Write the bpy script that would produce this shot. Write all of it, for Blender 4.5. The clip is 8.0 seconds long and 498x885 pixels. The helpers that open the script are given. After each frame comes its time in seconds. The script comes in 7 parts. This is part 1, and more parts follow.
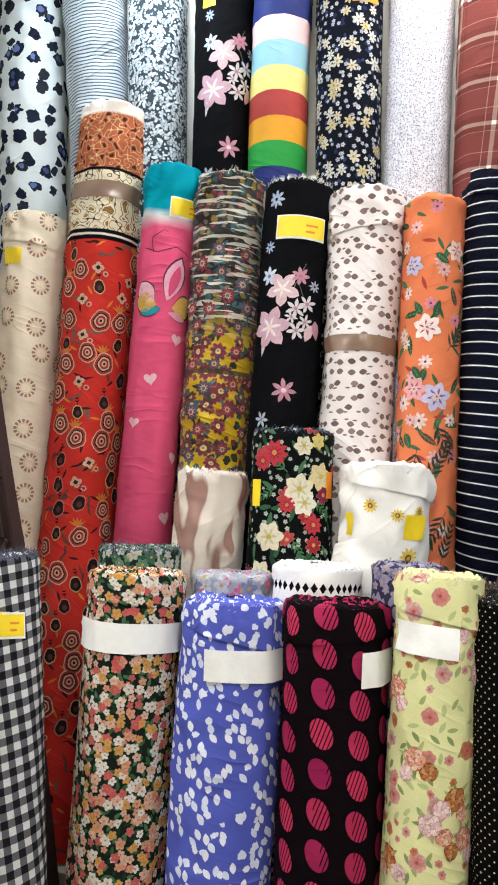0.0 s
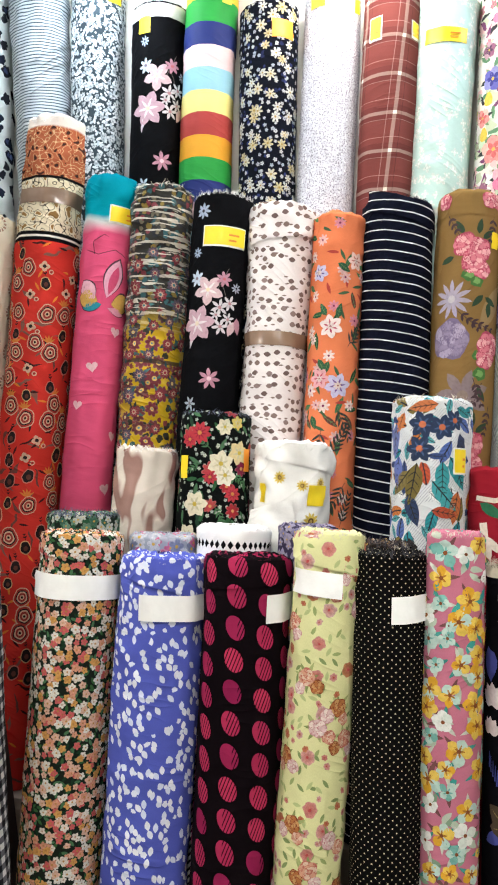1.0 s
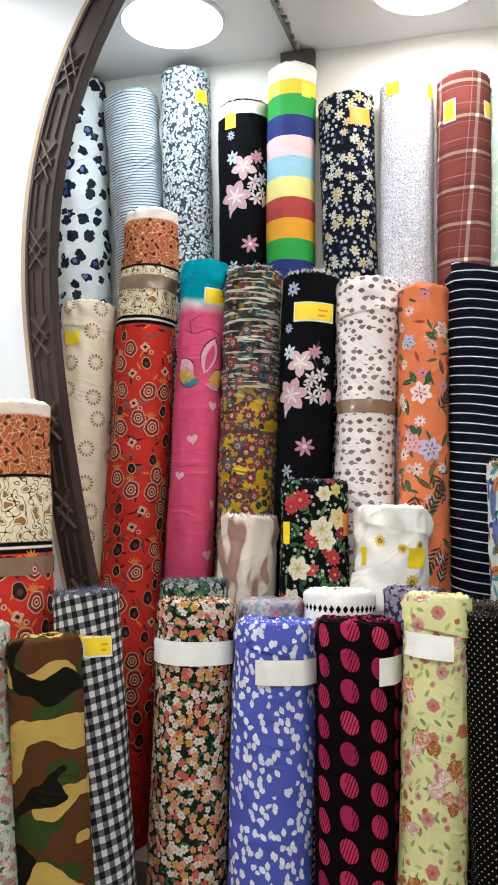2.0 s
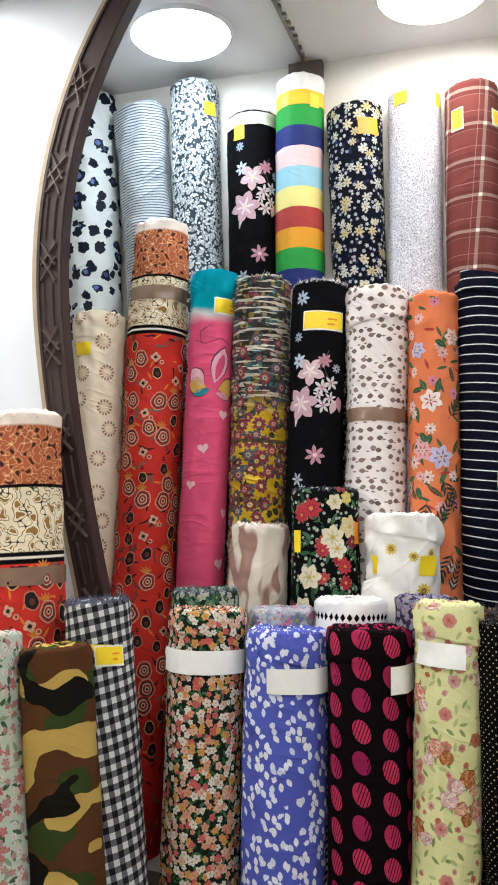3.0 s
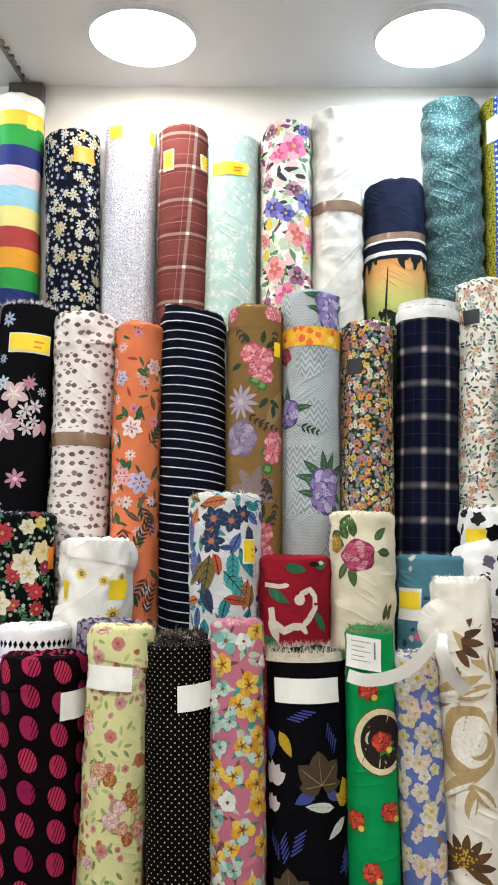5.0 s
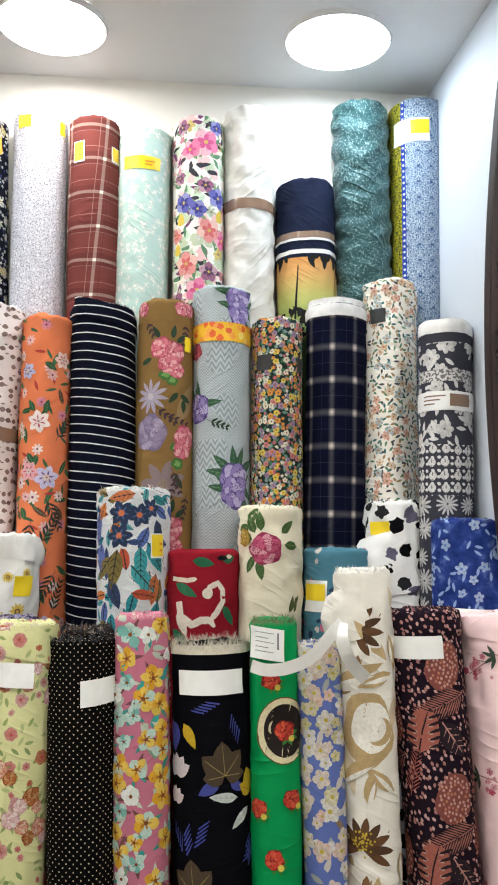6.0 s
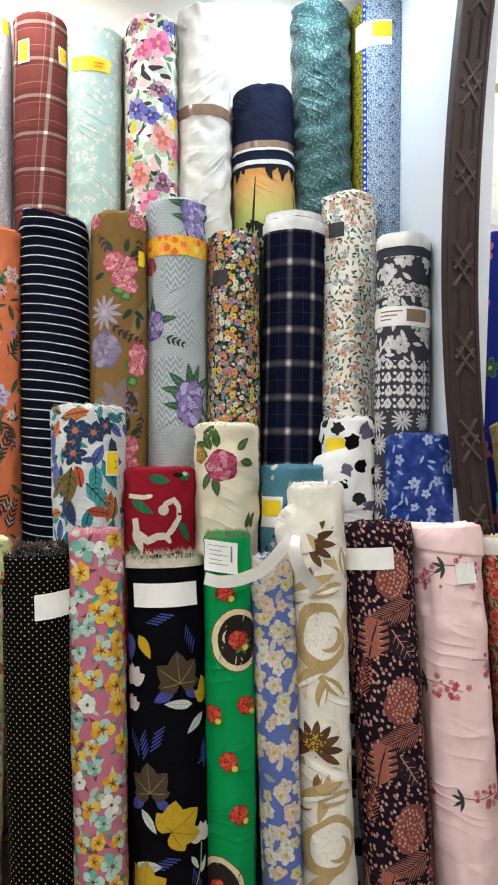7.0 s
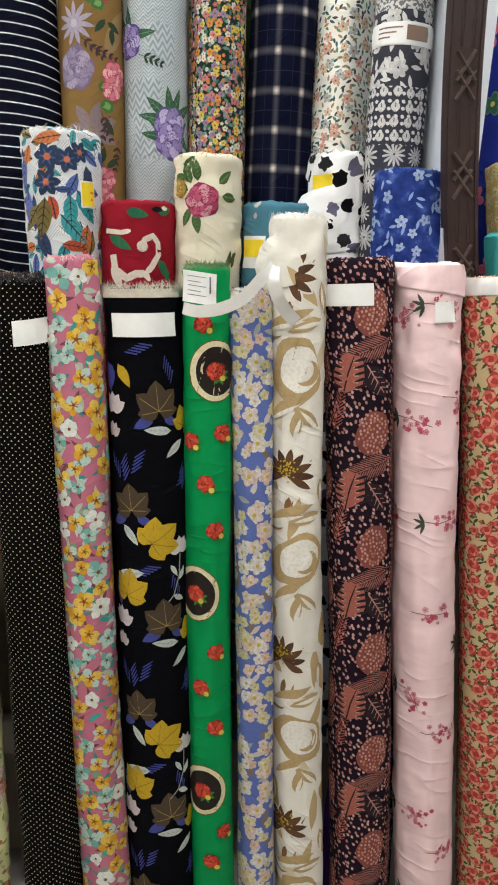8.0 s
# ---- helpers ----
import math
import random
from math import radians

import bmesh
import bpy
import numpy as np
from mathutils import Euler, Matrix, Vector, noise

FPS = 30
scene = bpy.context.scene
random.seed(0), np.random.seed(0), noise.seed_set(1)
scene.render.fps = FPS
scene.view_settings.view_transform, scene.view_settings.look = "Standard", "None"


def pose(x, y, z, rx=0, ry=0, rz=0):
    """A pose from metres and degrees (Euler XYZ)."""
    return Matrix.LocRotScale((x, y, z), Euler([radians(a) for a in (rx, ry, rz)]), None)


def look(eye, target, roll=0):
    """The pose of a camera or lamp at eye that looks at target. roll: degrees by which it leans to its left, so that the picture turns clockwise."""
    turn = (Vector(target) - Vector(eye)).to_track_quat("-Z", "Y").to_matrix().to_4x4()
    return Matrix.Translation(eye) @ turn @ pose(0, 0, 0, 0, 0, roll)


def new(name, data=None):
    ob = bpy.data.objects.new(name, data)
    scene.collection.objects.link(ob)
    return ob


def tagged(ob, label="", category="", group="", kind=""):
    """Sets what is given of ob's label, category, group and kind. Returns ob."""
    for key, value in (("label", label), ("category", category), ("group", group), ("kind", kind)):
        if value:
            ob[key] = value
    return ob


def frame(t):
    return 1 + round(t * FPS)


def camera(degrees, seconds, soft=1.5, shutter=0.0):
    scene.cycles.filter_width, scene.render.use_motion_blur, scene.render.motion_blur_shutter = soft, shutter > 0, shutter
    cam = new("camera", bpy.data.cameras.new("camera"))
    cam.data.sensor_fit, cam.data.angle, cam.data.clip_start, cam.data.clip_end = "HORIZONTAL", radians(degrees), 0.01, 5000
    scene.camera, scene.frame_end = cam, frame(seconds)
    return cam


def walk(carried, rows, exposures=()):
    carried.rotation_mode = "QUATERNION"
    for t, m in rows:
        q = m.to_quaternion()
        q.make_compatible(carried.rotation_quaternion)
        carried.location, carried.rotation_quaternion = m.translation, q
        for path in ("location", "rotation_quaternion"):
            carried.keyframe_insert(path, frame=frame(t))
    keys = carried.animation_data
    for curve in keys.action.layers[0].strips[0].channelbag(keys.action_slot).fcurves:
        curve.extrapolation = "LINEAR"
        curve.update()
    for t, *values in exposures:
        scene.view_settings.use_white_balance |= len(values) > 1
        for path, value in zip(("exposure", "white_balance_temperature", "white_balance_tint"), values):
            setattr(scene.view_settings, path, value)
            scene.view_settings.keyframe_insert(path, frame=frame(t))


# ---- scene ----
cam = camera(35.5, 8.0, soft=2.0)
PATH = [
    (0, (0.43, -1.806, 1.786), (-0.123, 0.113, 1.684), 1.6),
    (0.5, (0.478, -1.911, 1.816), (0.095, 0.048, 1.685), 3.9),
    (1, (0.52, -2.043, 1.812), (0.122, -0.089, 1.653), 2.1),
    (1.5, (0.459, -2.136, 1.857), (-0.033, -0.199, 1.775), 0.6),
    (3, (0.466, -2.145, 1.858), (-0.123, -0.234, 1.845), -0.6),
    (3.5, (0.5, -2.135, 1.858), (0.014, -0.195, 1.85), 0.3),
    (4, (0.566, -2.132, 1.867), (0.231, -0.16, 1.877), 0.7),
    (4.3, (0.606, -2.129, 1.876), (0.372, -0.143, 1.896), 0.6),
    (4.5, (0.624, -2.136, 1.874), (0.444, -0.144, 1.901), 0.6),
    (5, (0.662, -2.142, 1.87), (0.62, -0.142, 1.911), 0.8),
    (5.2, (0.657, -2.138, 1.859), (0.669, -0.139, 1.913), 1.0),
    (6.3, (0.723, -2.153, 1.86), (0.908, -0.162, 1.893), 0.8),
    (6.5, (0.735, -2.153, 1.861), (0.939, -0.163, 1.882), 0.8),
    (7, (0.728, -2.141, 1.833), (0.962, -0.16, 1.693), 0.7),
    (7.5, (0.745, -2.137, 1.748), (0.989, -0.202, 1.302), 1.2),
    (8, (0.746, -2.156, 1.735), (1.009, -0.291, 1.062), 2.2),
]

EXPOSURES = [(0.0, -0.15), (0.5, -0.07), (1.0, -0.08), (1.5, -0.28), (3.0, -0.42), (3.5, -0.40), (4.0, -0.30), (4.5, -0.48), (5.0, -0.38), (6.5, -0.48), (7.0, -0.50), (7.5, -0.38), (8.0, -0.31)]
walk(cam, [(t, look(eye, target, roll)) for t, eye, target, roll in PATH], EXPOSURES)

# ---- light ----
CEIL = 2.902
FLOOR = 0.0
world = bpy.data.worlds.new("world")
scene.world = world
world.use_nodes = True
world.node_tree.nodes["Background"].inputs[0].default_value = (0.9, 0.95, 1.0, 1)
world.node_tree.nodes["Background"].inputs[1].default_value = 0.03
LED_POWER = 40.0
UNSEEN_POWER = 88.0
LED_SPOTS = [(-0.28, -0.28), (0.35, -0.27), (1.045, -0.27)]
# Unseen: six room panels, then three added to brighten the side bays.
LED_UNSEEN = [(x, y) for y in (-1.35, -2.5) for x in (-1.1, 0.35, 1.45)] + [(-1.1, -0.5), (-0.82, -0.86), (1.75, -0.5)]


# ---- shader helpers ----
class Shader:
    """Short words for a node material on the cloth's own coordinates (u round, d down from the top, metres)."""

    def __init__(self, name):
        self.mat = bpy.data.materials.new(name)
        self.mat.use_nodes = True
        self.tree = self.mat.node_tree
        self.bsdf = self.tree.nodes["Principled BSDF"]

    def node(self, kind, **props):
        n = self.tree.nodes.new(kind)
        if "operation" in props:
            n.operation = props["operation"]
        if "use_clamp" in props:
            n.use_clamp = props["use_clamp"]
        if "data_type" in props:
            n.data_type = props["data_type"]
        if "blend_type" in props:
            n.blend_type = props["blend_type"]
        if "voronoi_dimensions" in props:
            n.voronoi_dimensions = props["voronoi_dimensions"]
        if "feature" in props:
            n.feature = props["feature"]
        if "noise_dimensions" in props:
            n.noise_dimensions = props["noise_dimensions"]
        if "uv_map" in props:
            n.uv_map = props["uv_map"]
        return n

    def put(self, socket, value):
        if isinstance(value, bpy.types.NodeSocket):
            self.tree.links.new(value, socket)
        elif isinstance(value, (tuple, list)) and len(value) == 3 and socket.type == "RGBA":
            socket.default_value = (*value, 1)
        else:
            socket.default_value = value

    def m(self, op, a, b=None, c=None, clamp=False):
        n = self.node("ShaderNodeMath", operation=op, use_clamp=clamp)
        for i, v in enumerate((a, b, c)):
            if v is not None:
                self.put(n.inputs[i], v)
        return n.outputs[0]

    def v(self, op, a, b=None, out=0):
        n = self.node("ShaderNodeVectorMath", operation=op)
        self.put(n.inputs[0], a)
        if b is not None:
            if op == "SCALE":
                self.put(n.inputs[3], b)
            else:
                self.put(n.inputs[1], b)
        return n.outputs[out]

    def mix(self, fac, a, b):
        n = self.node("ShaderNodeMix", data_type="RGBA")
        self.put(n.inputs[0], fac)
        self.put(n.inputs[6], a)
        self.put(n.inputs[7], b)
        return n.outputs[2]

    def ramp(self, fac, stops, interp="CONSTANT"):
        n = self.node("ShaderNodeValToRGB")
        n.color_ramp.interpolation = interp
        e = n.color_ramp.elements
        while len(e) < len(stops):
            e.new(0.5)
        for el, (p, c) in zip(e, stops):
            el.position, el.color = p, (*c, 1)
        self.put(n.inputs[0], fac)
        return n.outputs[0]

    def palette(self, fac, colours):
        return self.ramp(fac, [(i / len(colours), c) for i, c in enumerate(colours)])

    def uv(self):
        n = self.node("ShaderNodeUVMap", uv_map="cloth")
        return n.outputs[0]

    def xy(self, vec):
        n = self.node("ShaderNodeSeparateXYZ")
        self.put(n.inputs[0], vec)
        return n.outputs[0], n.outputs[1]

    def vec(self, x, y, z=0.0):
        n = self.node("ShaderNodeCombineXYZ")
        for i, a in enumerate((x, y, z)):
            self.put(n.inputs[i], a)
        return n.outputs[0]

    def noise(self, vec, scale, detail=2.0, rough=0.5, colour=False):
        n = self.node("ShaderNodeTexNoise")
        self.put(n.inputs["Vector"], vec)
        n.inputs["Scale"].default_value, n.inputs["Detail"].default_value, n.inputs["Roughness"].default_value = scale, detail, rough
        return n.outputs[1 if colour else 0]

    def warp(self, vec, scale, amount):
        w = self.v("SUBTRACT", self.noise(vec, scale, 1.0, colour=True), (0.5, 0.5, 0.5))
        return self.v("ADD", vec, self.v("SCALE", w, amount))

    def cells(self, vec, scale, loose=1.0, feature="F1"):
        n = self.node("ShaderNodeTexVoronoi", voronoi_dimensions="2D", feature=feature)
        self.put(n.inputs["Vector"], vec)
        n.inputs["Scale"].default_value, n.inputs["Randomness"].default_value = scale, loose
        rnd = self.node("ShaderNodeSeparateColor")
        self.put(rnd.inputs[0], n.outputs["Color"])
        return n.outputs["Distance"], n.outputs["Position"], rnd.outputs[0], rnd.outputs[1], rnd.outputs[2]

    def below(self, a, b, soft=0.0006):
        """1 where a < b, with an edge softened over that many metres."""
        return self.m("DIVIDE", self.m("SUBTRACT", b, a), soft, clamp=True)

    def polar(self, vec, pos, turn):
        x, y = self.xy(self.v("SUBTRACT", vec, pos))
        r = self.m("SQRT", self.m("ADD", self.m("MULTIPLY", x, x), self.m("MULTIPLY", y, y)))
        return x, y, r, self.m("ADD", self.m("ARCTAN2", y, x), self.m("MULTIPLY", turn, 6.283))

    def flowers(self, base, vec, scale, size, colours, centre, petals=5, share=1.0, loose=0.9, deep=0.45, core=0.22, shade=None, vary=0.35, eye=None):
        """Scattered printed flowers laid over base; every cell has its own colour, turn and size."""
        _, pos, r1, r2, r3 = self.cells(vec, scale, loose)
        x, y, r, ang = self.polar(vec, pos, r2)
        size_here = self.m("MULTIPLY", self.m("MULTIPLY_ADD", r3, vary, 1 - vary * 0.6), size)
        lobe = self.m("ABSOLUTE", self.m("COSINE", self.m("MULTIPLY", ang, petals / 2)))
        edge = self.m("MULTIPLY", size_here, self.m("MULTIPLY_ADD", lobe, deep, 1 - deep))
        inside = self.below(r, edge)
        if share < 1:
            inside = self.m("MULTIPLY", inside, self.m("LESS_THAN", self.m("FRACT", self.m("MULTIPLY", r1, 7.31)), share))
        col = self.palette(r1, colours)
        if shade:
            rel = self.m("DIVIDE", r, size_here, clamp=True)
            col = self.mix(self.m("MULTIPLY", self.m("SUBTRACT", 1.0, rel), 0.85, clamp=True), col, shade)
        line = self.m("GREATER_THAN", self.m("ABSOLUTE", self.m("SINE", self.m("MULTIPLY", ang, petals / 2 * 3))), 0.97)
        col = self.mix(self.m("MULTIPLY", line, 0.22), col, (0.02, 0.02, 0.02))
        mottle = self.m("MULTIPLY_ADD", self.noise(vec, 2.2 / size, 2.0), 2.6, -0.8, clamp=True)
        dim = self.mix(0.62, col, (0.02, 0.02, 0.02))
        col = self.mix(self.m("MULTIPLY", mottle, 0.55), col, dim)
        rim = self.below(self.m("SUBTRACT", edge, r), self.m("MULTIPLY", size_here, 0.13))
        col = self.mix(self.m("MULTIPLY", rim, 0.22), col, self.mix(0.5, col, (0.7, 0.68, 0.62)))
        col = self.mix(self.below(r, self.m("MULTIPLY", size_here, core)), col, centre)
        if eye:
            col = self.mix(self.below(r, self.m("MULTIPLY", size_here, core * 0.45)), col, eye)
        return self.mix(inside, base, col)

    def leaves(self, base, vec, scale, length, width, colours, share=1.0, loose=1.0, vein=None, turn=1.0, tilt=0.0):
        """Scattered lens-shaped leaves or petals."""
        _, pos, r1, r2, r3 = self.cells(vec, scale, loose)
        x, y = self.xy(self.v("SUBTRACT", vec, pos))
        a = self.m("MULTIPLY_ADD", r2, 6.283 * turn, tilt)
        ca, sa = self.m("COSINE", a), self.m("SINE", a)
        p = self.m("ADD", self.m("MULTIPLY", x, ca), self.m("MULTIPLY", y, sa))
        q = self.m("ABSOLUTE", self.m("SUBTRACT", self.m("MULTIPLY", y, ca), self.m("MULTIPLY", x, sa)))
        k = self.m("DIVIDE", p, length)
        edge = self.m("MULTIPLY", self.m("SUBTRACT", 1.0, self.m("MULTIPLY", k, k)), width)
        inside = self.below(q, edge)
        if share < 1:
            inside = self.m("MULTIPLY", inside, self.m("LESS_THAN", self.m("FRACT", self.m("MULTIPLY", r3, 5.77)), share))
        col = self.palette(r1, colours)
        if vein:
            col = self.mix(self.below(q, width * 0.12, 0.0003), col, vein)
            rib = self.m("GREATER_THAN", self.m("SINE", self.m("MULTIPLY", self.m("SUBTRACT", p, q), 6.283 / (length * 0.35))), 0.8)
            col = self.mix(self.m("MULTIPLY", rib, 0.6), col, vein)
        return self.mix(inside, base, col)

    def blots(self, base, vec, scale, size, colours, share=1.0, loose=1.0, ragged=0.4, freq=3.0):
        """Uneven rounded blotches."""
        w = self.warp(vec, scale * freq, ragged / scale)
        _, pos, r1, r2, r3 = self.cells(w, scale, loose)
        r = self.v("DISTANCE", w, pos, out=1)
        inside = self.below(r, self.m("MULTIPLY", self.m("MULTIPLY_ADD", r3, 0.5, 0.7), size))
        if share < 1:
            inside = self.m("MULTIPLY", inside, self.m("LESS_THAN", self.m("FRACT", self.m("MULTIPLY", r2, 5.77)), share))
        return self.mix(inside, base, self.palette(r1, colours))

    def bars(self, coord, period, duty, offset=0.0, soft=0.0008):
        """1 on stripes that fill the share duty of each period."""
        f = self.m("FRACT", self.m("DIVIDE", self.m("ADD", coord, offset + 50 * period), period))
        d = self.m("MULTIPLY", self.m("ABSOLUTE", self.m("SUBTRACT", f, 0.5)), period)
        return self.below(d, duty * period / 2, soft)

    def weave(self, colour, rough=0.85, grain=0.12, fold=0.35, fold_scale=9.0, sheen=0.15, thread=900.0):
        """Ends the material as woven cloth: slight uneven dye, threads and soft folds."""
        uv = self.uv()
        tone = self.m("MULTIPLY_ADD", self.noise(uv, 14.0, 3.0), 0.22, 0.89)
        fine = self.m("MULTIPLY_ADD", self.noise(self.v("MULTIPLY", uv, (1.0, 0.35, 1.0)), thread, 1.0), grain * 2, 1 - grain)
        n = self.node("ShaderNodeMix", data_type="RGBA", blend_type="MULTIPLY")
        n.inputs[0].default_value = 1.0
        self.put(n.inputs[6], colour)
        self.put(n.inputs[7], self.vec(self.m("MULTIPLY", tone, fine), self.m("MULTIPLY", tone, fine), self.m("MULTIPLY", tone, fine)))
        self.put(self.bsdf.inputs["Base Color"], n.outputs[2])
        self.bsdf.inputs["Roughness"].default_value = rough
        self.bsdf.inputs["Specular IOR Level"].default_value = 0.12 if rough < 0.65 else 0.04
        self.bsdf.inputs["Sheen Weight"].default_value = 0.1 if sheen > 0.2 else 0.0
        folds = self.noise(self.v("MULTIPLY", self.warp(uv, 7.0, 0.06), (0.55, 1.3, 1.0)), fold_scale, 3.0, 0.55)
        threads = self.noise(uv, thread * 0.6, 1.0)
        ridge = self.m("ABSOLUTE", self.m("MULTIPLY_ADD", self.noise(self.v("MULTIPLY", self.warp(self.v("ADD", uv, self.vec(0.0, self.m("MULTIPLY", self.xy(uv)[0], self.m("MULTIPLY_ADD", self.node("ShaderNodeObjectInfo").outputs["Random"], 1.6, -0.8)))), 5.0, 0.08), (0.6, 2.4, 1.0)), fold_scale * 1.3, 1.0), 2.0, -1.0))
        crease = self.m("POWER", self.m("SUBTRACT", 1.0, ridge), 9.0)
        h = self.m("ADD", self.m("MULTIPLY", folds, fold), self.m("MULTIPLY", threads, 0.012))
        h = self.m("ADD", h, self.m("MULTIPLY", self.m("MULTIPLY", crease, self.m("MULTIPLY_ADD", self.noise(uv, 7.0, 1.0), 5.0, -2.0, clamp=True)), 0.05 + fold * 0.12))
        b = self.node("ShaderNodeBump")
        b.inputs["Strength"].default_value, b.inputs["Distance"].default_value = 0.75, 0.022
        self.put(b.inputs["Height"], h)
        self.put(self.bsdf.inputs["Normal"], b.outputs[0])
        return self.mat


def plain(name, colour, rough=0.8, metal=0.0, tone=0.15, scale=40.0, bump=0.1, second=None, spec=0.4):
    """A plain surface with uneven tone and fine relief."""
    s = Shader(name)
    co = s.node("ShaderNodeTexCoord").outputs["Object"]
    f = s.m("ADD", s.m("MULTIPLY", s.noise(co, scale, 4.0), 0.5), s.m("MULTIPLY", s.noise(co, scale * 0.12, 2.0), 0.5))
    dark = second or tuple(c * (1 - tone * 2) for c in colour)
    light = tuple(min(1.0, c * (1 + tone * 0.6)) for c in colour)
    s.put(s.bsdf.inputs["Base Color"], s.ramp(f, [(0.3, dark), (0.7, light)], "LINEAR"))
    s.bsdf.inputs["Roughness"].default_value, s.bsdf.inputs["Metallic"].default_value = rough, metal
    s.bsdf.inputs["Specular IOR Level"].default_value = spec
    if bump:
        b = s.node("ShaderNodeBump")
        b.inputs["Strength"].default_value, b.inputs["Distance"].default_value = bump, 0.004
        s.put(b.inputs["Height"], s.noise(co, scale * 3, 3.0))
        s.put(s.bsdf.inputs["Normal"], b.outputs[0])
    return s.mat


INKS = {}


def ink(colour, rough=0.8):
    """A flat printing colour for motifs laid on cloth, shared by value."""
    key = tuple(round(c, 3) for c in colour)
    if key not in INKS:
        s = Shader("printing_ink")
        uv = s.uv()
        t = s.m("MULTIPLY_ADD", s.noise(uv, 150.0, 3.0), 1.5, 0.15, clamp=True)
        s.put(s.bsdf.inputs["Base Color"], s.mix(t, (0.6 * key[0], 0.6 * key[1], 0.6 * key[2]), key))
        s.bsdf.inputs["Roughness"].default_value = rough
        s.bsdf.inputs["Specular IOR Level"].default_value = 0.25
        INKS[key] = s.mat
    return INKS[key]


M_WALL = plain("wall_paint", (0.83, 0.80, 0.74), 0.6, tone=0.03, scale=6.0, bump=0.05)
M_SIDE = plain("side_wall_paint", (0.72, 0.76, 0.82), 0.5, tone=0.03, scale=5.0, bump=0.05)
M_CEIL = plain("ceiling_paint", (0.78, 0.78, 0.79), 0.7, tone=0.03, scale=5.0, bump=0.04)
M_FLOOR = plain("floor_tile", (0.55, 0.52, 0.48), 0.3, tone=0.06, scale=12.0)
M_WOOD = plain("dark_stained_wood", (0.040, 0.021, 0.019), 0.6, tone=0.25, scale=30.0, bump=0.15)
M_EDGE = plain("light_wood_edge", (0.42, 0.33, 0.24), 0.6, tone=0.12, scale=40.0)
M_BOARD = plain("stand_board", (0.5, 0.42, 0.33), 0.6, tone=0.1, scale=20.0)
M_PAPER = plain("white_paper", (0.82, 0.81, 0.78), 0.6, tone=0.04, scale=60.0, bump=0.15)
M_YELLOW = plain("yellow_sticker", (0.9, 0.66, 0.02), 0.45, tone=0.05, scale=60.0)
M_ORANGE = plain("orange_sticker", (0.8, 0.27, 0.02), 0.45, tone=0.1, scale=60.0)
M_TAPE = plain("brown_packing_tape", (0.24, 0.15, 0.10), 0.2, tone=0.1, scale=30.0, spec=0.6)
M_CARD = plain("cardboard_core", (0.38, 0.27, 0.17), 0.8, tone=0.1, scale=60.0)
M_TRIM = plain("metal_trim", (0.25, 0.24, 0.24), 0.4, 0.6, tone=0.2, scale=50.0)
M_INK = plain("black_marking", (0.03, 0.03, 0.03), 0.7)


def emitter(name, colour, power):
    s = Shader(name)
    s.put(s.bsdf.inputs["Base Color"], (0.9, 0.9, 0.9))
    s.put(s.bsdf.inputs["Emission Color"], colour)
    s.bsdf.inputs["Emission Strength"].default_value = power
    return s.mat


M_LED = emitter("led_diffuser", (1.0, 0.975, 0.94), LED_POWER)
M_LED_COOL = emitter("led_diffuser_cool", (0.78, 0.90, 1.0), LED_POWER)
M_LED_UNSEEN = emitter("led_diffuser_unseen", (0.98, 0.985, 0.96), UNSEEN_POWER)


# ---- mesh helpers ----
def mesh_object(name, verts, faces, materials, parent=None, label="", uvs=None, slots=None, smooth=False):
    me = bpy.data.meshes.new(name)
    me.from_pydata([tuple(p) for p in verts], [], faces)
    for mat in materials if isinstance(materials, (list, tuple)) else [materials]:
        me.materials.append(mat)
    if uvs is not None:
        layer = me.uv_layers.new(name="cloth")
        idx = np.empty(len(me.loops), dtype=np.int32)
        me.loops.foreach_get("vertex_index", idx)
        layer.data.foreach_set("uv", np.asarray(uvs, dtype=np.float32)[idx].ravel())
    if slots is not None:
        me.polygons.foreach_set("material_index", np.asarray(slots, dtype=np.int32))
    if smooth:
        me.polygons.foreach_set("use_smooth", np.ones(len(me.polygons), dtype=bool))
    me.update()
    ob = new(name, me)
    if parent is not None:
        ob.parent = parent
    if label:
        tagged(ob, label)
    return ob


def part(name, bm, material, parent, label="", smooth=False):
    me = bpy.data.meshes.new(name)
    bm.normal_update()
    bm.to_mesh(me)
    bm.free()
    me.materials.append(material)
    if smooth:
        me.polygons.foreach_set("use_smooth", np.ones(len(me.polygons), dtype=bool))
    ob = new(name, me)
    if parent is not None:
        ob.parent = parent
    if label:
        tagged(ob, label)
    return ob


def box_bm(lo, hi, bevel=0.0):
    bm = bmesh.new()
    bmesh.ops.create_cube(bm, size=1)
    for vert in bm.verts:
        vert.co = Vector([(a + b) / 2 + c * (b - a) for a, b, c in zip(lo, hi, vert.co)])
    if bevel:
        bmesh.ops.bevel(bm, geom=bm.edges[:], offset=bevel, segments=2, affect="EDGES", profile=0.7)
    return bm


def structure(name, lo, hi, mat, label, bevel=0.0):
    return tagged(part(name, box_bm(lo, hi, bevel), mat, None), label, name.split("_")[0], kind="structure")


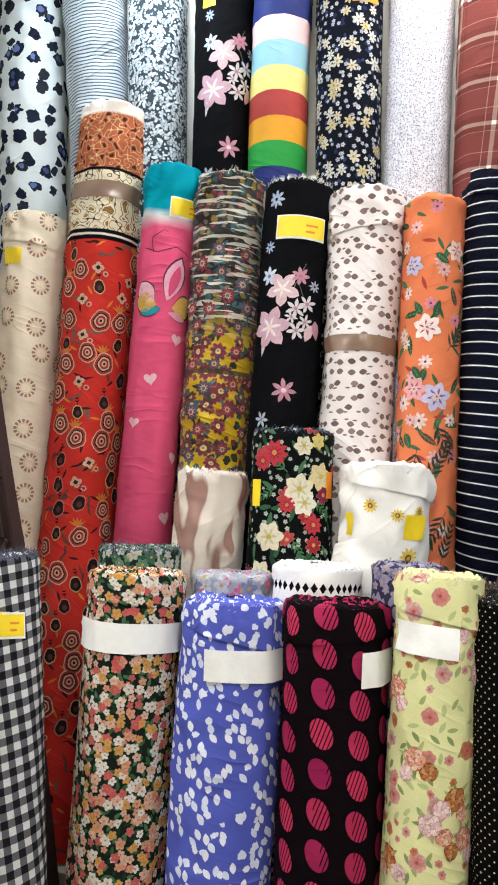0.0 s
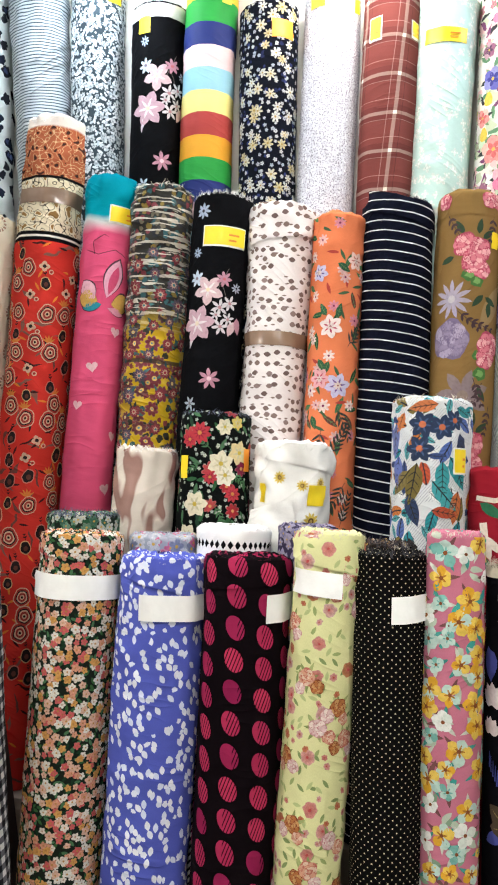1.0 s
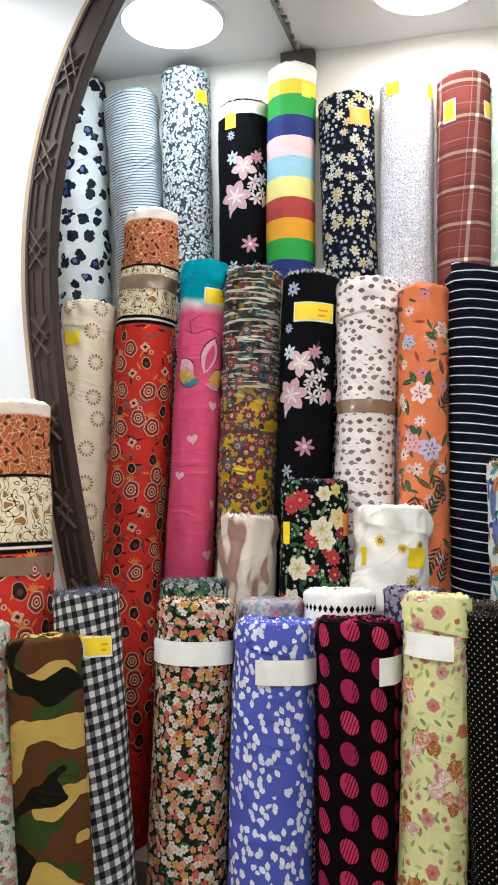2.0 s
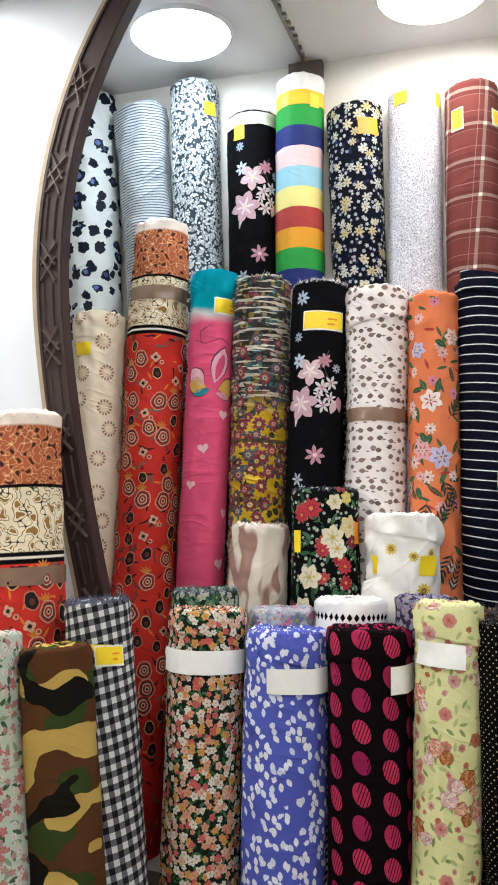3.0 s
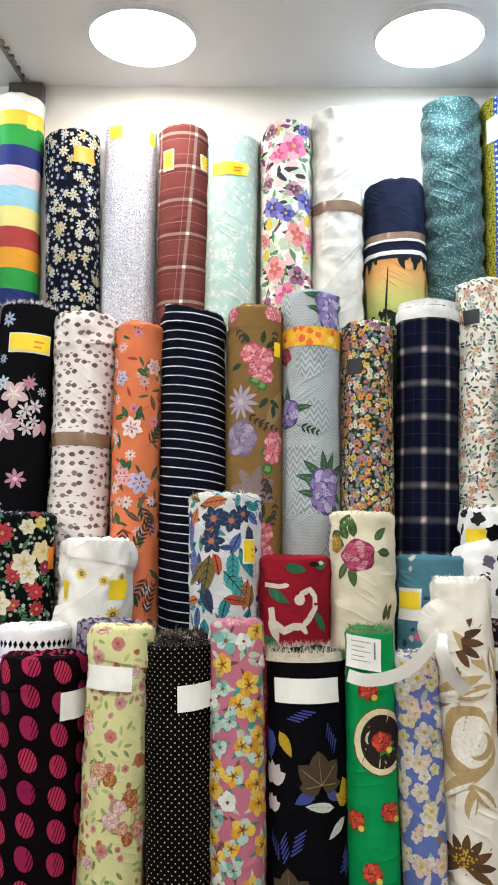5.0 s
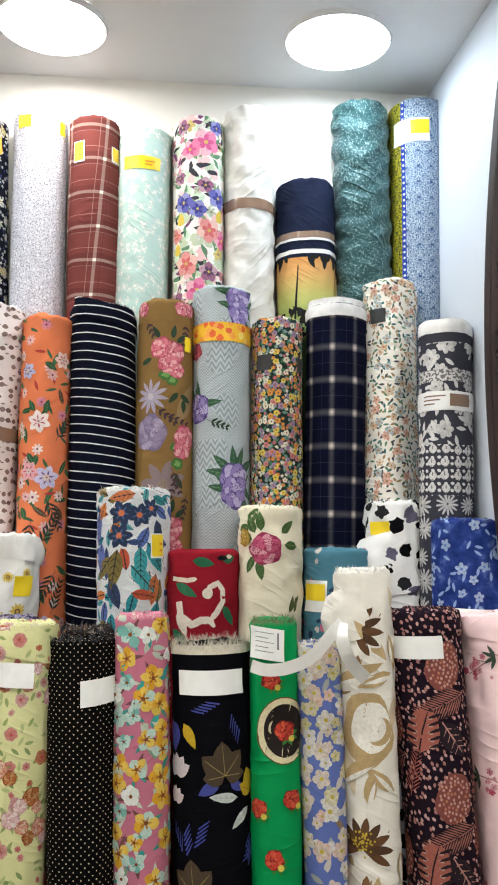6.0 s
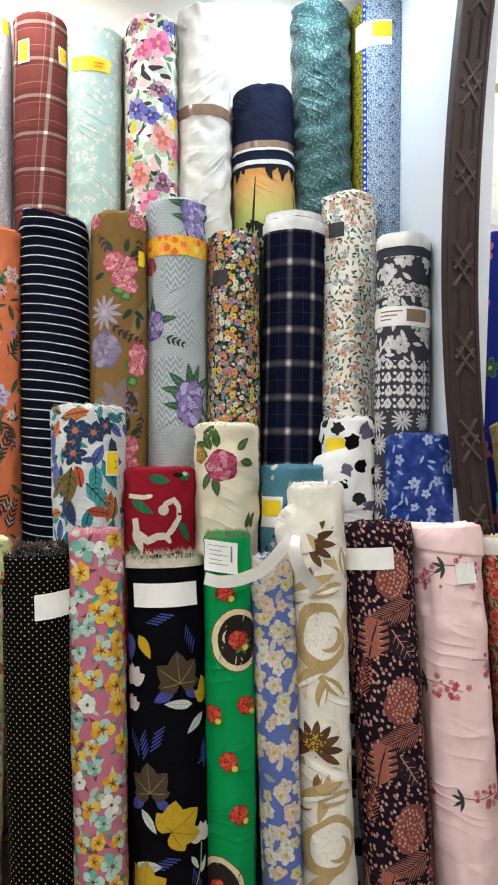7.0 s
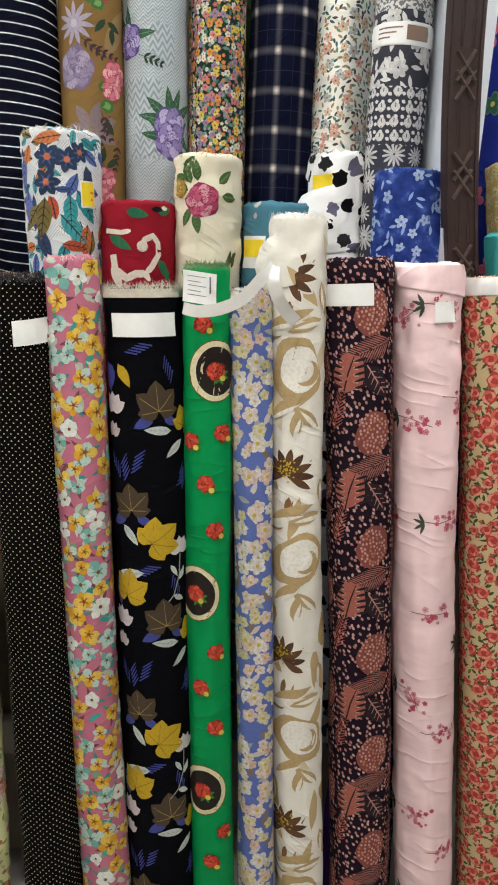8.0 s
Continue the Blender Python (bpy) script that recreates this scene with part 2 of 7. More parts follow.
# ---- the room ----
XL, XR = -0.79, 1.345
structure("wall_back", (-3.2, 0.0, FLOOR), (4.2, 0.12, CEIL), M_WALL, "cream painted shop wall behind the fabric rolls")
structure("wall_left", (-3.32, -5.0, FLOOR), (-3.2, 0.12, CEIL), M_WALL, "plain cream shop wall")
structure("wall_right", (4.2, -5.0, FLOOR), (4.32, 0.12, CEIL), M_WALL, "plain cream shop wall")
structure("wall_front", (-3.32, -5.12, FLOOR), (4.32, -5.0, CEIL), M_WALL, "plain cream shop wall opposite the rolls")
structure("floor", (-3.32, -5.12, FLOOR - 0.1), (4.32, 0.12, FLOOR), M_FLOOR, "pale tiled shop floor")
structure("ceiling", (-3.32, -5.12, CEIL), (4.32, 0.12, CEIL + 0.1), M_CEIL, "flat white painted ceiling")
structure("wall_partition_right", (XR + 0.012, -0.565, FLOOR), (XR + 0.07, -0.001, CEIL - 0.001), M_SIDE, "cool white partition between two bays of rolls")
side = structure("wall_partition_left", (-0.02, -0.93, FLOOR), (0.02, -0.002, CEIL - 0.001), M_WALL, "bright white slanted partition between two bays of rolls")
side.matrix_world = Matrix.Translation((-1.3, 0.0, 0)) @ Matrix.Rotation(1.012, 4, "Z")


def led(x, y, glow):
    root = tagged(new("ceiling_light"), "round flush white led panel lit bright", "ceiling light", "ceiling lights")
    root.location = (x, y, CEIL)
    bm = bmesh.new()
    bmesh.ops.create_cone(bm, cap_ends=True, segments=48, radius1=0.122, radius2=0.126, depth=0.012, matrix=Matrix.Translation((0, 0, -0.012)))
    part("diffuser", bm, glow, root, smooth=False)
    n = 48
    prof = [(0.127, -0.001), (0.127, -0.013), (0.129, -0.014), (0.133, -0.008), (0.134, -0.001)]
    verts = [(r * math.cos(6.2832 * i / n), r * math.sin(6.2832 * i / n), z) for i in range(n) for r, z in prof]
    k = len(prof)
    faces = [(i * k + j, i * k + j + 1, (i + 1) % n * k + j + 1, (i + 1) % n * k + j) for i in range(n) for j in range(k - 1)]
    mesh_object("rim", verts, faces, M_CEIL, root, "white rim", smooth=True)


# The first three are in view; the rest are unseen additions.
for i, (x, y) in enumerate(LED_SPOTS + LED_UNSEEN):
    led(x, y, M_LED_UNSEEN if i > 2 else (M_LED_COOL, M_LED, M_LED_COOL)[i])


# ---- cloth rolls ----
class Roll:
    """A bolt of cloth standing on its end: an Empty at its base with local z up the roll; -y faces the shop."""

    def __init__(self, top, radius, lean, base, label, mat, group, wrinkle=0.0, sag=0.0, seed=1, flat=0.0, back=0.12, rag=0.005, twist=0.0):
        z = Vector((lean, back, 1)).normalized()
        top = Vector(top)
        self.length = (top.z - base) / z.z
        turn = math.atan2(0.6 - top.x, top.y + 2.14)
        x = Vector((math.cos(turn), math.sin(turn), 0))
        x = (x - z * x.dot(z)).normalized()
        y = z.cross(x)
        rot = Matrix((x, y, z)).transposed().to_4x4()
        foot = top - z * self.length
        self.root = tagged(new("fabric_roll"), label, "fabric roll", group)
        self.root.matrix_world = Matrix.Translation(foot) @ rot
        self.r, self.wrinkle, self.sag, self.seed, self.flat, self.rag = radius, wrinkle, sag, seed * 3.17, flat, rag
        self.mat = mat
        self.body()

    def rad(self, a, d):
        s = self.seed
        r = self.r * (1 + 0.018 * math.sin(2 * a + s) + 0.012 * math.sin(3 * a + 2 * s + d * 2.0))
        r += 0.0048 * noise.noise(Vector((math.sin(a) * 1.6, math.cos(a) * 1.6 + s, d * 3.0)))
        slant = noise.noise(Vector((math.sin(a) * 1.5 + s, math.cos(a) * 1.5, d * 11.0 + 1.1 * math.sin(a + s))))
        r += 0.0030 * max(0.0, 1 - abs(slant) * 7.0) * (0.3 + 0.7 * math.exp(-d / 0.3))
        if d < 0.008:
            r -= 0.006 * (1 - math.sqrt(max(0.0, 1 - ((0.008 - max(d, 0.0)) / 0.008) ** 2)))
        if self.wrinkle:
            w = noise.noise(Vector((math.sin(a) * 2.2 + s, math.cos(a) * 2.2, d * 26.0 + math.sin(a + s) * 1.4)))
            w += 0.55 * math.exp(-d / 0.09) * noise.noise(Vector((math.sin(a) * 2.6, math.cos(a) * 2.6 + s, d * 75.0 + math.sin(2 * a + s))))
            r += self.wrinkle * w * (0.35 + 0.65 * math.exp(-d / 0.25))
        if self.sag:
            f = d * 48.0 + 2.4 * math.cos(a + s) + 2.2 * noise.noise(Vector((a, d * 4, s)))
            r += self.sag * (abs(math.sin(f)) - 0.5)
        return r

    def at(self, u, d, lift=0.0):
        a = u / self.r
        r = self.rad(a, d) + lift
        bend = 0.005 * math.sin(self.seed * 7.0) * math.sin(math.pi * min(1.0, d / self.length))
        return (r * math.sin(a) + bend, -r * math.cos(a), self.length - d)

    def edge(self, a):
        return 0.7 * self.rag * (noise.noise(Vector((math.sin(a) * 5, math.cos(a) * 5, self.seed))) + 0.18 * noise.noise(Vector((math.sin(a) * 17, math.cos(a) * 17, self.seed))))

    def body(self):
        n, rows = 60, max(24, int(self.length / (0.011 if self.wrinkle or self.sag else 0.016)))
        rows = min(rows, 130)
        depths = [0.0, 0.0015, 0.004, 0.008] + [self.length * (0.012 + 0.988 * j / rows) for j in range(rows + 1)]
        rows = len(depths) - 1
        verts, uvs, faces = [], [], []
        for j in range(rows + 1):
            d0 = depths[j]
            for i in range(n + 1):
                a = -math.pi + 2 * math.pi * i / n
                d = d0 - self.edge(a) * max(0.0, 1 - d0 / 0.05)
                u = a * self.r
                p = self.at(u, d)
                verts.append(p)
                uvs.append((u, d))
        w = n + 1
        for j in range(rows):
            for i in range(n):
                q = j * w + i
                faces.append((q, q + w, q + w + 1, q + 1))
        self.cloth = mesh_object("cloth", verts, faces, self.mat, self.root, uvs=uvs, smooth=True)
        self.end()

    def end(self):
        """The wound layers that show at the top, sinking unevenly to the cardboard core."""
        n, rings = 60, 9
        verts, uvs, faces = [], [], []
        for j in range(rings + 1):
            k = 1 - j / rings * 0.78
            for i in range(n + 1):
                a = -math.pi + 2 * math.pi * i / n
                up = self.edge(a) * k + (0.0045 if j % 2 else -0.0035) * (j > 0) + 0.004 * noise.noise(Vector((math.cos(a) * 3, math.sin(a) * 3, j * 1.7 + self.seed)))
                if j == 0:
                    up = self.edge(a) + 0.0002
                r = self.rad(a, 0.0) * k
                verts.append((r * math.sin(a), -r * math.cos(a), self.length + up))
                uvs.append((a * self.r, -j * 0.012))
        w = n + 1
        for j in range(rings):
            for i in range(n):
                q = j * w + i
                faces.append((q, q + 1, q + w + 1, q + w))
        mesh_object("wound_end", verts, faces, self.mat, self.root, uvs=uvs, smooth=True)
        bm = bmesh.new()
        bmesh.ops.create_cone(bm, cap_ends=True, segments=24, radius1=self.r * 0.22, radius2=self.r * 0.22, depth=0.03, matrix=Matrix.Translation((0, 0, self.length - 0.018)))
        part("core", bm, M_CARD, self.root, "cardboard core", smooth=False)

    def strip(self, name, u0, u1, d0, d1, mat, lift=0.0016, label="", skew=0.0, parent=None, hold=False):
        """A paper label, sticker or tape band bent round the roll."""
        nu, nd = max(3, int(abs(u1 - u0) / 0.006)), max(2, int(abs(d1 - d0) / 0.01))
        verts, uvs, faces = [], [], []
        for side in (0, 1):
            for j in range(nd + 1):
                for i in range(nu + 1):
                    u = u0 + (u1 - u0) * i / nu
                    d = d0 + (d1 - d0) * j / nd + skew * (u - (u0 + u1) / 2) * (j / nd if hold else 1.0)
                    verts.append(self.at(u, d, lift - 0.0012 * side))
                    uvs.append((u, d))
        w, half = nu + 1, (nu + 1) * (nd + 1)
        for j in range(nd):
            for i in range(nu):
                q = j * w + i
                faces.append((q, q + w, q + w + 1, q + 1))
                faces.append((half + q, half + q + 1, half + q + w + 1, half + q + w))
        return mesh_object(name, verts, faces, mat, parent or self.root, label, uvs=uvs, smooth=True)

    def band(self, d0, d1, mat, label="", name="band", lift=0.002, skew=0.0):
        return self.strip(name, -math.pi * self.r, math.pi * self.r, d0, d1, mat, lift, label, skew)

    def wrap(self, depth, slant=0.0, lift=0.0032):
        """The loose outer turn of cloth that shows as a second layer round the top."""
        return self.strip("outer_turn", -2.4 * self.r, 2.3 * self.r, 0.001, depth, self.mat, lift, "loose outer turn of cloth", slant * 0.6, None, True)

    def fray(self, mat, count=160, size=0.012, drop=0.0, name="frayed_edge"):
        """Loose threads standing round the cut edge at the top."""
        rnd = random.Random(int(self.seed * 100))
        verts, faces = [], []
        for _ in range(int(count * 1.6)):
            a = rnd.uniform(-math.pi, math.pi)
            u, d = a * self.r, rnd.uniform(-0.002, 0.008) + drop
            p = Vector(self.at(u, d, 0.0))
            q = Vector(self.at(u + rnd.uniform(-1, 1) * size * 0.8, d - rnd.uniform(0.2, 1.0) * size, rnd.uniform(-0.2, 0.45) * size))
            side = Vector((math.cos(a), math.sin(a), 0)) * rnd.uniform(0.0003, 0.0011)
            k = len(verts)
            mid = (p + q) / 2 + Vector((rnd.uniform(-1, 1), rnd.uniform(-1, 1), rnd.uniform(-0.3, 1))) * size * 0.22
            verts += [p - side, p + side, mid + side * 0.7, mid - side * 0.7, q]
            faces += [(k, k + 1, k + 2, k + 3), (k + 3, k + 2, k + 4)]
        uvs = [(0.0, 0.0)] * len(verts)
        return tagged(mesh_object(name, verts, faces, mat, self.root, "frayed cut edge", uvs=uvs), kind="stuff")


BACK, TALL, MID, LOW, FRONT = "back row of fabric rolls", "tall middle row of fabric rolls", "short middle row of fabric rolls", "low middle row of fabric rolls", "front row of fabric rolls"
BASE = {BACK: 1.38, TALL: 0.78, MID: 0.33, LOW: 0.0, FRONT: 0.0}
TILTS = {BACK: 0.05, TALL: 0.11, MID: 0.12, LOW: 0.14, FRONT: 0.145}


class Print:
    """Printed motifs that lie on a roll's cloth: one thin mesh that follows the surface."""

    def __init__(self, roll, name="print_layer"):
        self.roll, self.name = roll, name
        self.verts, self.uvs, self.faces, self.slots, self.mats = [], [], [], [], []
        self.level = 0

    def slot(self, colour):
        mat = ink(colour)
        if mat not in self.mats:
            self.mats.append(mat)
        return self.mats.index(mat)

    def vert(self, u, d, lift):
        d = min(max(d, 0.004), self.roll.length - 0.01)
        self.verts.append(self.roll.at(u, d, lift))
        self.uvs.append((u, d))
        return len(self.verts) - 1

    def blob(self, cu, cd, outline, colour, level=0):
        """A shape that is star-like about (cu, cd), as a fan with one inner ring."""
        s, lift = self.slot(colour), 0.0008 + 0.00034 * level
        c = self.vert(cu, cd, lift)
        fine = []
        for (u, d), (p, q) in zip(outline, outline[1:] + outline[:1]):
            k = max(1, math.ceil(math.hypot(p - u, q - d) / 0.006))
            fine += [(u + (p - u) * i / k, d + (q - d) * i / k) for i in range(k)]
        n, steps = len(fine), max(1, math.ceil(max(abs(u - cu) for u, d in fine) / 0.0048))
        rows = [[self.vert(cu + (u - cu) * (1 - k / steps), cd + (d - cd) * (1 - k / steps), lift) for u, d in fine] for k in range(steps)]
        for i in range(n):
            j = (i + 1) % n
            for a, b in zip(rows, rows[1:]):
                self.faces.append((a[i], a[j], b[j], b[i]))
            self.faces.append((rows[-1][i], rows[-1][j], c))
            self.slots += [s] * steps

    def disc(self, u, d, r, colour, level=0, n=14, flat=1.0, wob=0.0, turn=0.0):
        pts = []
        for i in range(n):
            a = 6.2832 * i / n
            k = r * (1 + wob * math.sin(5 * a + turn) + wob * 0.6 * math.sin(3 * a + 2 * turn))
            x, y = k * math.cos(a), k * flat * math.sin(a)
            pts.append((u + x * math.cos(turn) - y * math.sin(turn), d + x * math.sin(turn) + y * math.cos(turn)))
        self.blob(u, d, pts, colour, level)

    def petal(self, u, d, ang, length, width, colour, level=0, tip=0.0, n=5):
        """A pointed petal or leaf from (u, d) in the direction ang (degrees, 0 right, 90 down)."""
        a = radians(ang)
        ca, sa = math.cos(a), math.sin(a)
        side = []
        for i in range(n + 1):
            t = i / n
            w = width * math.sin(math.pi * min(1.0, t ** (0.8 + tip))) ** 0.8
            side.append((t * length, w / 2))
        pts = side + [(p, -q) for p, q in reversed(side[1:-1])]
        out = [(u + p * ca - q * sa, d + p * sa + q * ca) for p, q in pts]
        self.blob(u + ca * length * 0.5, d + sa * length * 0.5, out, colour, level)

    def line(self, pts, width, colour, level=0):
        s, lift = self.slot(colour), 0.0008 + 0.00034 * level
        fine = []
        for (a, b), (c, e) in zip(pts, pts[1:]):
            k = max(1, int(abs(c - a) / 0.006))
            fine += [(a + (c - a) * i / k, b + (e - b) * i / k) for i in range(k)]
        fine.append(pts[-1])
        row = []
        for i, (u, d) in enumerate(fine):
            a, b = fine[max(0, i - 1)], fine[min(len(fine) - 1, i + 1)]
            t = Vector((b[0] - a[0], b[1] - a[1]))
            t = t.normalized() if t.length > 1e-9 else Vector((1, 0))
            w = width / 2 * (1 if i < len(fine) - 1 else 0.4)
            row.append((self.vert(u - t.y * w, d + t.x * w, lift), self.vert(u + t.y * w, d - t.x * w, lift)))
        for (a, b), (c, e) in zip(row, row[1:]):
            self.faces.append((a, b, e, c))
            self.slots.append(s)

    def ring(self, u, d, r0, r1, colour, level=0, n=26, flat=1.0):
        s, lift = self.slot(colour), 0.0008 + 0.00034 * level
        a = [self.vert(u + r0 * math.cos(6.2832 * i / n), d + flat * r0 * math.sin(6.2832 * i / n), lift) for i in range(n)]
        b = [self.vert(u + r1 * math.cos(6.2832 * i / n), d + flat * r1 * math.sin(6.2832 * i / n), lift) for i in range(n)]
        for i in range(n):
            j = (i + 1) % n
            self.faces.append((a[i], a[j], b[j], b[i]))
            self.slots.append(s)

    def flower(self, u, d, size, n, colour, centre, level=0, turn=0.0, fat=0.75, shade=None, core=0.2):
        for i in range(n):
            self.petal(u, d, turn + 360 * i / n, size, size * fat, colour, level + (i % 2) * 0.5, tip=0.35)
        if shade:
            for i in range(n):
                self.petal(u, d, turn + 360 * i / n, size * 0.6, size * fat * 0.25, shade, level + 1)
        self.disc(u, d, size * core, centre, level + 2, 9)

    def leaf(self, u, d, ang, length, width, colour, vein=None, level=0):
        self.petal(u, d, ang, length, width, colour, level)
        if vein:
            a = radians(ang)
            at = lambda k, off: (u + math.cos(a) * length * k - math.sin(a) * off, d + math.sin(a) * length * k + math.cos(a) * off)
            self.line([at(0.0, 0), at(0.92, 0)], width * 0.07, vein, level + 1)
            for k in (0.2, 0.38, 0.56, 0.72):
                for sgn in (-1, 1):
                    self.line([at(k, 0), at(k + 0.14, sgn * width * 0.36)], width * 0.05, vein, level + 1)

    def rose(self, u, d, size, colours, level=0, turn=0.0):
        """Overlapping rounded petals from the rim to the heart, dark to light in turn."""
        dark, mid, light = colours
        self.disc(u, d, size, dark, level, 20, wob=0.07, turn=turn)
        k = 0
        for ring, (n, rr, pr) in enumerate(((7, 0.56, 0.42), (6, 0.40, 0.34), (5, 0.26, 0.27), (3, 0.12, 0.2))):
            for i in range(n):
                a = turn + 6.2832 * i / n + ring * 0.5
                x, y = u + math.cos(a) * size * rr, d + math.sin(a) * size * rr * 0.92
                self.disc(x, y, size * pr * 1.03, dark, level + 1 + k * 0.08, 11)
                self.disc(x + size * 0.07 * math.cos(a), y + size * 0.07 * math.sin(a), size * pr * 0.86, light if (i + ring) % 2 else mid, level + 1.04 + k * 0.08, 11)
                k += 1
        self.disc(u, d, size * 0.1, dark, level + 3.2, 8)

    def sprig(self, u, d, ang, length, colour, n=5, leaf=0.014, wide=0.005, level=0, stem=0.0014):
        """A stem with paired narrow leaves."""
        a = radians(ang)
        end = (u + math.cos(a) * length, d + math.sin(a) * length)
        self.line([(u, d), end], stem, colour, level)
        for i in range(1, n + 1):
            k = i / n
            x, y = u + (end[0] - u) * k, d + (end[1] - d) * k
            for sgn in (-1, 1):
                self.petal(x, y, ang + sgn * 42, leaf * (1.15 - 0.5 * k), wide, colour, level + 0.3)

    def crescent(self, u, d, r, a0, a1, width, colour, level=0, n=14, flat=1.0):
        """A curved stroke that swells in its middle, from the angle a0 to a1 (degrees)."""
        s, lift, row = self.slot(colour), 0.0008 + 0.00034 * level, []
        for i in range(n + 1):
            t = i / n
            a, w = radians(a0 + (a1 - a0) * t), width / 2 * math.sin(math.pi * t) ** 0.7 + 0.0003
            row.append([self.vert(u + (r + q) * math.cos(a), d + flat * (r + q) * math.sin(a), lift) for q in (-w, w)])
        for (a, b), (c, e) in zip(row, row[1:]):
            self.faces.append((a, b, e, c))
            self.slots.append(s)

    def heart(self, u, d, size, colour, turn=0.0):
        pts = []
        for i in range(18):
            t = 6.2832 * i / 18
            x = 16 * math.sin(t) ** 3 / 17 * size
            y = -(13 * math.cos(t) - 5 * math.cos(2 * t) - 2 * math.cos(3 * t) - math.cos(4 * t)) / 17 * size
            pts.append((u + x * math.cos(turn) - y * math.sin(turn), d + x * math.sin(turn) + y * math.cos(turn)))
        self.blob(u, d, pts, colour)

    def done(self):
        return tagged(mesh_object(self.name, self.verts, self.faces, self.mats, self.roll.root, uvs=self.uvs, slots=self.slots, smooth=True), kind="stuff")


def spread(seed, half, d0, d1, gap):
    """Loose scattered spots on the cloth, no two nearer than gap."""
    rnd, spots = random.Random(seed), []
    for _ in range(int(14 * half * (d1 - d0) / gap ** 2)):
        u, d = rnd.uniform(-half, half), rnd.uniform(d0, d1)
        if all((u - a) ** 2 + (d - b) ** 2 > gap * gap for a, b in spots):
            spots.append((u, d))
    return spots


def stand(spot, row, label, mat, base=None, back=None, **more):
    top, radius, lean = spot
    return Roll(top, radius, lean, BASE[row] if base is None else base, label, mat, row, back=TILTS[row] if back is None else back, **more)


def sticker(roll, u, d, w, h, mat=None, edge=True, skew=0.0, lines=2):
    """A yellow price sticker, with a white edge and bars for its small print."""
    lab = roll.strip("label", u - w / 2, u + w / 2, d - h / 2, d + h / 2, M_PAPER if edge else (mat or M_YELLOW), 0.0022, "white and yellow price sticker", skew)
    if edge:
        roll.strip("yellow_field", u - w / 2 + 0.003, u + w / 2 - 0.003, d - h / 2 + 0.003, d + h / 2 - 0.004, mat or M_YELLOW, 0.0034, "yellow field", skew, lab)
    for i in range(lines):
        y = d - h * 0.12 + i * h * 0.26
        roll.strip("print_bar", u + w * 0.08, u + w * (0.32 - 0.06 * i), y, y + h * 0.09, M_ORANGE, 0.0044, "", skew, lab)
    return lab


# ---- fabrics ----
WHITE, BLACK = (0.78, 0.77, 0.75), (0.004, 0.004, 0.005)
M_FRAY_WHITE = plain("white_threads", (0.75, 0.73, 0.7), 0.9)
M_FRAY_CREAM = plain("cream_threads", (0.66, 0.6, 0.48), 0.9, tone=0.2)
M_FRAY_DARK = plain("dark_threads", (0.035, 0.033, 0.04), 0.9)
M_FRAY_BLUE = plain("slate_threads", (0.12, 0.13, 0.2), 0.9, tone=0.25)
M_FRAY_GREEN = plain("green_threads", (0.2, 0.26, 0.12), 0.9, tone=0.3)


def top_part(s, d, depth, above, below, soft=0.002):
    return s.mix(s.below(d, depth, soft), below, above)


# back row
def fabric_leopard():
    s = Shader("blue_black_spot_cloth")
    uv = s.uv()
    c = s.blots((0.60, 0.63, 0.62), uv, 24.0, 0.0155, [(0.012, 0.016, 0.03), (0.02, 0.022, 0.03), (0.012, 0.016, 0.03)], 0.82, ragged=0.45)
    c = s.blots(c, s.v("ADD", uv, (0.003, 0.002, 0)), 24.0, 0.0075, [(0.10, 0.15, 0.34), (0.05, 0.07, 0.16)], 0.3, ragged=0.35)
    return s.weave(c, fold=0.9, fold_scale=6.0)


def fabric_stripe_grey():
    s = Shader("fine_grey_stripe_cloth")
    uv = s.warp(s.uv(), 9.0, 0.012)
    _, d = s.xy(uv)
    return s.weave(s.mix(s.bars(d, 0.0082, 0.45), (0.44, 0.48, 0.51), (0.05, 0.07, 0.085)), 0.5, fold=1.8, fold_scale=7.0, sheen=0.4)


def fabric_white_floral():
    s = Shader("white_on_slate_floral_cloth")
    uv = s.warp(s.uv(), 60.0, 0.003)
    c = s.leaves((0.03, 0.046, 0.058), uv, 84.0, 0.012, 0.0036, [(0.6, 0.64, 0.67), (0.4, 0.46, 0.5)], 0.6)
    c = s.flowers(c, uv, 62.0, 0.0075, [(0.55, 0.59, 0.62), (0.42, 0.47, 0.5)], (0.07, 0.1, 0.12), 7, 0.7, deep=0.5, core=0.32, eye=(0.6, 0.64, 0.66))
    c = s.flowers(c, s.v("ADD", uv, (0.31, 0.17, 0)), 100.0, 0.0036, [(0.7, 0.74, 0.76)], (0.05, 0.06, 0.07), 4, 0.7)
    return s.weave(c, 0.6, fold=0.5)


def fabric_rainbow():
    s = Shader("broad_rainbow_stripe_cloth")
    _, d = s.xy(s.uv())
    f = s.m("FRACT", s.m("DIVIDE", s.m("ADD", d, 0.388 * 4 - 0.087), 0.388))
    c = s.palette(f, [(0.025, 0.27, 0.05), (0.02, 0.03, 0.14), (0.66, 0.48, 0.48), (0.26, 0.48, 0.58), (0.7, 0.62, 0.22), (0.36, 0.05, 0.045), (0.66, 0.31, 0.03)])
    c = top_part(s, d, 0.087, (0.83, 0.5, 0.05), c)
    c = top_part(s, d, 0.048, (0.82, 0.8, 0.76), c)
    return s.weave(c, 0.6, fold=0.15)


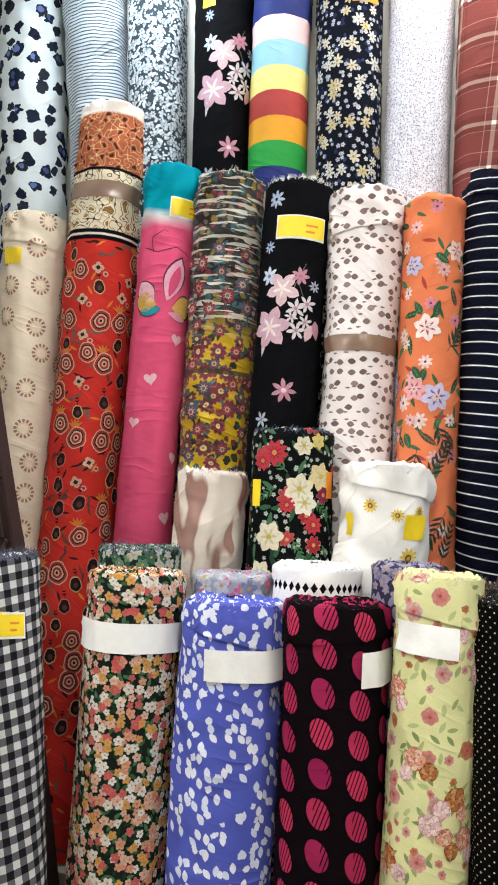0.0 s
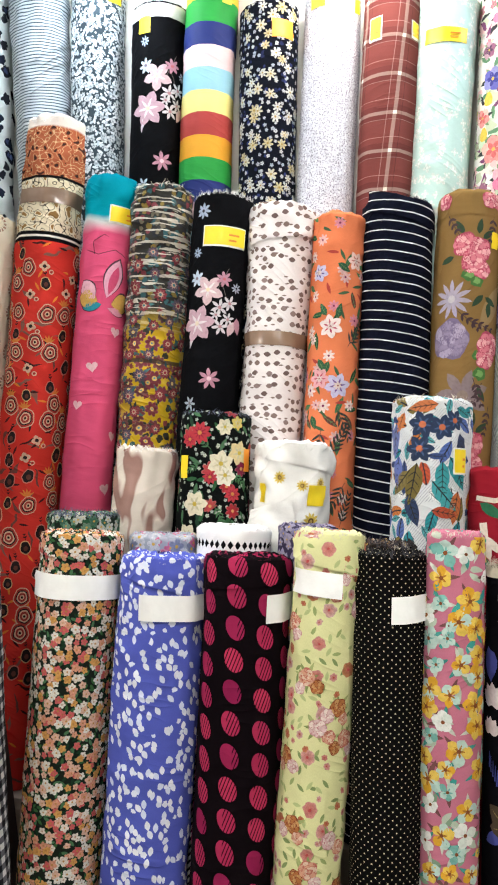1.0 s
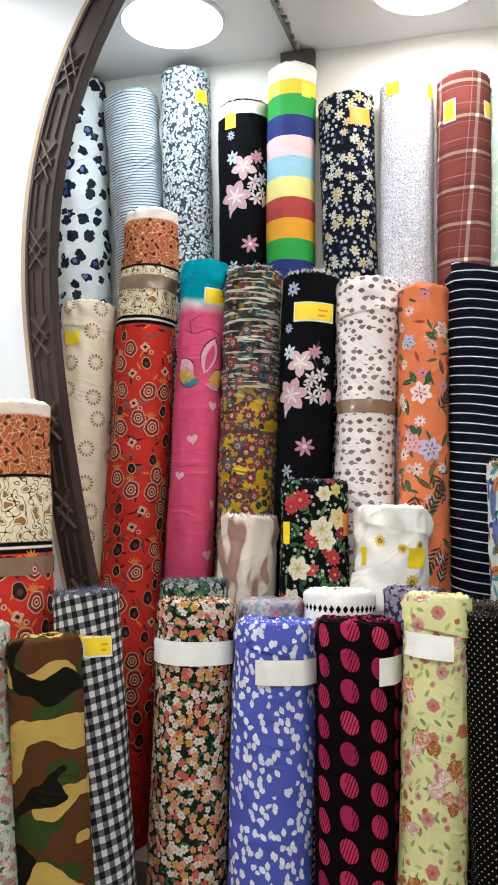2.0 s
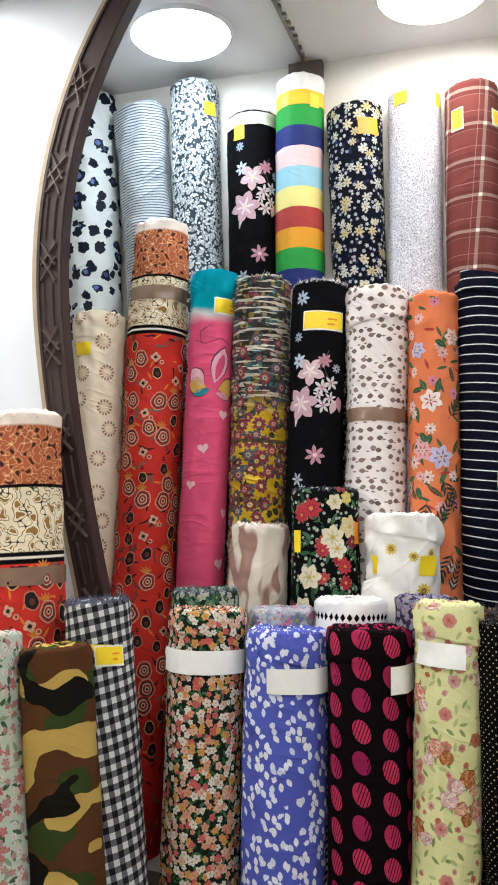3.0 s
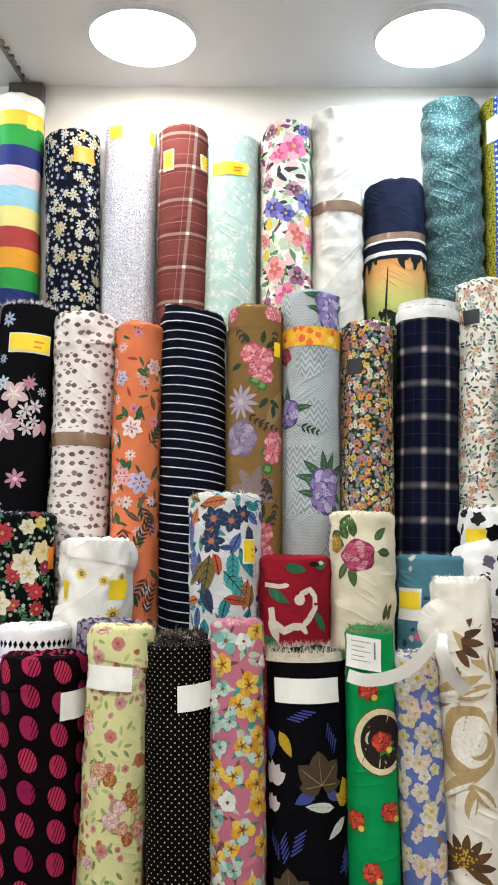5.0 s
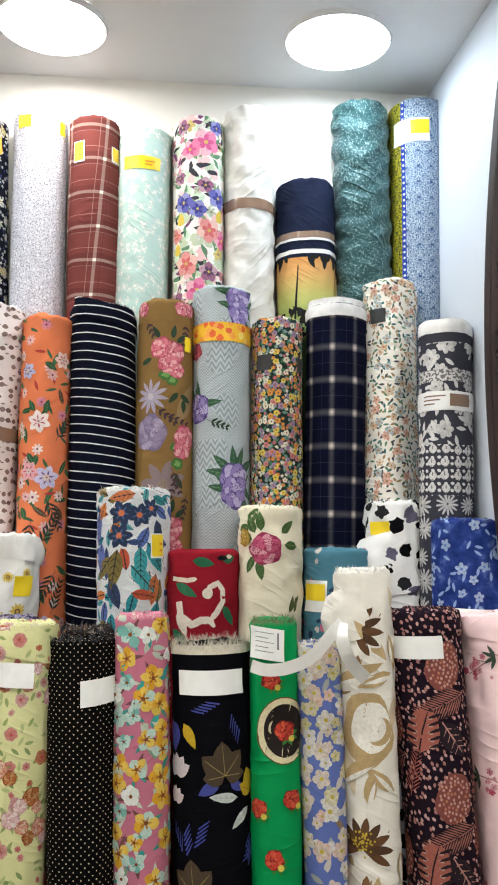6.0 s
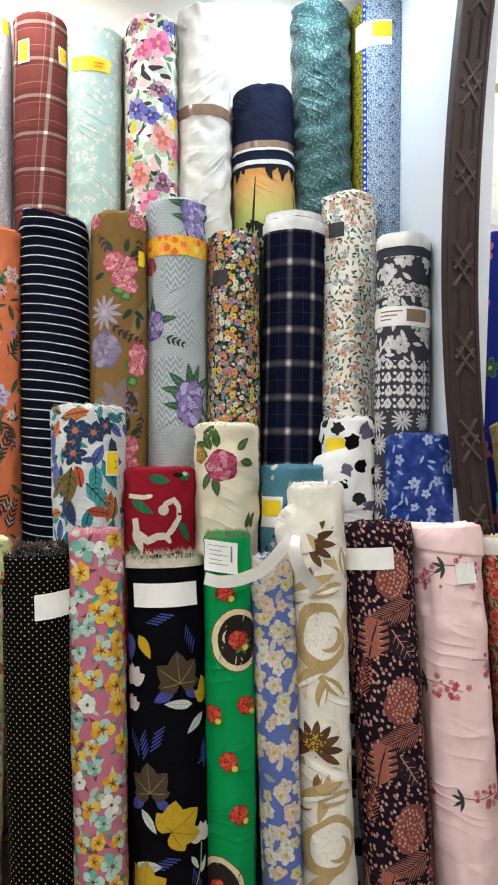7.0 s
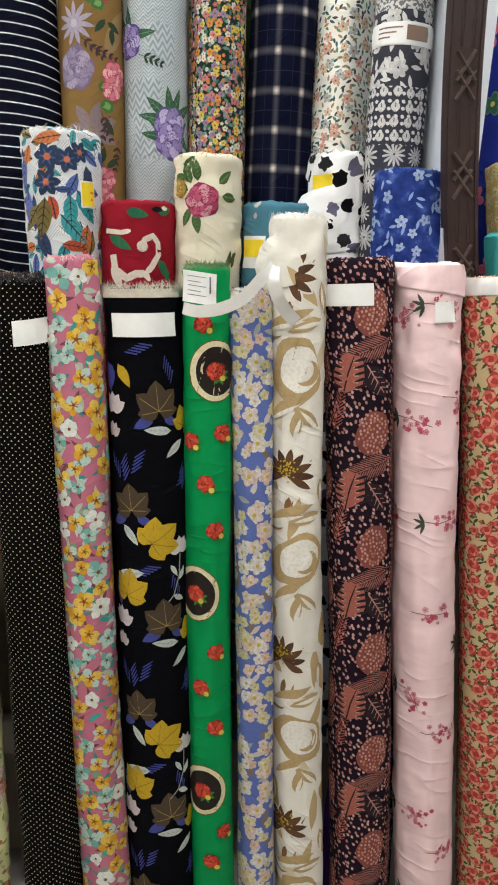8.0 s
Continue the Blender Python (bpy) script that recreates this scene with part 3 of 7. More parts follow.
def fabric_navy_daisy():
    s = Shader("navy_daisy_cloth")
    uv = s.uv()
    c = s.blots((0.005, 0.006, 0.011), uv, 60.0, 0.005, [(0.025, 0.035, 0.11), (0.015, 0.02, 0.06)], 0.4)
    c = s.flowers(c, s.v("ADD", uv, (0.2, 0.4, 0)), 62.0, 0.0052, [(0.52, 0.53, 0.52), (0.38, 0.41, 0.46)], (0.05, 0.05, 0.05), 5, 0.75)
    c = s.flowers(c, uv, 29.0, 0.0138, [(0.60, 0.54, 0.38), (0.58, 0.57, 0.5), (0.52, 0.44, 0.24)], (0.3, 0.2, 0.05), 7, 0.72, deep=0.7, core=0.2)
    return s.weave(c, fold=0.3)


def fabric_lavender():
    s = Shader("white_speckled_cloth")
    uv = s.uv()
    c = s.blots((0.60, 0.60, 0.65), uv, 230.0, 0.0015, [(0.10, 0.09, 0.12), (0.25, 0.23, 0.27)], 0.85)
    c = s.blots(c, s.v("ADD", uv, (0.3, 0.1, 0)), 95.0, 0.0026, [(0.42, 0.41, 0.46), (0.78, 0.78, 0.8)], 0.8)
    return s.weave(c, 0.9, grain=0.2, fold=0.2)


def fabric_red_plaid():
    s = Shader("brick_red_plaid_cloth")
    u, d = s.xy(s.warp(s.uv(), 4.0, 0.008))
    u = s.m("ADD", u, s.m("MULTIPLY", d, 0.08))
    c = s.mix(s.m("MULTIPLY", s.bars(d, 0.09, 0.4, 0.02), 0.5), (0.17, 0.046, 0.040), (0.10, 0.026, 0.024))
    c = s.mix(s.m("MULTIPLY", s.bars(u, 0.105, 0.3, 0.02), 0.3), c, (0.14, 0.04, 0.035))
    h, v = s.bars(d, 0.09, 0.10, 0.02), s.bars(u, 0.105, 0.09, 0.016)
    c = s.mix(s.m("MULTIPLY", h, 0.22), c, (0.8, 0.7, 0.6))
    c = s.mix(s.m("MULTIPLY", v, 0.2), c, (0.8, 0.7, 0.6))
    c = s.mix(s.m("MULTIPLY", s.m("MULTIPLY", h, v), 0.8), c, (0.85, 0.8, 0.7))
    c = s.mix(s.m("MULTIPLY", s.bars(d, 0.09, 0.018, 0.052), 0.5), c, (0.7, 0.45, 0.4))
    c = s.mix(s.m("MULTIPLY", s.bars(u, 0.105, 0.02, 0.034), 0.3), c, (0.7, 0.5, 0.45))
    c = s.mix(s.m("MULTIPLY", s.bars(d, 0.09, 0.02, 0.004), 0.3), c, (0.7, 0.5, 0.45))
    c = s.mix(s.m("MULTIPLY", s.bars(u, 0.105, 0.016, 0.0), 0.7), c, (0.03, 0.015, 0.015))
    return s.weave(c, fold=0.3)


def fabric_mint():
    s = Shader("pale_mint_star_cloth")
    uv = s.uv()
    c = s.flowers((0.46, 0.62, 0.57), uv, 46.0, 0.011, [(0.8, 0.85, 0.78), (0.74, 0.82, 0.75)], (0.8, 0.84, 0.78), 4, 0.8, deep=0.7)
    return s.weave(c, 0.7, fold=0.5)


def fabric_big_floral():
    s = Shader("large_watercolour_floral_cloth")
    uv = s.warp(s.warp(s.uv(), 22.0, 0.02), 90.0, 0.006)
    c = s.blots((0.78, 0.76, 0.72), uv, 30.0, 0.017, [(0.55, 0.68, 0.52), (0.78, 0.5, 0.5), (0.8, 0.72, 0.64), (0.5, 0.56, 0.4)], 0.95)
    c = s.leaves(c, s.v("ADD", uv, (0.11, 0.2, 0)), 34.0, 0.022, 0.006, [(0.05, 0.05, 0.06), (0.12, 0.25, 0.14), (0.2, 0.07, 0.16)], 0.6)
    c = s.flowers(c, s.v("ADD", uv, (0.4, 0.3, 0)), 24.0, 0.015, [(0.7, 0.56, 0.2), (0.62, 0.25, 0.3), (0.5, 0.55, 0.4), (0.74, 0.7, 0.66)], (0.3, 0.2, 0.12), 5, 0.5)
    return s.weave(c, 0.7, fold=0.25)


def fabric_ivory():
    s = Shader("ivory_cloth")
    uv = s.uv()
    c = s.mix(s.noise(s.v("MULTIPLY", uv, (6.0, 90.0, 1.0)), 1.0, 2.0), (0.70, 0.685, 0.64), (0.60, 0.585, 0.54))
    return s.weave(c, 0.55, fold=1.0, fold_scale=8.0, sheen=0.3)


def fabric_palm():
    s = Shader("sunset_panel_cloth")
    _, d = s.xy(s.uv())
    f = s.m("DIVIDE", s.m("SUBTRACT", d, 0.2), 0.24, clamp=True)
    c = s.ramp(f, [(0.0, (0.62, 0.27, 0.08)), (0.22, (0.68, 0.38, 0.14)), (0.5, (0.50, 0.50, 0.16)), (0.85, (0.24, 0.38, 0.12)), (1.0, (0.04, 0.07, 0.03))], "LINEAR")
    return s.weave(top_part(s, d, 0.215, (0.014, 0.019, 0.042), c), 0.7, fold=0.5)


def fabric_teal():
    s = Shader("teal_sequin_cloth")
    uv = s.uv()
    _, _, r1, r2, r3 = s.cells(uv, 560.0)
    c = s.mix(s.noise(s.v("MULTIPLY", uv, (8.0, 26.0, 1.0)), 1.0, 3.0), (0.012, 0.045, 0.05), (0.05, 0.125, 0.125))
    c = s.mix(s.m("GREATER_THAN", r1, 0.9), c, (0.30, 0.44, 0.43))
    m = s.weave(c, 0.5, fold=1.6, fold_scale=8.0, sheen=0.5)
    s.put(s.bsdf.inputs["Metallic"], s.m("MULTIPLY", s.m("GREATER_THAN", r1, 0.9), 0.3))
    return m


def fabric_bluepat():
    s = Shader("blue_lattice_border_cloth")
    uv = s.uv()
    u, d = s.xy(uv)
    fold = s.m("ABSOLUTE", s.m("SUBTRACT", s.m("FRACT", s.m("DIVIDE", s.m("ADD", u, 2.0), 0.034)), 0.5))
    mir = s.vec(s.m("MULTIPLY", fold, 0.034), s.m("MULTIPLY", s.m("FRACT", s.m("DIVIDE", d, 0.043)), 0.043))
    f = s.noise(mir, 165.0, 2.0)
    c = s.ramp(f, [(0.0, (0.03, 0.075, 0.17)), (0.44, (0.6, 0.68, 0.74)), (0.51, (0.05, 0.12, 0.25)), (0.59, (0.62, 0.70, 0.75))])
    yel = s.ramp(s.noise(mir, 190.0, 1.0), [(0.0, (0.04, 0.05, 0.02)), (0.46, (0.46, 0.40, 0.02)), (0.58, (0.06, 0.08, 0.05))])
    dot = s.vec(s.m("ADD", u, 0.0365), s.m("SUBTRACT", s.m("MULTIPLY", s.m("FRACT", s.m("DIVIDE", d, 0.016)), 0.016), 0.008))
    band = s.mix(s.below(s.v("LENGTH", dot, out=1), 0.0035), (0.03, 0.06, 0.33), (0.75, 0.78, 0.8))
    c = s.mix(s.below(u, -0.030), c, band)
    c = s.mix(s.below(u, -0.043), c, yel)
    return s.weave(c, 0.7, fold=0.2)


r = stand(((-0.681, -0.021, 2.879), 0.083, -0.037), BACK, "white fabric roll with blue-black leopard spots, loosely wrapped", fabric_leopard(), wrinkle=0.012, seed=1)
r.wrap(0.11, 0.5)
r.fray(M_FRAY_DARK, 60, 0.01)
r = stand(((-0.509, -0.031, 2.82), 0.076, -0.087), BACK, "fine grey and white striped fabric roll, creased", fabric_stripe_grey(), wrinkle=0.009, seed=2, rag=0.012)
r = stand(((-0.337, -0.036, 2.865), 0.069, -0.039), BACK, "slate fabric roll densely printed with white flowers", fabric_white_floral(), seed=3, wrinkle=0.003)
sticker(r, 0.042, 0.085, 0.04, 0.036, edge=False, lines=0)


def lilies(p, du, dd):
    """A spray of pale pink lilies with small star flowers on black."""
    pink, rose, pale = (0.60, 0.42, 0.44), (0.46, 0.22, 0.28), (0.58, 0.53, 0.55)
    p.line([(du + 0.028, dd - 0.055), (du + 0.012, dd - 0.02), (du - 0.005, dd + 0.02)], 0.0012, (0.16, 0.13, 0.12))
    p.line([(du + 0.012, dd - 0.02), (du + 0.034, dd + 0.03)], 0.001, (0.16, 0.13, 0.12))
    p.flower(du - 0.018, dd, 0.038, 5, pink, (0.75, 0.62, 0.4), 1, 20, 0.62, (0.72, 0.66, 0.66), 0.13)
    p.flower(du - 0.04, dd + 0.08, 0.046, 6, (0.52, 0.33, 0.38), (0.72, 0.6, 0.45), 1, -10, 0.6, (0.68, 0.6, 0.62), 0.13)
    p.flower(du + 0.018, dd - 0.028, 0.02, 7, rose, (0.5, 0.14, 0.16), 1, 0, 0.4)
    p.flower(du - 0.05, dd - 0.028, 0.021, 7, (0.5, 0.58, 0.68), (0.2, 0.16, 0.2), 1, 12, 0.4)
    for x, y, k in ((0.012, 0.04, 0.022), (0.036, 0.028, 0.02), (0.016, 0.085, 0.021), (0.034, 0.066, 0.017), (0.004, 0.058, 0.014)):
        p.flower(du + x, dd + y, k, 6, pale, (0.4, 0.2, 0.22), 1, x * 3000, 0.36)
    p.petal(du - 0.05, dd + 0.1, 100, 0.04, 0.01, pale, 0)
    p.petal(du + 0.05, dd + 0.07, 110, 0.038, 0.02, pink, 0)
    p.petal(du + 0.058, dd + 0.06, 80, 0.04, 0.02, rose, 0)
    p.flower(du + 0.0, dd + 0.21, 0.026, 7, rose, (0.72, 0.5, 0.55), 1, 5, 0.36)
    p.flower(du - 0.045, dd + 0.27, 0.018, 6, (0.4, 0.44, 0.52), (0.2, 0.2, 0.2), 1, 5, 0.36)
    p.flower(du - 0.055, dd - 0.09, 0.014, 8, (0.35, 0.42, 0.55), BLACK, 1, 5, 0.3)
    p.flower(du + 0.05, dd - 0.01, 0.013, 8, (0.4, 0.42, 0.5), BLACK, 1, 5, 0.3)


def fabric_black(name="black_cloth", tint=(0.004, 0.004, 0.005)):
    return Shader(name).weave(tint, fold=0.35, sheen=0.05)


M_BLACK_CLOTH = fabric_black()
r = stand(((-0.162, -0.042, 2.751), 0.069, -0.005), BACK, "black fabric roll with pale pink lilies and white wound top", M_BLACK_CLOTH, seed=4)
p = Print(r)
lilies(p, 0.012, 0.19)
lilies(p, 0.03, 0.56)
p.done()
r.band(0.0, 0.042, M_FRAY_WHITE, "white lining turned over the top", "lining", 0.0015)
sticker(r, -0.045, 0.06, 0.034, 0.04, edge=False, lines=0)
r.fray(M_FRAY_WHITE, 120, 0.014)
r = stand(((-0.021, -0.041, 2.832), 0.066, -0.002), BACK, "rainbow fabric roll in broad stripes under clear wrap", fabric_rainbow(), seed=5, rag=0.002)
sticker(r, 0.034, 0.075, 0.026, 0.036, edge=False, lines=0)
sticker(r, -0.05, 0.07, 0.022, 0.034, edge=False, lines=0)
r = stand(((0.125, -0.04, 2.735), 0.072, -0.027), BACK, "navy fabric roll printed with cream daisies", fabric_navy_daisy(), seed=6)
sticker(r, 0.03, 0.07, 0.055, 0.045, M_ORANGE, edge=False, lines=0)
r = stand(((0.287, -0.042, 2.757), 0.068, -0.012), BACK, "white speckled textured fabric roll", fabric_lavender(), seed=7, rag=0.008)
sticker(r, -0.044, 0.03, 0.04, 0.032, edge=False, lines=0)
sticker(r, 0.066, 0.035, 0.02, 0.034, edge=False, lines=0)
r.fray(M_FRAY_WHITE, 90, 0.012)
r = stand(((0.429, -0.045, 2.747), 0.067, -0.001), BACK, "brick red plaid fabric roll with cream lines", fabric_red_plaid(), seed=8)
sticker(r, -0.042, 0.095, 0.036, 0.056)
sticker(r, 0.062, 0.095, 0.03, 0.042)
r = stand(((0.567, -0.043, 2.727), 0.069, 0.008), BACK, "pale mint fabric roll with white stars", fabric_mint(), seed=9, wrinkle=0.003)
sticker(r, -0.005, 0.1, 0.10, 0.034, edge=False)
r = stand(((0.708, -0.04, 2.762), 0.07, -0.003), BACK, "white fabric roll with large pink and blue flowers", fabric_big_floral(), seed=10)
p = Print(r)
rnd = random.Random(77)
PEONY, CORALS, PANSY, PLUM = ((0.6, 0.10, 0.24), (0.7, 0.2, 0.34), (0.76, 0.4, 0.48)), ((0.62, 0.14, 0.14), (0.7, 0.28, 0.26), (0.76, 0.48, 0.42)), ((0.05, 0.05, 0.24), (0.12, 0.12, 0.4), (0.26, 0.26, 0.52)), ((0.10, 0.05, 0.10), (0.3, 0.12, 0.2), (0.5, 0.3, 0.36))
for x, y, q, c in ((0.02, 0.075, 0.034, PEONY), (-0.02, 0.095, 0.024, PEONY), (0.05, 0.03, 0.018, PANSY), (-0.045, 0.03, 0.02, PLUM), (-0.055, 0.165, 0.018, PLUM), (0.02, 0.19, 0.02, PLUM), (-0.04, 0.235, 0.026, PANSY), (0.0, 0.255, 0.022, PANSY), (0.055, 0.22, 0.026, PANSY), (0.03, 0.31, 0.03, CORALS), (0.07, 0.33, 0.024, PEONY), (-0.065, 0.32, 0.02, CORALS), (-0.03, 0.40, 0.03, CORALS), (0.03, 0.42, 0.024, PLUM), (0.0, 0.47, 0.03, PEONY), (0.065, 0.47, 0.022, PANSY), (-0.06, 0.5, 0.026, PLUM)):
    for i in range(6):
        a = 60 * i + 200 * x
        p.petal(x, y, a, q * rnd.uniform(1.2, 1.6), q * 0.5, ((0.04, 0.05, 0.05), (0.2, 0.3, 0.16), (0.5, 0.56, 0.4))[i % 3], 0.5)
    for i in range(5):
        p.petal(x, y, 72 * i + 300 * y, q * 1.15, q * 1.0, c[1 + i % 2], 1.0 + 0.05 * i, 0.6)
    for i in range(5):
        p.petal(x, y, 72 * i + 36 + 300 * y, q * 0.7, q * 0.4, c[0], 1.6 + 0.05 * i, 0.4)
    p.disc(x, y, q * 0.16, (0.6, 0.42, 0.1), 2.4, 8)
for x, y in ((-0.06, 0.36), (0.06, 0.27), (-0.05, 0.28)):
    p.disc(x, y, 0.012, (0.7, 0.52, 0.08), 1.2, 10, 1.4, 0.15)
p.done()
r = stand(((0.845, -0.042, 2.798), 0.067, -0.014), BACK, "ivory fabric roll wrinkled above a brown tape band", fabric_ivory(), seed=11, sag=0.004, wrinkle=0.010)
r.band(0.255, 0.283, M_TAPE, "brown packing tape", "tape")
r = stand(((1.004, -0.037, 2.605), 0.081, -0.011), BACK, "navy fabric roll with a sunset and palm panel", fabric_palm(), seed=12, wrinkle=0.003)
r.band(0.145, 0.163, M_TAPE, "brown packing tape", "tape")
r.band(0.163, 0.169, M_PAPER, "white tape edge", "tape", 0.0024)
r.band(0.193, 0.204, M_PAPER, "white printed border", "border", 0.0012)
p = Print(r)
dark = (0.008, 0.009, 0.008)
for u0, lean in ((-0.03, 0.01), (-0.11, 0.0), (0.1, -0.01)):
    p.line([(u0, 0.40), (u0 + lean * 0.5, 0.32), (u0 + lean, 0.235)], 0.006, dark, 1)
for i in range(46):
    u0 = -0.25 + i * 0.0112
    if -0.05 < u0 < 0.002:
        continue
    p.petal(u0, 0.208, 90 + 25 * math.sin(i * 2.1), 0.028 + 0.014 * math.sin(i * 1.7), 0.014, dark, 1)
rnd = random.Random(4)
for i in range(150):
    u0 = rnd.uniform(-0.25, 0.25)
    p.disc(u0, 0.40 + rnd.uniform(-0.045, 0.03) * (0.6 + abs(math.sin(u0 * 30))), rnd.uniform(0.006, 0.013), dark, 1.5, 8, wob=0.25, turn=i)
p.done()
r = stand(((1.154, -0.034, 2.831), 0.073, -0.026), BACK, "dark teal sequin fabric roll in sagging folds", fabric_teal(), seed=13, sag=0.009, wrinkle=0.005)
r.fray(M_FRAY_CREAM, 40, 0.008)
r = stand(((1.314, -0.03, 2.844), 0.076, -0.01), BACK, "blue and white lattice fabric roll with yellow border", fabric_bluepat(), seed=14)
lab = r.strip("label", -0.07, 0.036, 0.06, 0.125, M_PAPER, 0.002, "white paper label")
r.strip("yellow_field", -0.012, 0.034, 0.066, 0.104, M_YELLOW, 0.0034, "yellow field", 0, lab)
r.fray(M_FRAY_WHITE, 70, 0.012)
stand(((-0.785, -0.429, 2.333), 0.068, -0.022), BACK, "blue floral fabric roll in the next bay", fabric_bluepat(), seed=15, wrinkle=0.006, base=0.99)
r = stand(((1.658, -0.038, 2.761), 0.073, 0.012), BACK, "ivory fabric roll wrinkled above brown tape", fabric_ivory(), seed=16, wrinkle=0.008)
r.band(0.12, 0.145, M_TAPE, "brown packing tape", "tape")


# tall middle row
def fabric_cream_circle():
    s = Shader("cream_medallion_cloth")
    uv = s.uv()
    _, pos, r1, r2, r3 = s.cells(uv, 12.6, 0.4)
    x, y, rr, ang = s.polar(uv, pos, r2)
    spoke = s.m("GREATER_THAN", s.m("COSINE", s.m("MULTIPLY", ang, 13.0)), -0.35)
    ring = s.m("MULTIPLY", s.below(s.m("ABSOLUTE", s.m("SUBTRACT", rr, 0.018)), 0.0042), spoke)
    c = s.mix(s.m("MULTIPLY", ring, 0.85), (0.72, 0.62, 0.47), (0.28, 0.11, 0.07))
    c = s.mix(s.m("MULTIPLY", s.below(s.m("ABSOLUTE", s.m("SUBTRACT", rr, 0.012)), 0.0011), 0.6), c, (0.5, 0.36, 0.2))
    c = s.mix(s.m("MULTIPLY", s.below(rr, 0.0098), 0.4), c, (0.8, 0.66, 0.44))
    return s.weave(c, fold=0.4)


RUST = [(0.36, 0.10, 0.045), (0.42, 0.14, 0.06)]


def fabric_red_medallion(name, rust_to, line_to):
    """Red cloth with ringed flowers, a cream scroll border and a rust top."""
    s = Shader(name)
    uv = s.uv()
    _, d = s.xy(uv)
    red = (0.54, 0.034, 0.025)
    c = s.leaves(red, s.v("ADD", s.warp(uv, 30.0, 0.03), (0.2, 0.05, 0)), 20.0, 0.026, 0.0045, [(0.2, 0.09, 0.07), (0.14, 0.05, 0.04), (0.05, 0.015, 0.015)], 0.7)
    c = s.leaves(c, s.v("ADD", uv, (0.6, 0.15, 0)), 26.0, 0.013, 0.003, [(0.62, 0.2, 0.03), (0.05, 0.015, 0.015)], 0.55)
    scroll = s.noise(s.warp(uv, 40.0, 0.01), 62.0, 0.0)
    cream = s.mix(s.below(s.m("ABSOLUTE", s.m("SUBTRACT", scroll, 0.5)), 0.035, 0.02), (0.72, 0.62, 0.44), (0.04, 0.03, 0.025))
    cream = s.mix(s.m("GREATER_THAN", scroll, 0.64), cream, (0.28, 0.15, 0.05))
    rscroll = s.noise(s.warp(uv, 30.0, 0.012), 75.0, 0.0)
    rust = s.mix(s.below(s.m("ABSOLUTE", s.m("SUBTRACT", rscroll, 0.5)), 0.03, 0.02), RUST[0], (0.66, 0.42, 0.22))
    rust = s.mix(s.m("GREATER_THAN", rscroll, 0.66), rust, (0.05, 0.02, 0.015))
    c = top_part(s, d, line_to + 0.024, BLACK, c)
    c = top_part(s, d, line_to + 0.014, (0.75, 0.7, 0.6), c)
    c = top_part(s, d, line_to + 0.009, BLACK, c)
    c = top_part(s, d, line_to, cream, c)
    c = top_part(s, d, rust_to + 0.007, BLACK, c)
    c = top_part(s, d, rust_to, rust, c)
    c = top_part(s, d, 0.032, (0.7, 0.6, 0.52), c, 0.006)
    return s.weave(c, fold=0.55)


def ringed_flowers(roll, seed, d0):
    """Ringed eye flowers, black seed heads, small rings and orange sprays on the red ground."""
    p, rnd = Print(roll), random.Random(seed)
    cream, rust, soot = (0.58, 0.38, 0.26), (0.34, 0.03, 0.022), (0.012, 0.006, 0.006)
    for k, (u, d) in enumerate(spread(seed, 0.17, d0 + 0.03, min(roll.length - 0.03, d0 + 1.1), 0.041)):
        turn, kind = rnd.uniform(-0.4, 0.4), k % 5
        if kind in (0, 3):
            q = rnd.uniform(0.018, 0.023)
            for i, (f, c) in enumerate(((1.0, cream), (0.9, rust), (0.72, soot), (0.6, cream), (0.46, (0.28, 0.03, 0.025)), (0.26, cream), (0.13, soot))):
                p.disc(u, d, q * f, c, 1 + 0.7 * i, 16, 1.2, 0.05 if f > 0.5 else 0.02, turn)
            if kind == 3:
                for i in range(5):
                    p.petal(u - 0.005, d - q * 1.1, -150 + 28 * i, 0.02, 0.005, (0.6, 0.19, 0.03), 0.6)
        elif kind in (1, 4):
            q = rnd.uniform(0.011, 0.016)
            p.disc(u, d, q, (0.58, 0.36, 0.16) if kind == 1 else (0.5, 0.16, 0.12), 1, 14, 1.35, 0.04, turn)
            p.disc(u, d, q * 0.84, soot, 1.7, 14, 1.35, 0.06, turn)
            p.disc(u + 0.001, d + 0.002, q * 0.4, (0.10, 0.03, 0.02), 2.4, 9, 1.2)
            p.sprig(u, d - q * 1.3, -100 + 40 * turn, 0.014, soot, 2, 0.008, 0.003, 0.8)
        else:
            p.flower(u, d, 0.0135, 4, cream, soot, 1, turn * 60, 0.9, (0.5, 0.2, 0.14), 0.34)
            p.disc(u + 0.017, d + 0.012, 0.0062, cream, 1.2, 10)
            p.disc(u + 0.017, d + 0.012, 0.0036, rust, 2.0, 8)
    p.done()


def fabric_pink_teal():
    s = Shader("pink_and_teal_cloth")
    _, d = s.xy(s.warp(s.uv(), 20.0, 0.02))
    c = s.ramp(s.m("DIVIDE", d, 0.2, clamp=True), [(0.0, (0.0, 0.24, 0.32)), (0.5, (0.0, 0.27, 0.33)), (0.58, (0.62, 0.62, 0.6)), (0.66, (0.66, 0.3, 0.36)), (0.74, (0.66, 0.085, 0.18))], "LINEAR")
    return s.weave(c, 0.7, fold=0.5)


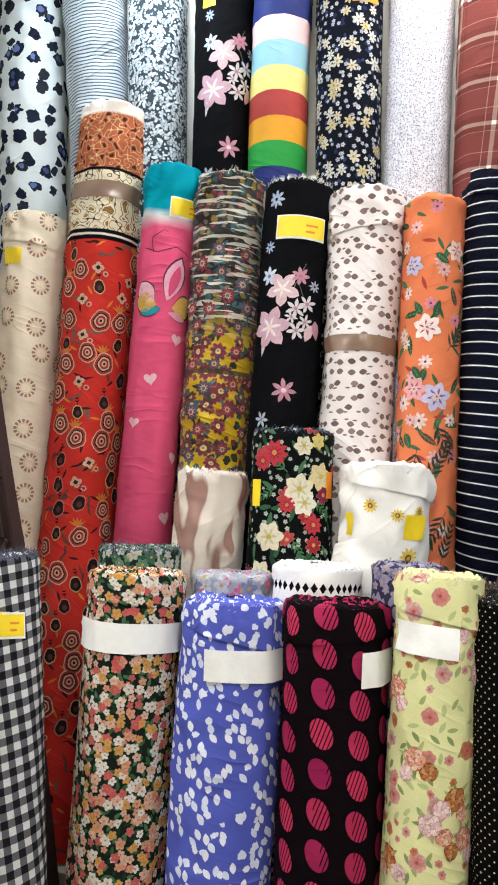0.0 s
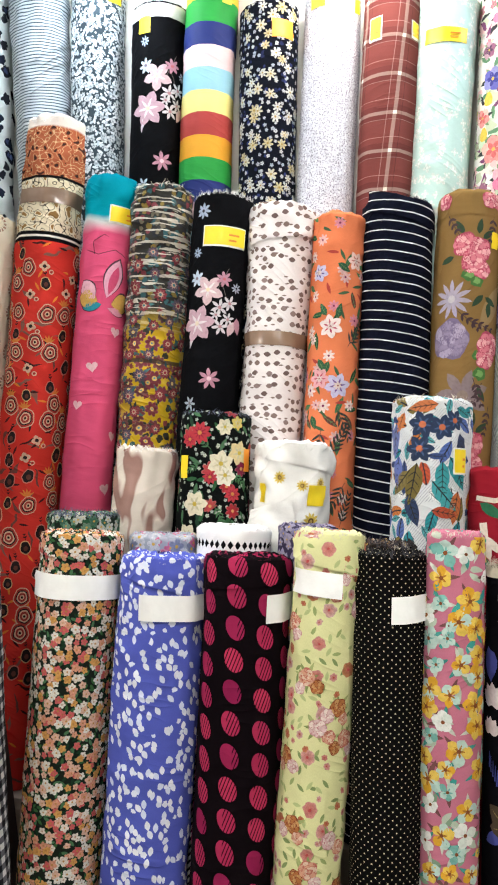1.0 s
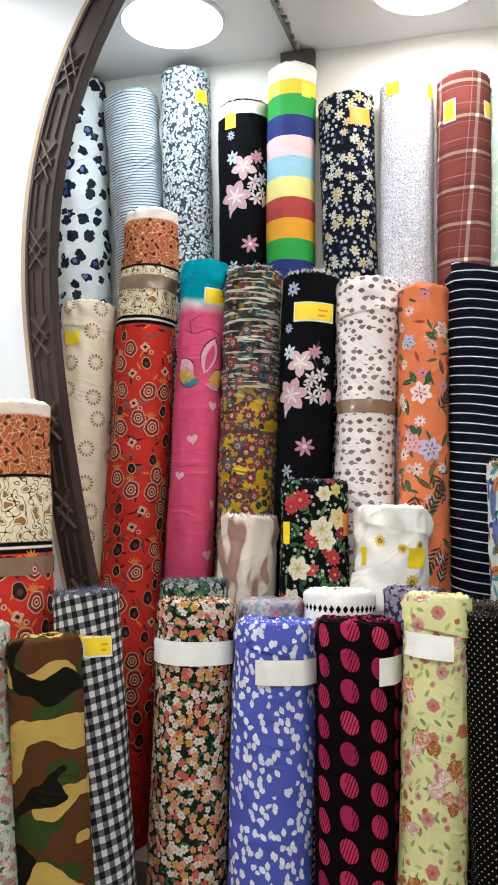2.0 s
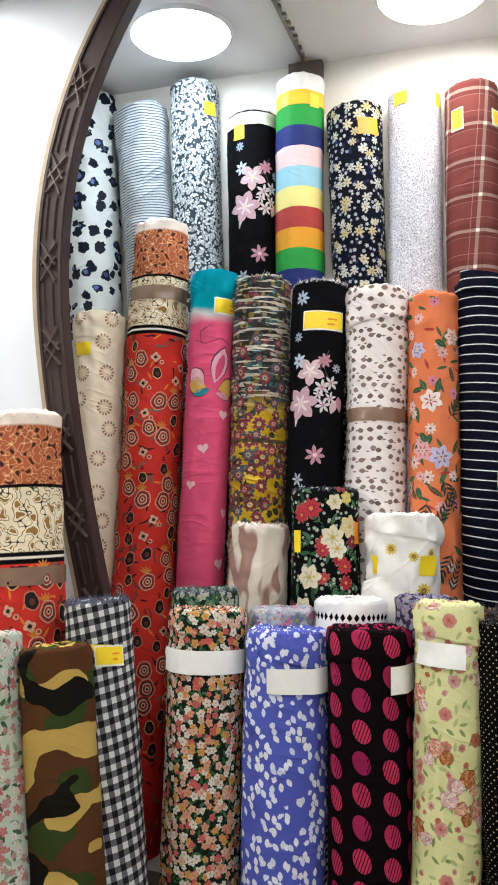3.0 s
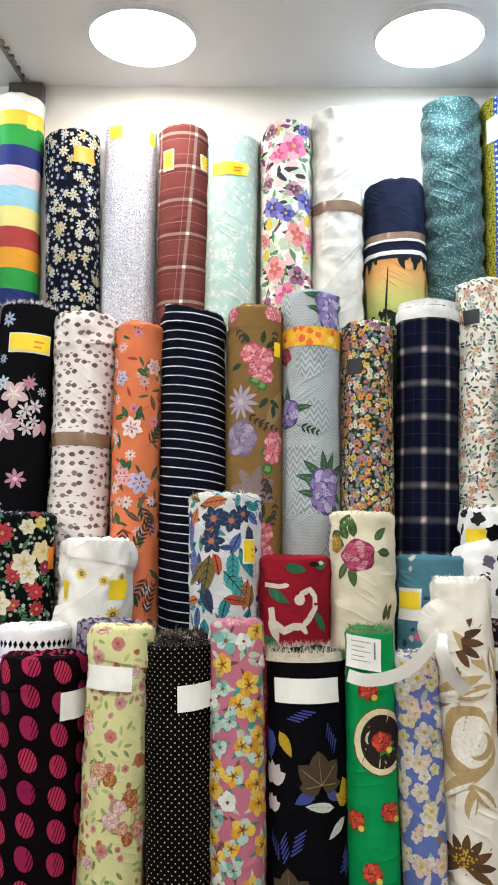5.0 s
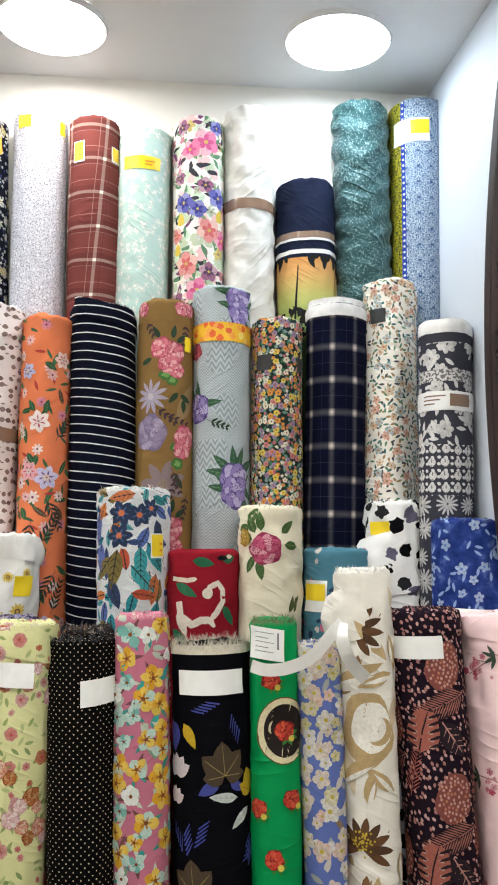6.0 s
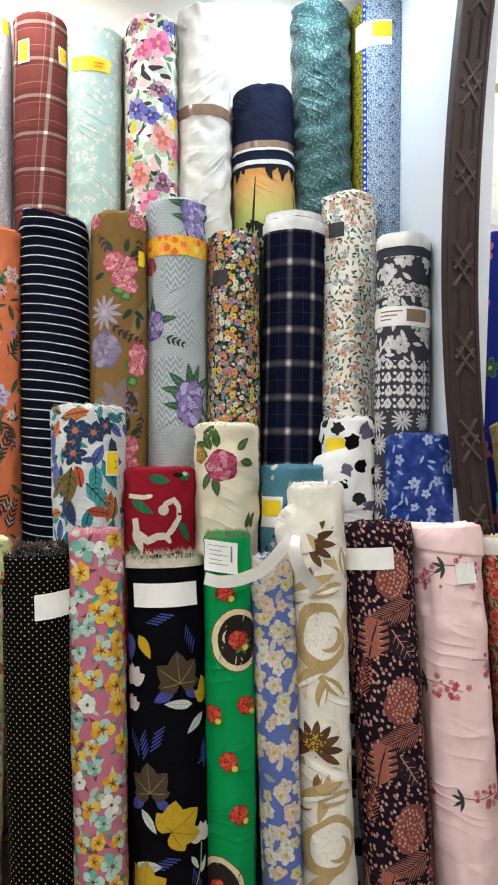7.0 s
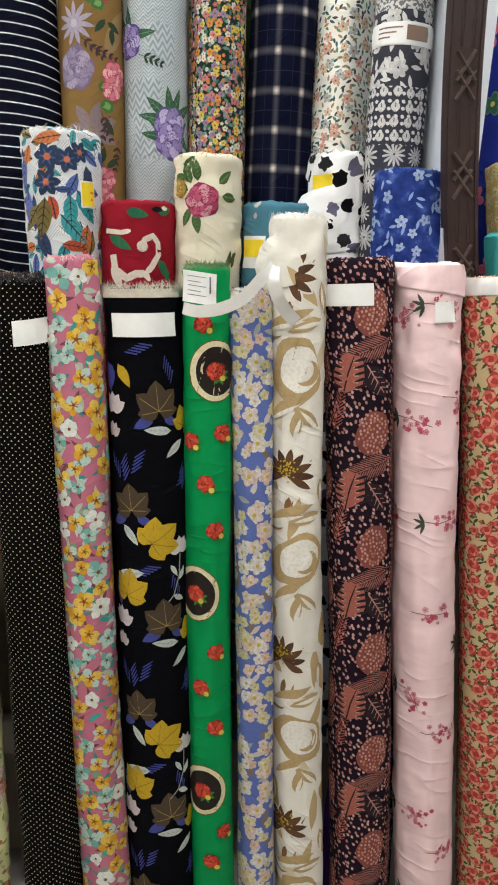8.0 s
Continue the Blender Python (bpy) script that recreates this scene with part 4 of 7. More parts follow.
def fabric_paisley():
    s = Shader("gold_persian_floral_cloth")
    uv = s.uv()
    u, d = s.xy(uv)
    w = s.warp(uv, 40.0, 0.008)
    gold = s.blots((0.46, 0.30, 0.008), w, 52.0, 0.009, [(0.03, 0.08, 0.08), (0.16, 0.03, 0.03), (0.03, 0.03, 0.02), (0.46, 0.32, 0.03)], 0.5)
    gold = s.flowers(gold, w, 26.0, 0.019, [(0.22, 0.025, 0.03), (0.15, 0.035, 0.03), (0.05, 0.08, 0.10), (0.24, 0.03, 0.05)], (0.6, 0.4, 0.12), 8, 0.85, deep=0.3, core=0.3, eye=(0.1, 0.25, 0.3), shade=(0.12, 0.03, 0.05))
    grey = s.blots((0.022, 0.02, 0.016), w, 66.0, 0.0075, [(0.14, 0.12, 0.08), (0.17, 0.03, 0.04), (0.03, 0.09, 0.10), (0.2, 0.14, 0.03), (0.02, 0.02, 0.025)], 0.85)
    # Pale streaks put the glints of the gathered folds into the colour.
    grey = s.mix(s.m("MULTIPLY", s.m("GREATER_THAN", s.noise(s.v("MULTIPLY", uv, (10.0, 110.0, 1.0)), 1.0, 2.0), 0.55), 0.75), grey, (0.6, 0.55, 0.46))
    c = s.mix(s.m("MULTIPLY", s.m("SUBTRACT", d, 0.30), 16.0, clamp=True), grey, gold)
    c = s.mix(s.m("MULTIPLY", s.bars(d, 0.9, 0.012, 0.02), 0.9), c, (0.05, 0.03, 0.02))
    return s.weave(c, 0.6, fold=1.4, fold_scale=11.0, sheen=0.3)


def fabric_teardrop():
    s = Shader("off_white_teardrop_cloth")
    uv = s.warp(s.uv(), 12.0, 0.01)
    c = s.leaves((0.72, 0.66, 0.64), uv, 40.0, 0.0085, 0.0062, [(0.15, 0.10, 0.09), (0.2, 0.14, 0.12), (0.24, 0.17, 0.16)], 0.95, loose=0.55, turn=0.05, tilt=-0.2)
    c = s.leaves(c, s.v("ADD", uv, (0.012, -0.001, 0)), 42.0, 0.006, 0.0022, [(0.2, 0.14, 0.12)], 0.6, loose=0.45, turn=0.02, tilt=-0.1)
    return s.weave(c, fold=0.45)


def fabric_orange():
    s = Shader("orange_garden_floral_cloth")
    uv = s.uv()
    c = s.leaves((0.63, 0.175, 0.075), uv, 21.0, 0.024, 0.0068, [(0.02, 0.06, 0.03), (0.05, 0.13, 0.06), (0.10, 0.03, 0.03)], 0.6, vein=(0.1, 0.2, 0.08))
    c = s.leaves(c, s.v("ADD", uv, (0.5, 0.1, 0)), 26.0, 0.016, 0.004, [(0.05, 0.1, 0.05), (0.35, 0.05, 0.04)], 0.5)
    c = s.flowers(c, s.v("ADD", uv, (0.22, 0.31, 0)), 20.0, 0.016, [(0.74, 0.6, 0.56), (0.62, 0.22, 0.3), (0.70, 0.42, 0.4)], (0.16, 0.03, 0.08), 8, 0.62, deep=0.5, core=0.2)
    return s.weave(c, fold=0.35)


def fabric_navy_stripe():
    s = Shader("navy_pinstripe_cloth")
    u, d = s.xy(s.warp(s.uv(), 5.0, 0.008))
    c = s.mix(s.bars(s.m("ADD", d, s.m("MULTIPLY", u, -0.11)), 0.0228, 0.14), (0.004, 0.005, 0.012), (0.66, 0.67, 0.66))
    return s.weave(c, fold=0.4)


def fabric_brown():
    s = Shader("ochre_brown_shadow_leaf_cloth")
    uv = s.uv()
    c = s.leaves((0.205, 0.12, 0.04), uv, 9.0, 0.06, 0.02, [(0.2, 0.13, 0.085), (0.26, 0.17, 0.08)], 0.5)
    return s.weave(c, fold=0.4)


def fabric_grey_chevron():
    s = Shader("pale_grey_chevron_cloth")
    uv = s.uv()
    u, d = s.xy(s.warp(uv, 5.0, 0.006))
    zig = s.m("MULTIPLY", s.m("ABSOLUTE", s.m("SUBTRACT", s.m("FRACT", s.m("DIVIDE", s.m("ADD", u, 2.0), 0.022)), 0.5)), 0.022)
    patch = s.m("GREATER_THAN", s.noise(uv, 9.0, 0.0), 0.5)
    fine = s.bars(s.m("ADD", d, zig), 0.0075, 0.45)
    wide = s.bars(s.m("ADD", d, s.m("MULTIPLY", zig, 1.6)), 0.017, 0.5)
    c = s.mix(s.m("MULTIPLY", s.mix(patch, fine, wide), 0.7), (0.42, 0.46, 0.47), (0.17, 0.205, 0.215))
    return s.weave(c, fold=0.4)


def fabric_small_floral():
    s = Shader("dark_ditsy_floral_cloth")
    uv = s.uv()
    c = s.leaves((0.016, 0.028, 0.022), uv, 70.0, 0.009, 0.004, [(0.05, 0.14, 0.08), (0.1, 0.2, 0.16)], 0.7)
    c = s.flowers(c, s.v("ADD", uv, (0.3, 0.2, 0)), 86.0, 0.0052, [(0.62, 0.6, 0.5), (0.62, 0.22, 0.06), (0.45, 0.12, 0.14), (0.2, 0.28, 0.3)], (0.5, 0.3, 0.05), 5, 0.85, deep=0.3)
    c = s.flowers(c, uv, 58.0, 0.0085, [(0.66, 0.5, 0.08), (0.66, 0.28, 0.05), (0.68, 0.64, 0.5), (0.55, 0.2, 0.2), (0.28, 0.2, 0.32)], (0.2, 0.07, 0.03), 5, 0.85, deep=0.3, core=0.26)
    return s.weave(c, fold=0.3)


def fabric_navy_plaid():
    s = Shader("navy_flannel_plaid_cloth")
    u, d = s.xy(s.uv())
    c = (0.004, 0.005, 0.016)
    h, v = s.bars(d, 0.084, 0.27, 0.01, 0.010), s.bars(u, 0.062, 0.30, 0.036, 0.010)
    c = s.mix(s.m("MULTIPLY", h, 0.09), c, (0.55, 0.54, 0.56))
    c = s.mix(s.m("MULTIPLY", v, 0.09), c, (0.55, 0.54, 0.56))
    c = s.mix(s.m("MULTIPLY", s.m("MULTIPLY", h, v), 0.75), c, (0.8, 0.68, 0.58))
    c = s.mix(s.m("MULTIPLY", s.bars(d, 0.084, 0.025, 0.052), 0.05), c, (0.4, 0.42, 0.5))
    c = s.mix(s.m("MULTIPLY", s.bars(u, 0.062, 0.025, 0.0), 0.05), c, (0.4, 0.42, 0.5))
    return s.weave(c, 0.95, grain=0.25, fold=0.5)


def fabric_white_small():
    s = Shader("cream_wild_flower_cloth")
    uv = s.warp(s.uv(), 30.0, 0.004)
    c = s.leaves((0.72, 0.68, 0.6), uv, 78.0, 0.008, 0.0032, [(0.04, 0.12, 0.12), (0.10, 0.2, 0.12), (0.06, 0.06, 0.07), (0.3, 0.2, 0.1)], 0.85)
    c = s.flowers(c, s.v("ADD", uv, (0.2, 0.2, 0)), 38.0, 0.0125, [(0.66, 0.40, 0.2), (0.66, 0.28, 0.2), (0.26, 0.42, 0.47), (0.6, 0.45, 0.3)], (0.3, 0.12, 0.05), 5, 0.6, shade=(0.72, 0.55, 0.42))
    return s.weave(c, fold=0.6)


def fabric_grey_print():
    s = Shader("slate_white_motif_cloth")
    uv = s.uv()
    u, d = s.xy(uv)
    base = (0.045, 0.045, 0.058)
    pale = (0.58, 0.56, 0.54)
    big = s.flowers(base, s.warp(uv, 40.0, 0.006), 21.0, 0.022, [pale, (0.62, 0.6, 0.57)], (0.05, 0.05, 0.06), 7, 0.85, deep=0.3, core=0.12)
    big = s.leaves(big, s.v("ADD", uv, (0.1, 0.3, 0)), 42.0, 0.014, 0.005, [pale], 0.6)
    lace = s.mix(s.m("GREATER_THAN", s.noise(s.warp(uv, 60.0, 0.006), 150.0, 1.0), 0.5), (0.16, 0.15, 0.15), pale)
    drop = s.leaves(base, uv, 34.0, 0.012, 0.010, [pale], 1.0, loose=0.15, turn=0.0, tilt=1.57, vein=(0.1, 0.1, 0.11))
    drop = s.leaves(drop, s.v("ADD", uv, (0.012, 0.010, 0)), 68.0, 0.005, 0.004, [pale], 1.0, loose=0.1, turn=0.1)
    fan = s.flowers(base, uv, 17.0, 0.027, [pale], (0.05, 0.05, 0.06), 13, 1.0, loose=0.2, deep=0.75, core=0.1)
    c = s.mix(s.m("GREATER_THAN", d, 0.40), drop, fan)
    c = s.mix(s.m("GREATER_THAN", d, 0.285), big, c)
    c = s.mix(s.m("MULTIPLY", s.m("GREATER_THAN", d, 0.112), s.m("LESS_THAN", d, 0.14)), c, lace)
    c = s.mix(s.m("LESS_THAN", d, 0.048), c, base)
    return s.weave(c, fold=0.3)


r = stand(((-0.584, -0.151, 2.203), 0.071, -0.0), TALL, "cream fabric roll printed with brown petal medallions", fabric_cream_circle(), seed=21, wrinkle=0.007, rag=0.008)
sticker(r, -0.05, 0.105, 0.045, 0.036, edge=False, lines=0)
r.wrap(0.075, 0.2)
r.fray(M_FRAY_CREAM, 160, 0.014, 0.02)
M_RED = fabric_red_medallion("red_medallion_border_cloth", 0.155, 0.295)
r = stand(((-0.403, -0.11, 2.447), 0.083, 0.025), TALL, "red fabric roll with ringed flowers and rust top border", M_RED, seed=22, wrinkle=0.008, rag=0.008)
ringed_flowers(r, 22, 0.32)
r.band(0.185, 0.222, M_TAPE, "brown packing tape", "tape")
r.fray(M_FRAY_WHITE, 140, 0.014, 0.012)
r = stand(((-0.5025, -0.665, 1.91), 0.0735, -0.076), TALL, "red and rust bordered fabric roll in the next bay", M_RED, seed=23, wrinkle=0.005, base=0.0, rag=0.008)
ringed_flowers(r, 23, 0.32)
r.band(0.325, 0.362, M_TAPE, "brown packing tape", "tape")
r.fray(M_FRAY_WHITE, 140, 0.014, 0.012)
r = stand(((-0.24, -0.146, 2.297), 0.064, 0.018), TALL, "hot pink fabric roll with hearts and teal top", fabric_pink_teal(), seed=24, wrinkle=0.007)
r.wrap(0.06, 0.12, 0.0014)
sticker(r, 0.035, 0.098, 0.075, 0.044)
p = Print(r)
pale, mauve, dk = (0.72, 0.42, 0.46), (0.7, 0.35, 0.42), (0.09, 0.03, 0.05)
for x, y, k, a in ((0.038, 0.385, 0.012, 0.1), (-0.012, 0.475, 0.0125, -0.2), (-0.042, 0.57, 0.011, 0.1), (0.058, 0.64, 0.012, 0.2), (0.045, 0.77, 0.0135, -0.1), (-0.05, 0.9, 0.012, 0), (0.0, 1.0, 0.012, 0), (0.09, 0.5, 0.012, 0), (-0.1, 0.7, 0.012, 0)):
    p.heart(x, y, k * 1.25, (0.74, 0.46, 0.48), a)
AMBERS, TEAL = (0.6, 0.36, 0.08), (0.02, 0.24, 0.3)
for x, y, a, q, w, c1 in ((-0.012, 0.315, 190, 0.055, 0.05, AMBERS), (0.008, 0.305, -75, 0.105, 0.05, (0.72, 0.36, 0.46)), (-0.02, 0.31, -130, 0.06, 0.045, (0.74, 0.42, 0.5)), (0.02, 0.32, -12, 0.06, 0.055, AMBERS), (-0.002, 0.322, 165, 0.05, 0.026, TEAL), (0.012, 0.33, 15, 0.05, 0.02, (0.7, 0.3, 0.4))):
    p.petal(x, y, a, q, w, dk, 0.8, 0.3, 8)
    p.petal(x, y, a, q * 0.95, w * 0.86, c1, 1.8, 0.3, 8)
p.petal(0.012, 0.297, -75, 0.075, 0.022, (0.60, 0.07, 0.165), 3.0, 0.3, 8)
for pts in ([(-0.05, 0.19), (-0.02, 0.2), (0.02, 0.185), (0.05, 0.2)], [(-0.03, 0.2), (-0.035, 0.17), (-0.01, 0.15), (0.0, 0.155)]):
    p.line(pts, 0.0018, dk, 2.4)
p.done()
r = stand(((-0.106, -0.14, 2.27), 0.074, 0.016), TALL, "gold Persian floral fabric roll, gathered top with painted glints", fabric_paisley(), seed=25, sag=0.004, wrinkle=0.012, rag=0.01)
r.fray(M_FRAY_CREAM, 90, 0.012)
p = Print(r)
rnd = random.Random(14)
for k, (x, y) in enumerate(spread(25, 0.13, 0.16, 1.0, 0.039)):
    q = rnd.uniform(0.013, 0.02)
    for a in range(3):
        p.petal(x, y, 60 + 130 * a + 40 * k, q * 1.7, 0.008, ((0.02, 0.07, 0.08), (0.03, 0.03, 0.025), (0.05, 0.13, 0.13))[(k + a) % 3], 0.5)
    p.flower(x, y, q, 9, (0.2, 0.03, 0.04) if k % 3 else (0.08, 0.06, 0.09), (0.5, 0.34, 0.24), 1, k * 17, 0.5, (0.45, 0.24, 0.22), 0.34)
    p.disc(x, y, q * 0.2, (0.06, 0.16, 0.18) if k % 2 else (0.3, 0.03, 0.05), 3.6, 8)
p.done()
r = stand(((0.049, -0.144, 2.247), 0.072, 0.011), TALL, "black fabric roll with a spray of pink lilies", M_BLACK_CLOTH, seed=26, rag=0.006)
p = Print(r)
lilies(p, -0.004, 0.235)
lilies(p, 0.02, 0.62)
p.flower(-0.05, 0.045, 0.02, 8, (0.4, 0.46, 0.58), BLACK, 1, 5, 0.35)
p.done()
sticker(r, 0.008, 0.105, 0.105, 0.05)
r.fray(M_FRAY_WHITE, 170, 0.014)
r = stand(((0.197, -0.144, 2.224), 0.075, 0.009), TALL, "off-white fabric roll with brown drops and tape band", fabric_teardrop(), seed=27, wrinkle=0.008, rag=0.01)
r.wrap(0.085, -0.25)
r.band(0.305, 0.338, M_TAPE, "brown packing tape", "tape")
r = stand(((0.335, -0.159, 2.198), 0.063, -0.013), TALL, "bright orange fabric roll with white and violet flowers", fabric_orange(), seed=28, wrinkle=0.006)
p = Print(r)
for x, y, k, c1, c2 in ((-0.01, 0.265, 0.034, (0.74, 0.62, 0.58), (0.4, 0.05, 0.1)), (0.012, 0.4, 0.036, (0.5, 0.46, 0.62), (0.16, 0.08, 0.25)), (-0.03, 0.385, 0.03, (0.68, 0.34, 0.36), (0.45, 0.07, 0.12)), (-0.042, 0.14, 0.026, (0.46, 0.44, 0.62), (0.1, 0.06, 0.2)), (0.045, 0.11, 0.028, (0.72, 0.5, 0.44), (0.4, 0.1, 0.1)), (-0.035, 0.66, 0.03, (0.7, 0.36, 0.38), (0.45, 0.07, 0.12)), (0.02, 0.75, 0.034, (0.5, 0.46, 0.62), (0.16, 0.08, 0.25))):
    p.flower(x, y, k * 0.85, 6, c1, c2, 1, x * 4000, 0.62, c2, 0.16)
    p.flower(x, y, k * 0.3, 7, (0.62, 0.5, 0.46), (0.2, 0.05, 0.06), 3.4, 10, 0.4)
for x, y, a in ((0.03, 0.31, -55), (0.01, 0.45, 60), (0.0, 0.56, -60), (0.04, 0.62, 120), (0.03, 0.72, -70), (-0.02, 0.5, 100)):
    p.sprig(x, y, a, 0.075, (0.03, 0.035, 0.03), 6, 0.024, 0.0055, 0.6)
for x, y, a in ((-0.02, 0.24, -120), (0.005, 0.245, -80), (-0.035, 0.34, 60), (-0.01, 0.345, 110), (-0.045, 0.47, 70), (0.0, 0.12, 30)):
    p.leaf(x, y, a, 0.034, 0.015, (0.02, 0.085, 0.04), (0.12, 0.22, 0.08), 0.4)
p.done()
r = stand(((0.471, -0.138, 2.231), 0.08, -0.012), TALL, "navy fabric roll with thin white stripes, end folded over", fabric_navy_stripe(), seed=29, wrinkle=0.002)
r.fray(M_FRAY_DARK, 220, 0.010)
flap = r.strip("folded_flap", -0.085, 0.14, 0.002, 0.052, fabric_navy_stripe(), 0.005, "loose end folded round the top", 0.24)
r = stand(((0.631, -0.146, 2.245), 0.071, -0.011), TALL, "ochre brown fabric roll with pink roses and lilac flowers", fabric_brown(), seed=30)
p = Print(r)
PINKS, LILAC = ((0.36, 0.05, 0.09), (0.58, 0.16, 0.2), (0.7, 0.34, 0.34)), ((0.16, 0.12, 0.2), (0.24, 0.19, 0.28), (0.34, 0.28, 0.38))
GREEN, DGREEN = (0.05, 0.14, 0.03), (0.02, 0.045, 0.02)
for dy in (0.0, 0.43, 0.86):
    for x, y, k in ((-0.005, 0.125, 0.028), (0.022, 0.135, 0.028), (0.012, 0.165, 0.026), (0.03, 0.18, 0.02), (0.056, 0.345, 0.03), (0.048, 0.375, 0.024)):
        p.rose(x, y + dy, k, PINKS, 1.5, x * 90)
    for x, y, k in ((0.005, 0.19, 0.017), (0.02, 0.205, 0.014), (0.03, 0.37, 0.013), (0.035, 0.41, 0.015)):
        p.disc(x, y + dy, k, GREEN, 1.4, 12, wob=0.12, turn=x * 50)
        p.disc(x, y + dy, k * 0.55, (0.14, 0.28, 0.08), 1.8, 9, wob=0.2)
    for x, y, a in ((-0.01, 0.1, -120), (0.02, 0.1, -80), (0.03, 0.11, -40), (-0.03, 0.15, 160), (0.04, 0.24, 30), (0.05, 0.25, 90), (0.035, 0.235, 130), (0.03, 0.44, 60)):
        p.leaf(x, y + dy, a, 0.036, 0.014, DGREEN, None, 1)
    p.flower(-0.032, 0.245 + dy, 0.045, 11, (0.34, 0.29, 0.36), (0.45, 0.4, 0.42), 0.5, 8, 0.24)
    p.rose(-0.035, 0.335 + dy, 0.045, LILAC, 0.5, 1.0)
    p.flower(0.0, 0.46 + dy, 0.06, 7, (0.2, 0.145, 0.15), (0.22, 0.16, 0.13), 0.2, 30, 0.4)
    for x, y, a in ((-0.02, 0.27, 40), (0.0, 0.29, 20), (0.02, 0.42, 70), (0.04, 0.43, 110), (-0.05, 0.05, 60), (0.06, 0.05, 100)):
        p.sprig(x, y + dy, a, 0.06, (0.05, 0.025, 0.03), 4, 0.016, 0.006, 0.8)
for x in (-0.06, 0.045, 0.068):
    p.rose(x, 0.02, 0.02, PINKS, 1.5, x * 90)
p.done()
sticker(r, 0.062, 0.11, 0.02, 0.036, edge=False, lines=0)
r.strip("folded_hem", -0.2, 0.2, 0.052, 0.056, fabric_brown(), 0.0022, "folded hem")
M_CHEVRON = fabric_grey_chevron()
r = stand(((0.773, -0.141, 2.285), 0.071, -0.002), TALL, "pale grey chevron fabric roll with large violet roses", M_CHEVRON, seed=31, wrinkle=0.004)
VIOLETS = ((0.09, 0.06, 0.2), (0.26, 0.2, 0.42), (0.45, 0.38, 0.58))
p = Print(r)
for x, y, k in ((0.045, 0.485, 0.034), (0.042, 0.52, 0.03), (-0.062, 0.31, 0.03), (0.052, 0.03, 0.03), (0.055, 0.065, 0.028), (-0.07, 0.75, 0.03), (0.05, 0.9, 0.034)):
    k *= 1.25
    for a in (-160, -120, -95, -60, 170, 20):
        p.leaf(x, y - 0.004, a + x * 500, k * 1.9, k * 0.55, (0.03, 0.09, 0.045), (0.12, 0.22, 0.12), 0.6)
    p.rose(x, y, k, VIOLETS, 1.5, x * 70)
p.rose(-0.07, 0.165, 0.022, ((0.2, 0.02, 0.04), (0.36, 0.05, 0.08), (0.5, 0.12, 0.14)), 1.5)
p.sprig(-0.03, 0.34, 20, 0.05, DGREEN, 4, 0.018, 0.006, 1)
p.done()
tape = Shader("orange_printed_tape")
tape_mat = tape.weave(tape.blots((0.75, 0.42, 0.03), tape.uv(), 50.0, 0.009, [(0.68, 0.12, 0.03), (0.75, 0.3, 0.05), (0.75, 0.55, 0.15)], 0.9), 0.3, fold=0.1)
r.band(0.094, 0.142, tape_mat, "orange and yellow printed tape", "tape")
r = stand(((0.918, -0.154, 2.209), 0.066, 0.003), TALL, "dark fabric roll packed with small bright flowers", fabric_small_floral(), seed=32)
r.strip("label", -0.052, -0.01, 0.095, 0.135, M_INK, 0.0022, "black label")
r.strip("label", 0.06, 0.09, 0.1, 0.135, M_INK, 0.0022, "black label")
r = stand(((1.074, -0.139, 2.253), 0.076, 0.013), TALL, "navy and cream flannel plaid roll with white top", fabric_navy_plaid(), seed=33, rag=0.01)
r.band(-0.012, 0.036, M_FRAY_WHITE, "white lining turned over the top", "lining", 0.003)
r.fray(M_FRAY_WHITE, 240, 0.02)
r = stand(((1.213, -0.138, 2.319), 0.07, 0.007), TALL, "cream fabric roll with small wild flowers, creased", fabric_white_small(), seed=34, wrinkle=0.008)
r.strip("label", -0.05, -0.005, 0.078, 0.115, M_INK, 0.0022, "black label")
r = stand(((1.295, -0.357, 2.176), 0.06, 0.018), TALL, "slate fabric roll with white flowers and lace bands", fabric_grey_print(), seed=35, rag=0.008, base=0.33)
lab = r.strip("label", -0.058, 0.02, 0.165, 0.205, M_PAPER, 0.0034, "white paper label with a red frame")
r.band(0.163, 0.207, M_PAPER, "white paper wrap", "wrap", 0.0018)
r.strip("tape", 0.012, 0.06, 0.17, 0.198, M_TAPE, 0.0042, "brown packing tape")
for i in range(3):
    r.strip("print_bar", -0.048, 0.004 - 0.012 * i, 0.173 + 0.009 * i, 0.176 + 0.009 * i, M_TAPE, 0.0044, "", 0, lab)
r.band(-0.008, 0.026, M_FRAY_WHITE, "white lining turned over the top", "lining", 0.002)
r.fray(M_FRAY_WHITE, 120, 0.014)
s = Shader("royal_blue_floral_cloth")
stand(((1.659, -0.133, 2.237), 0.084, 0.04), TALL, "royal blue fabric roll with pink flowers in next bay", s.weave(s.flowers((0.012, 0.02, 0.16), s.uv(), 9.0, 0.035, [(0.6, 0.12, 0.2), (0.03, 0.12, 0.06)], (0.5, 0.4, 0.1), 5, 0.6)), seed=36)


# short middle row
def fabric_white_brown():
    s = Shader("white_and_rose_brown_leaf_cloth")
    uv = s.warp(s.uv(), 10.0, 0.05)
    f = s.noise(s.v("MULTIPLY", uv, (24.0, 6.0, 1.0)), 1.0, 1.0)
    c = s.ramp(f, [(0.0, (0.66, 0.61, 0.54)), (0.52, (0.62, 0.55, 0.47)), (0.57, (0.30, 0.17, 0.14)), (0.8, (0.40, 0.25, 0.21))], "LINEAR")
    return s.weave(c, fold=0.9, fold_scale=7.0)


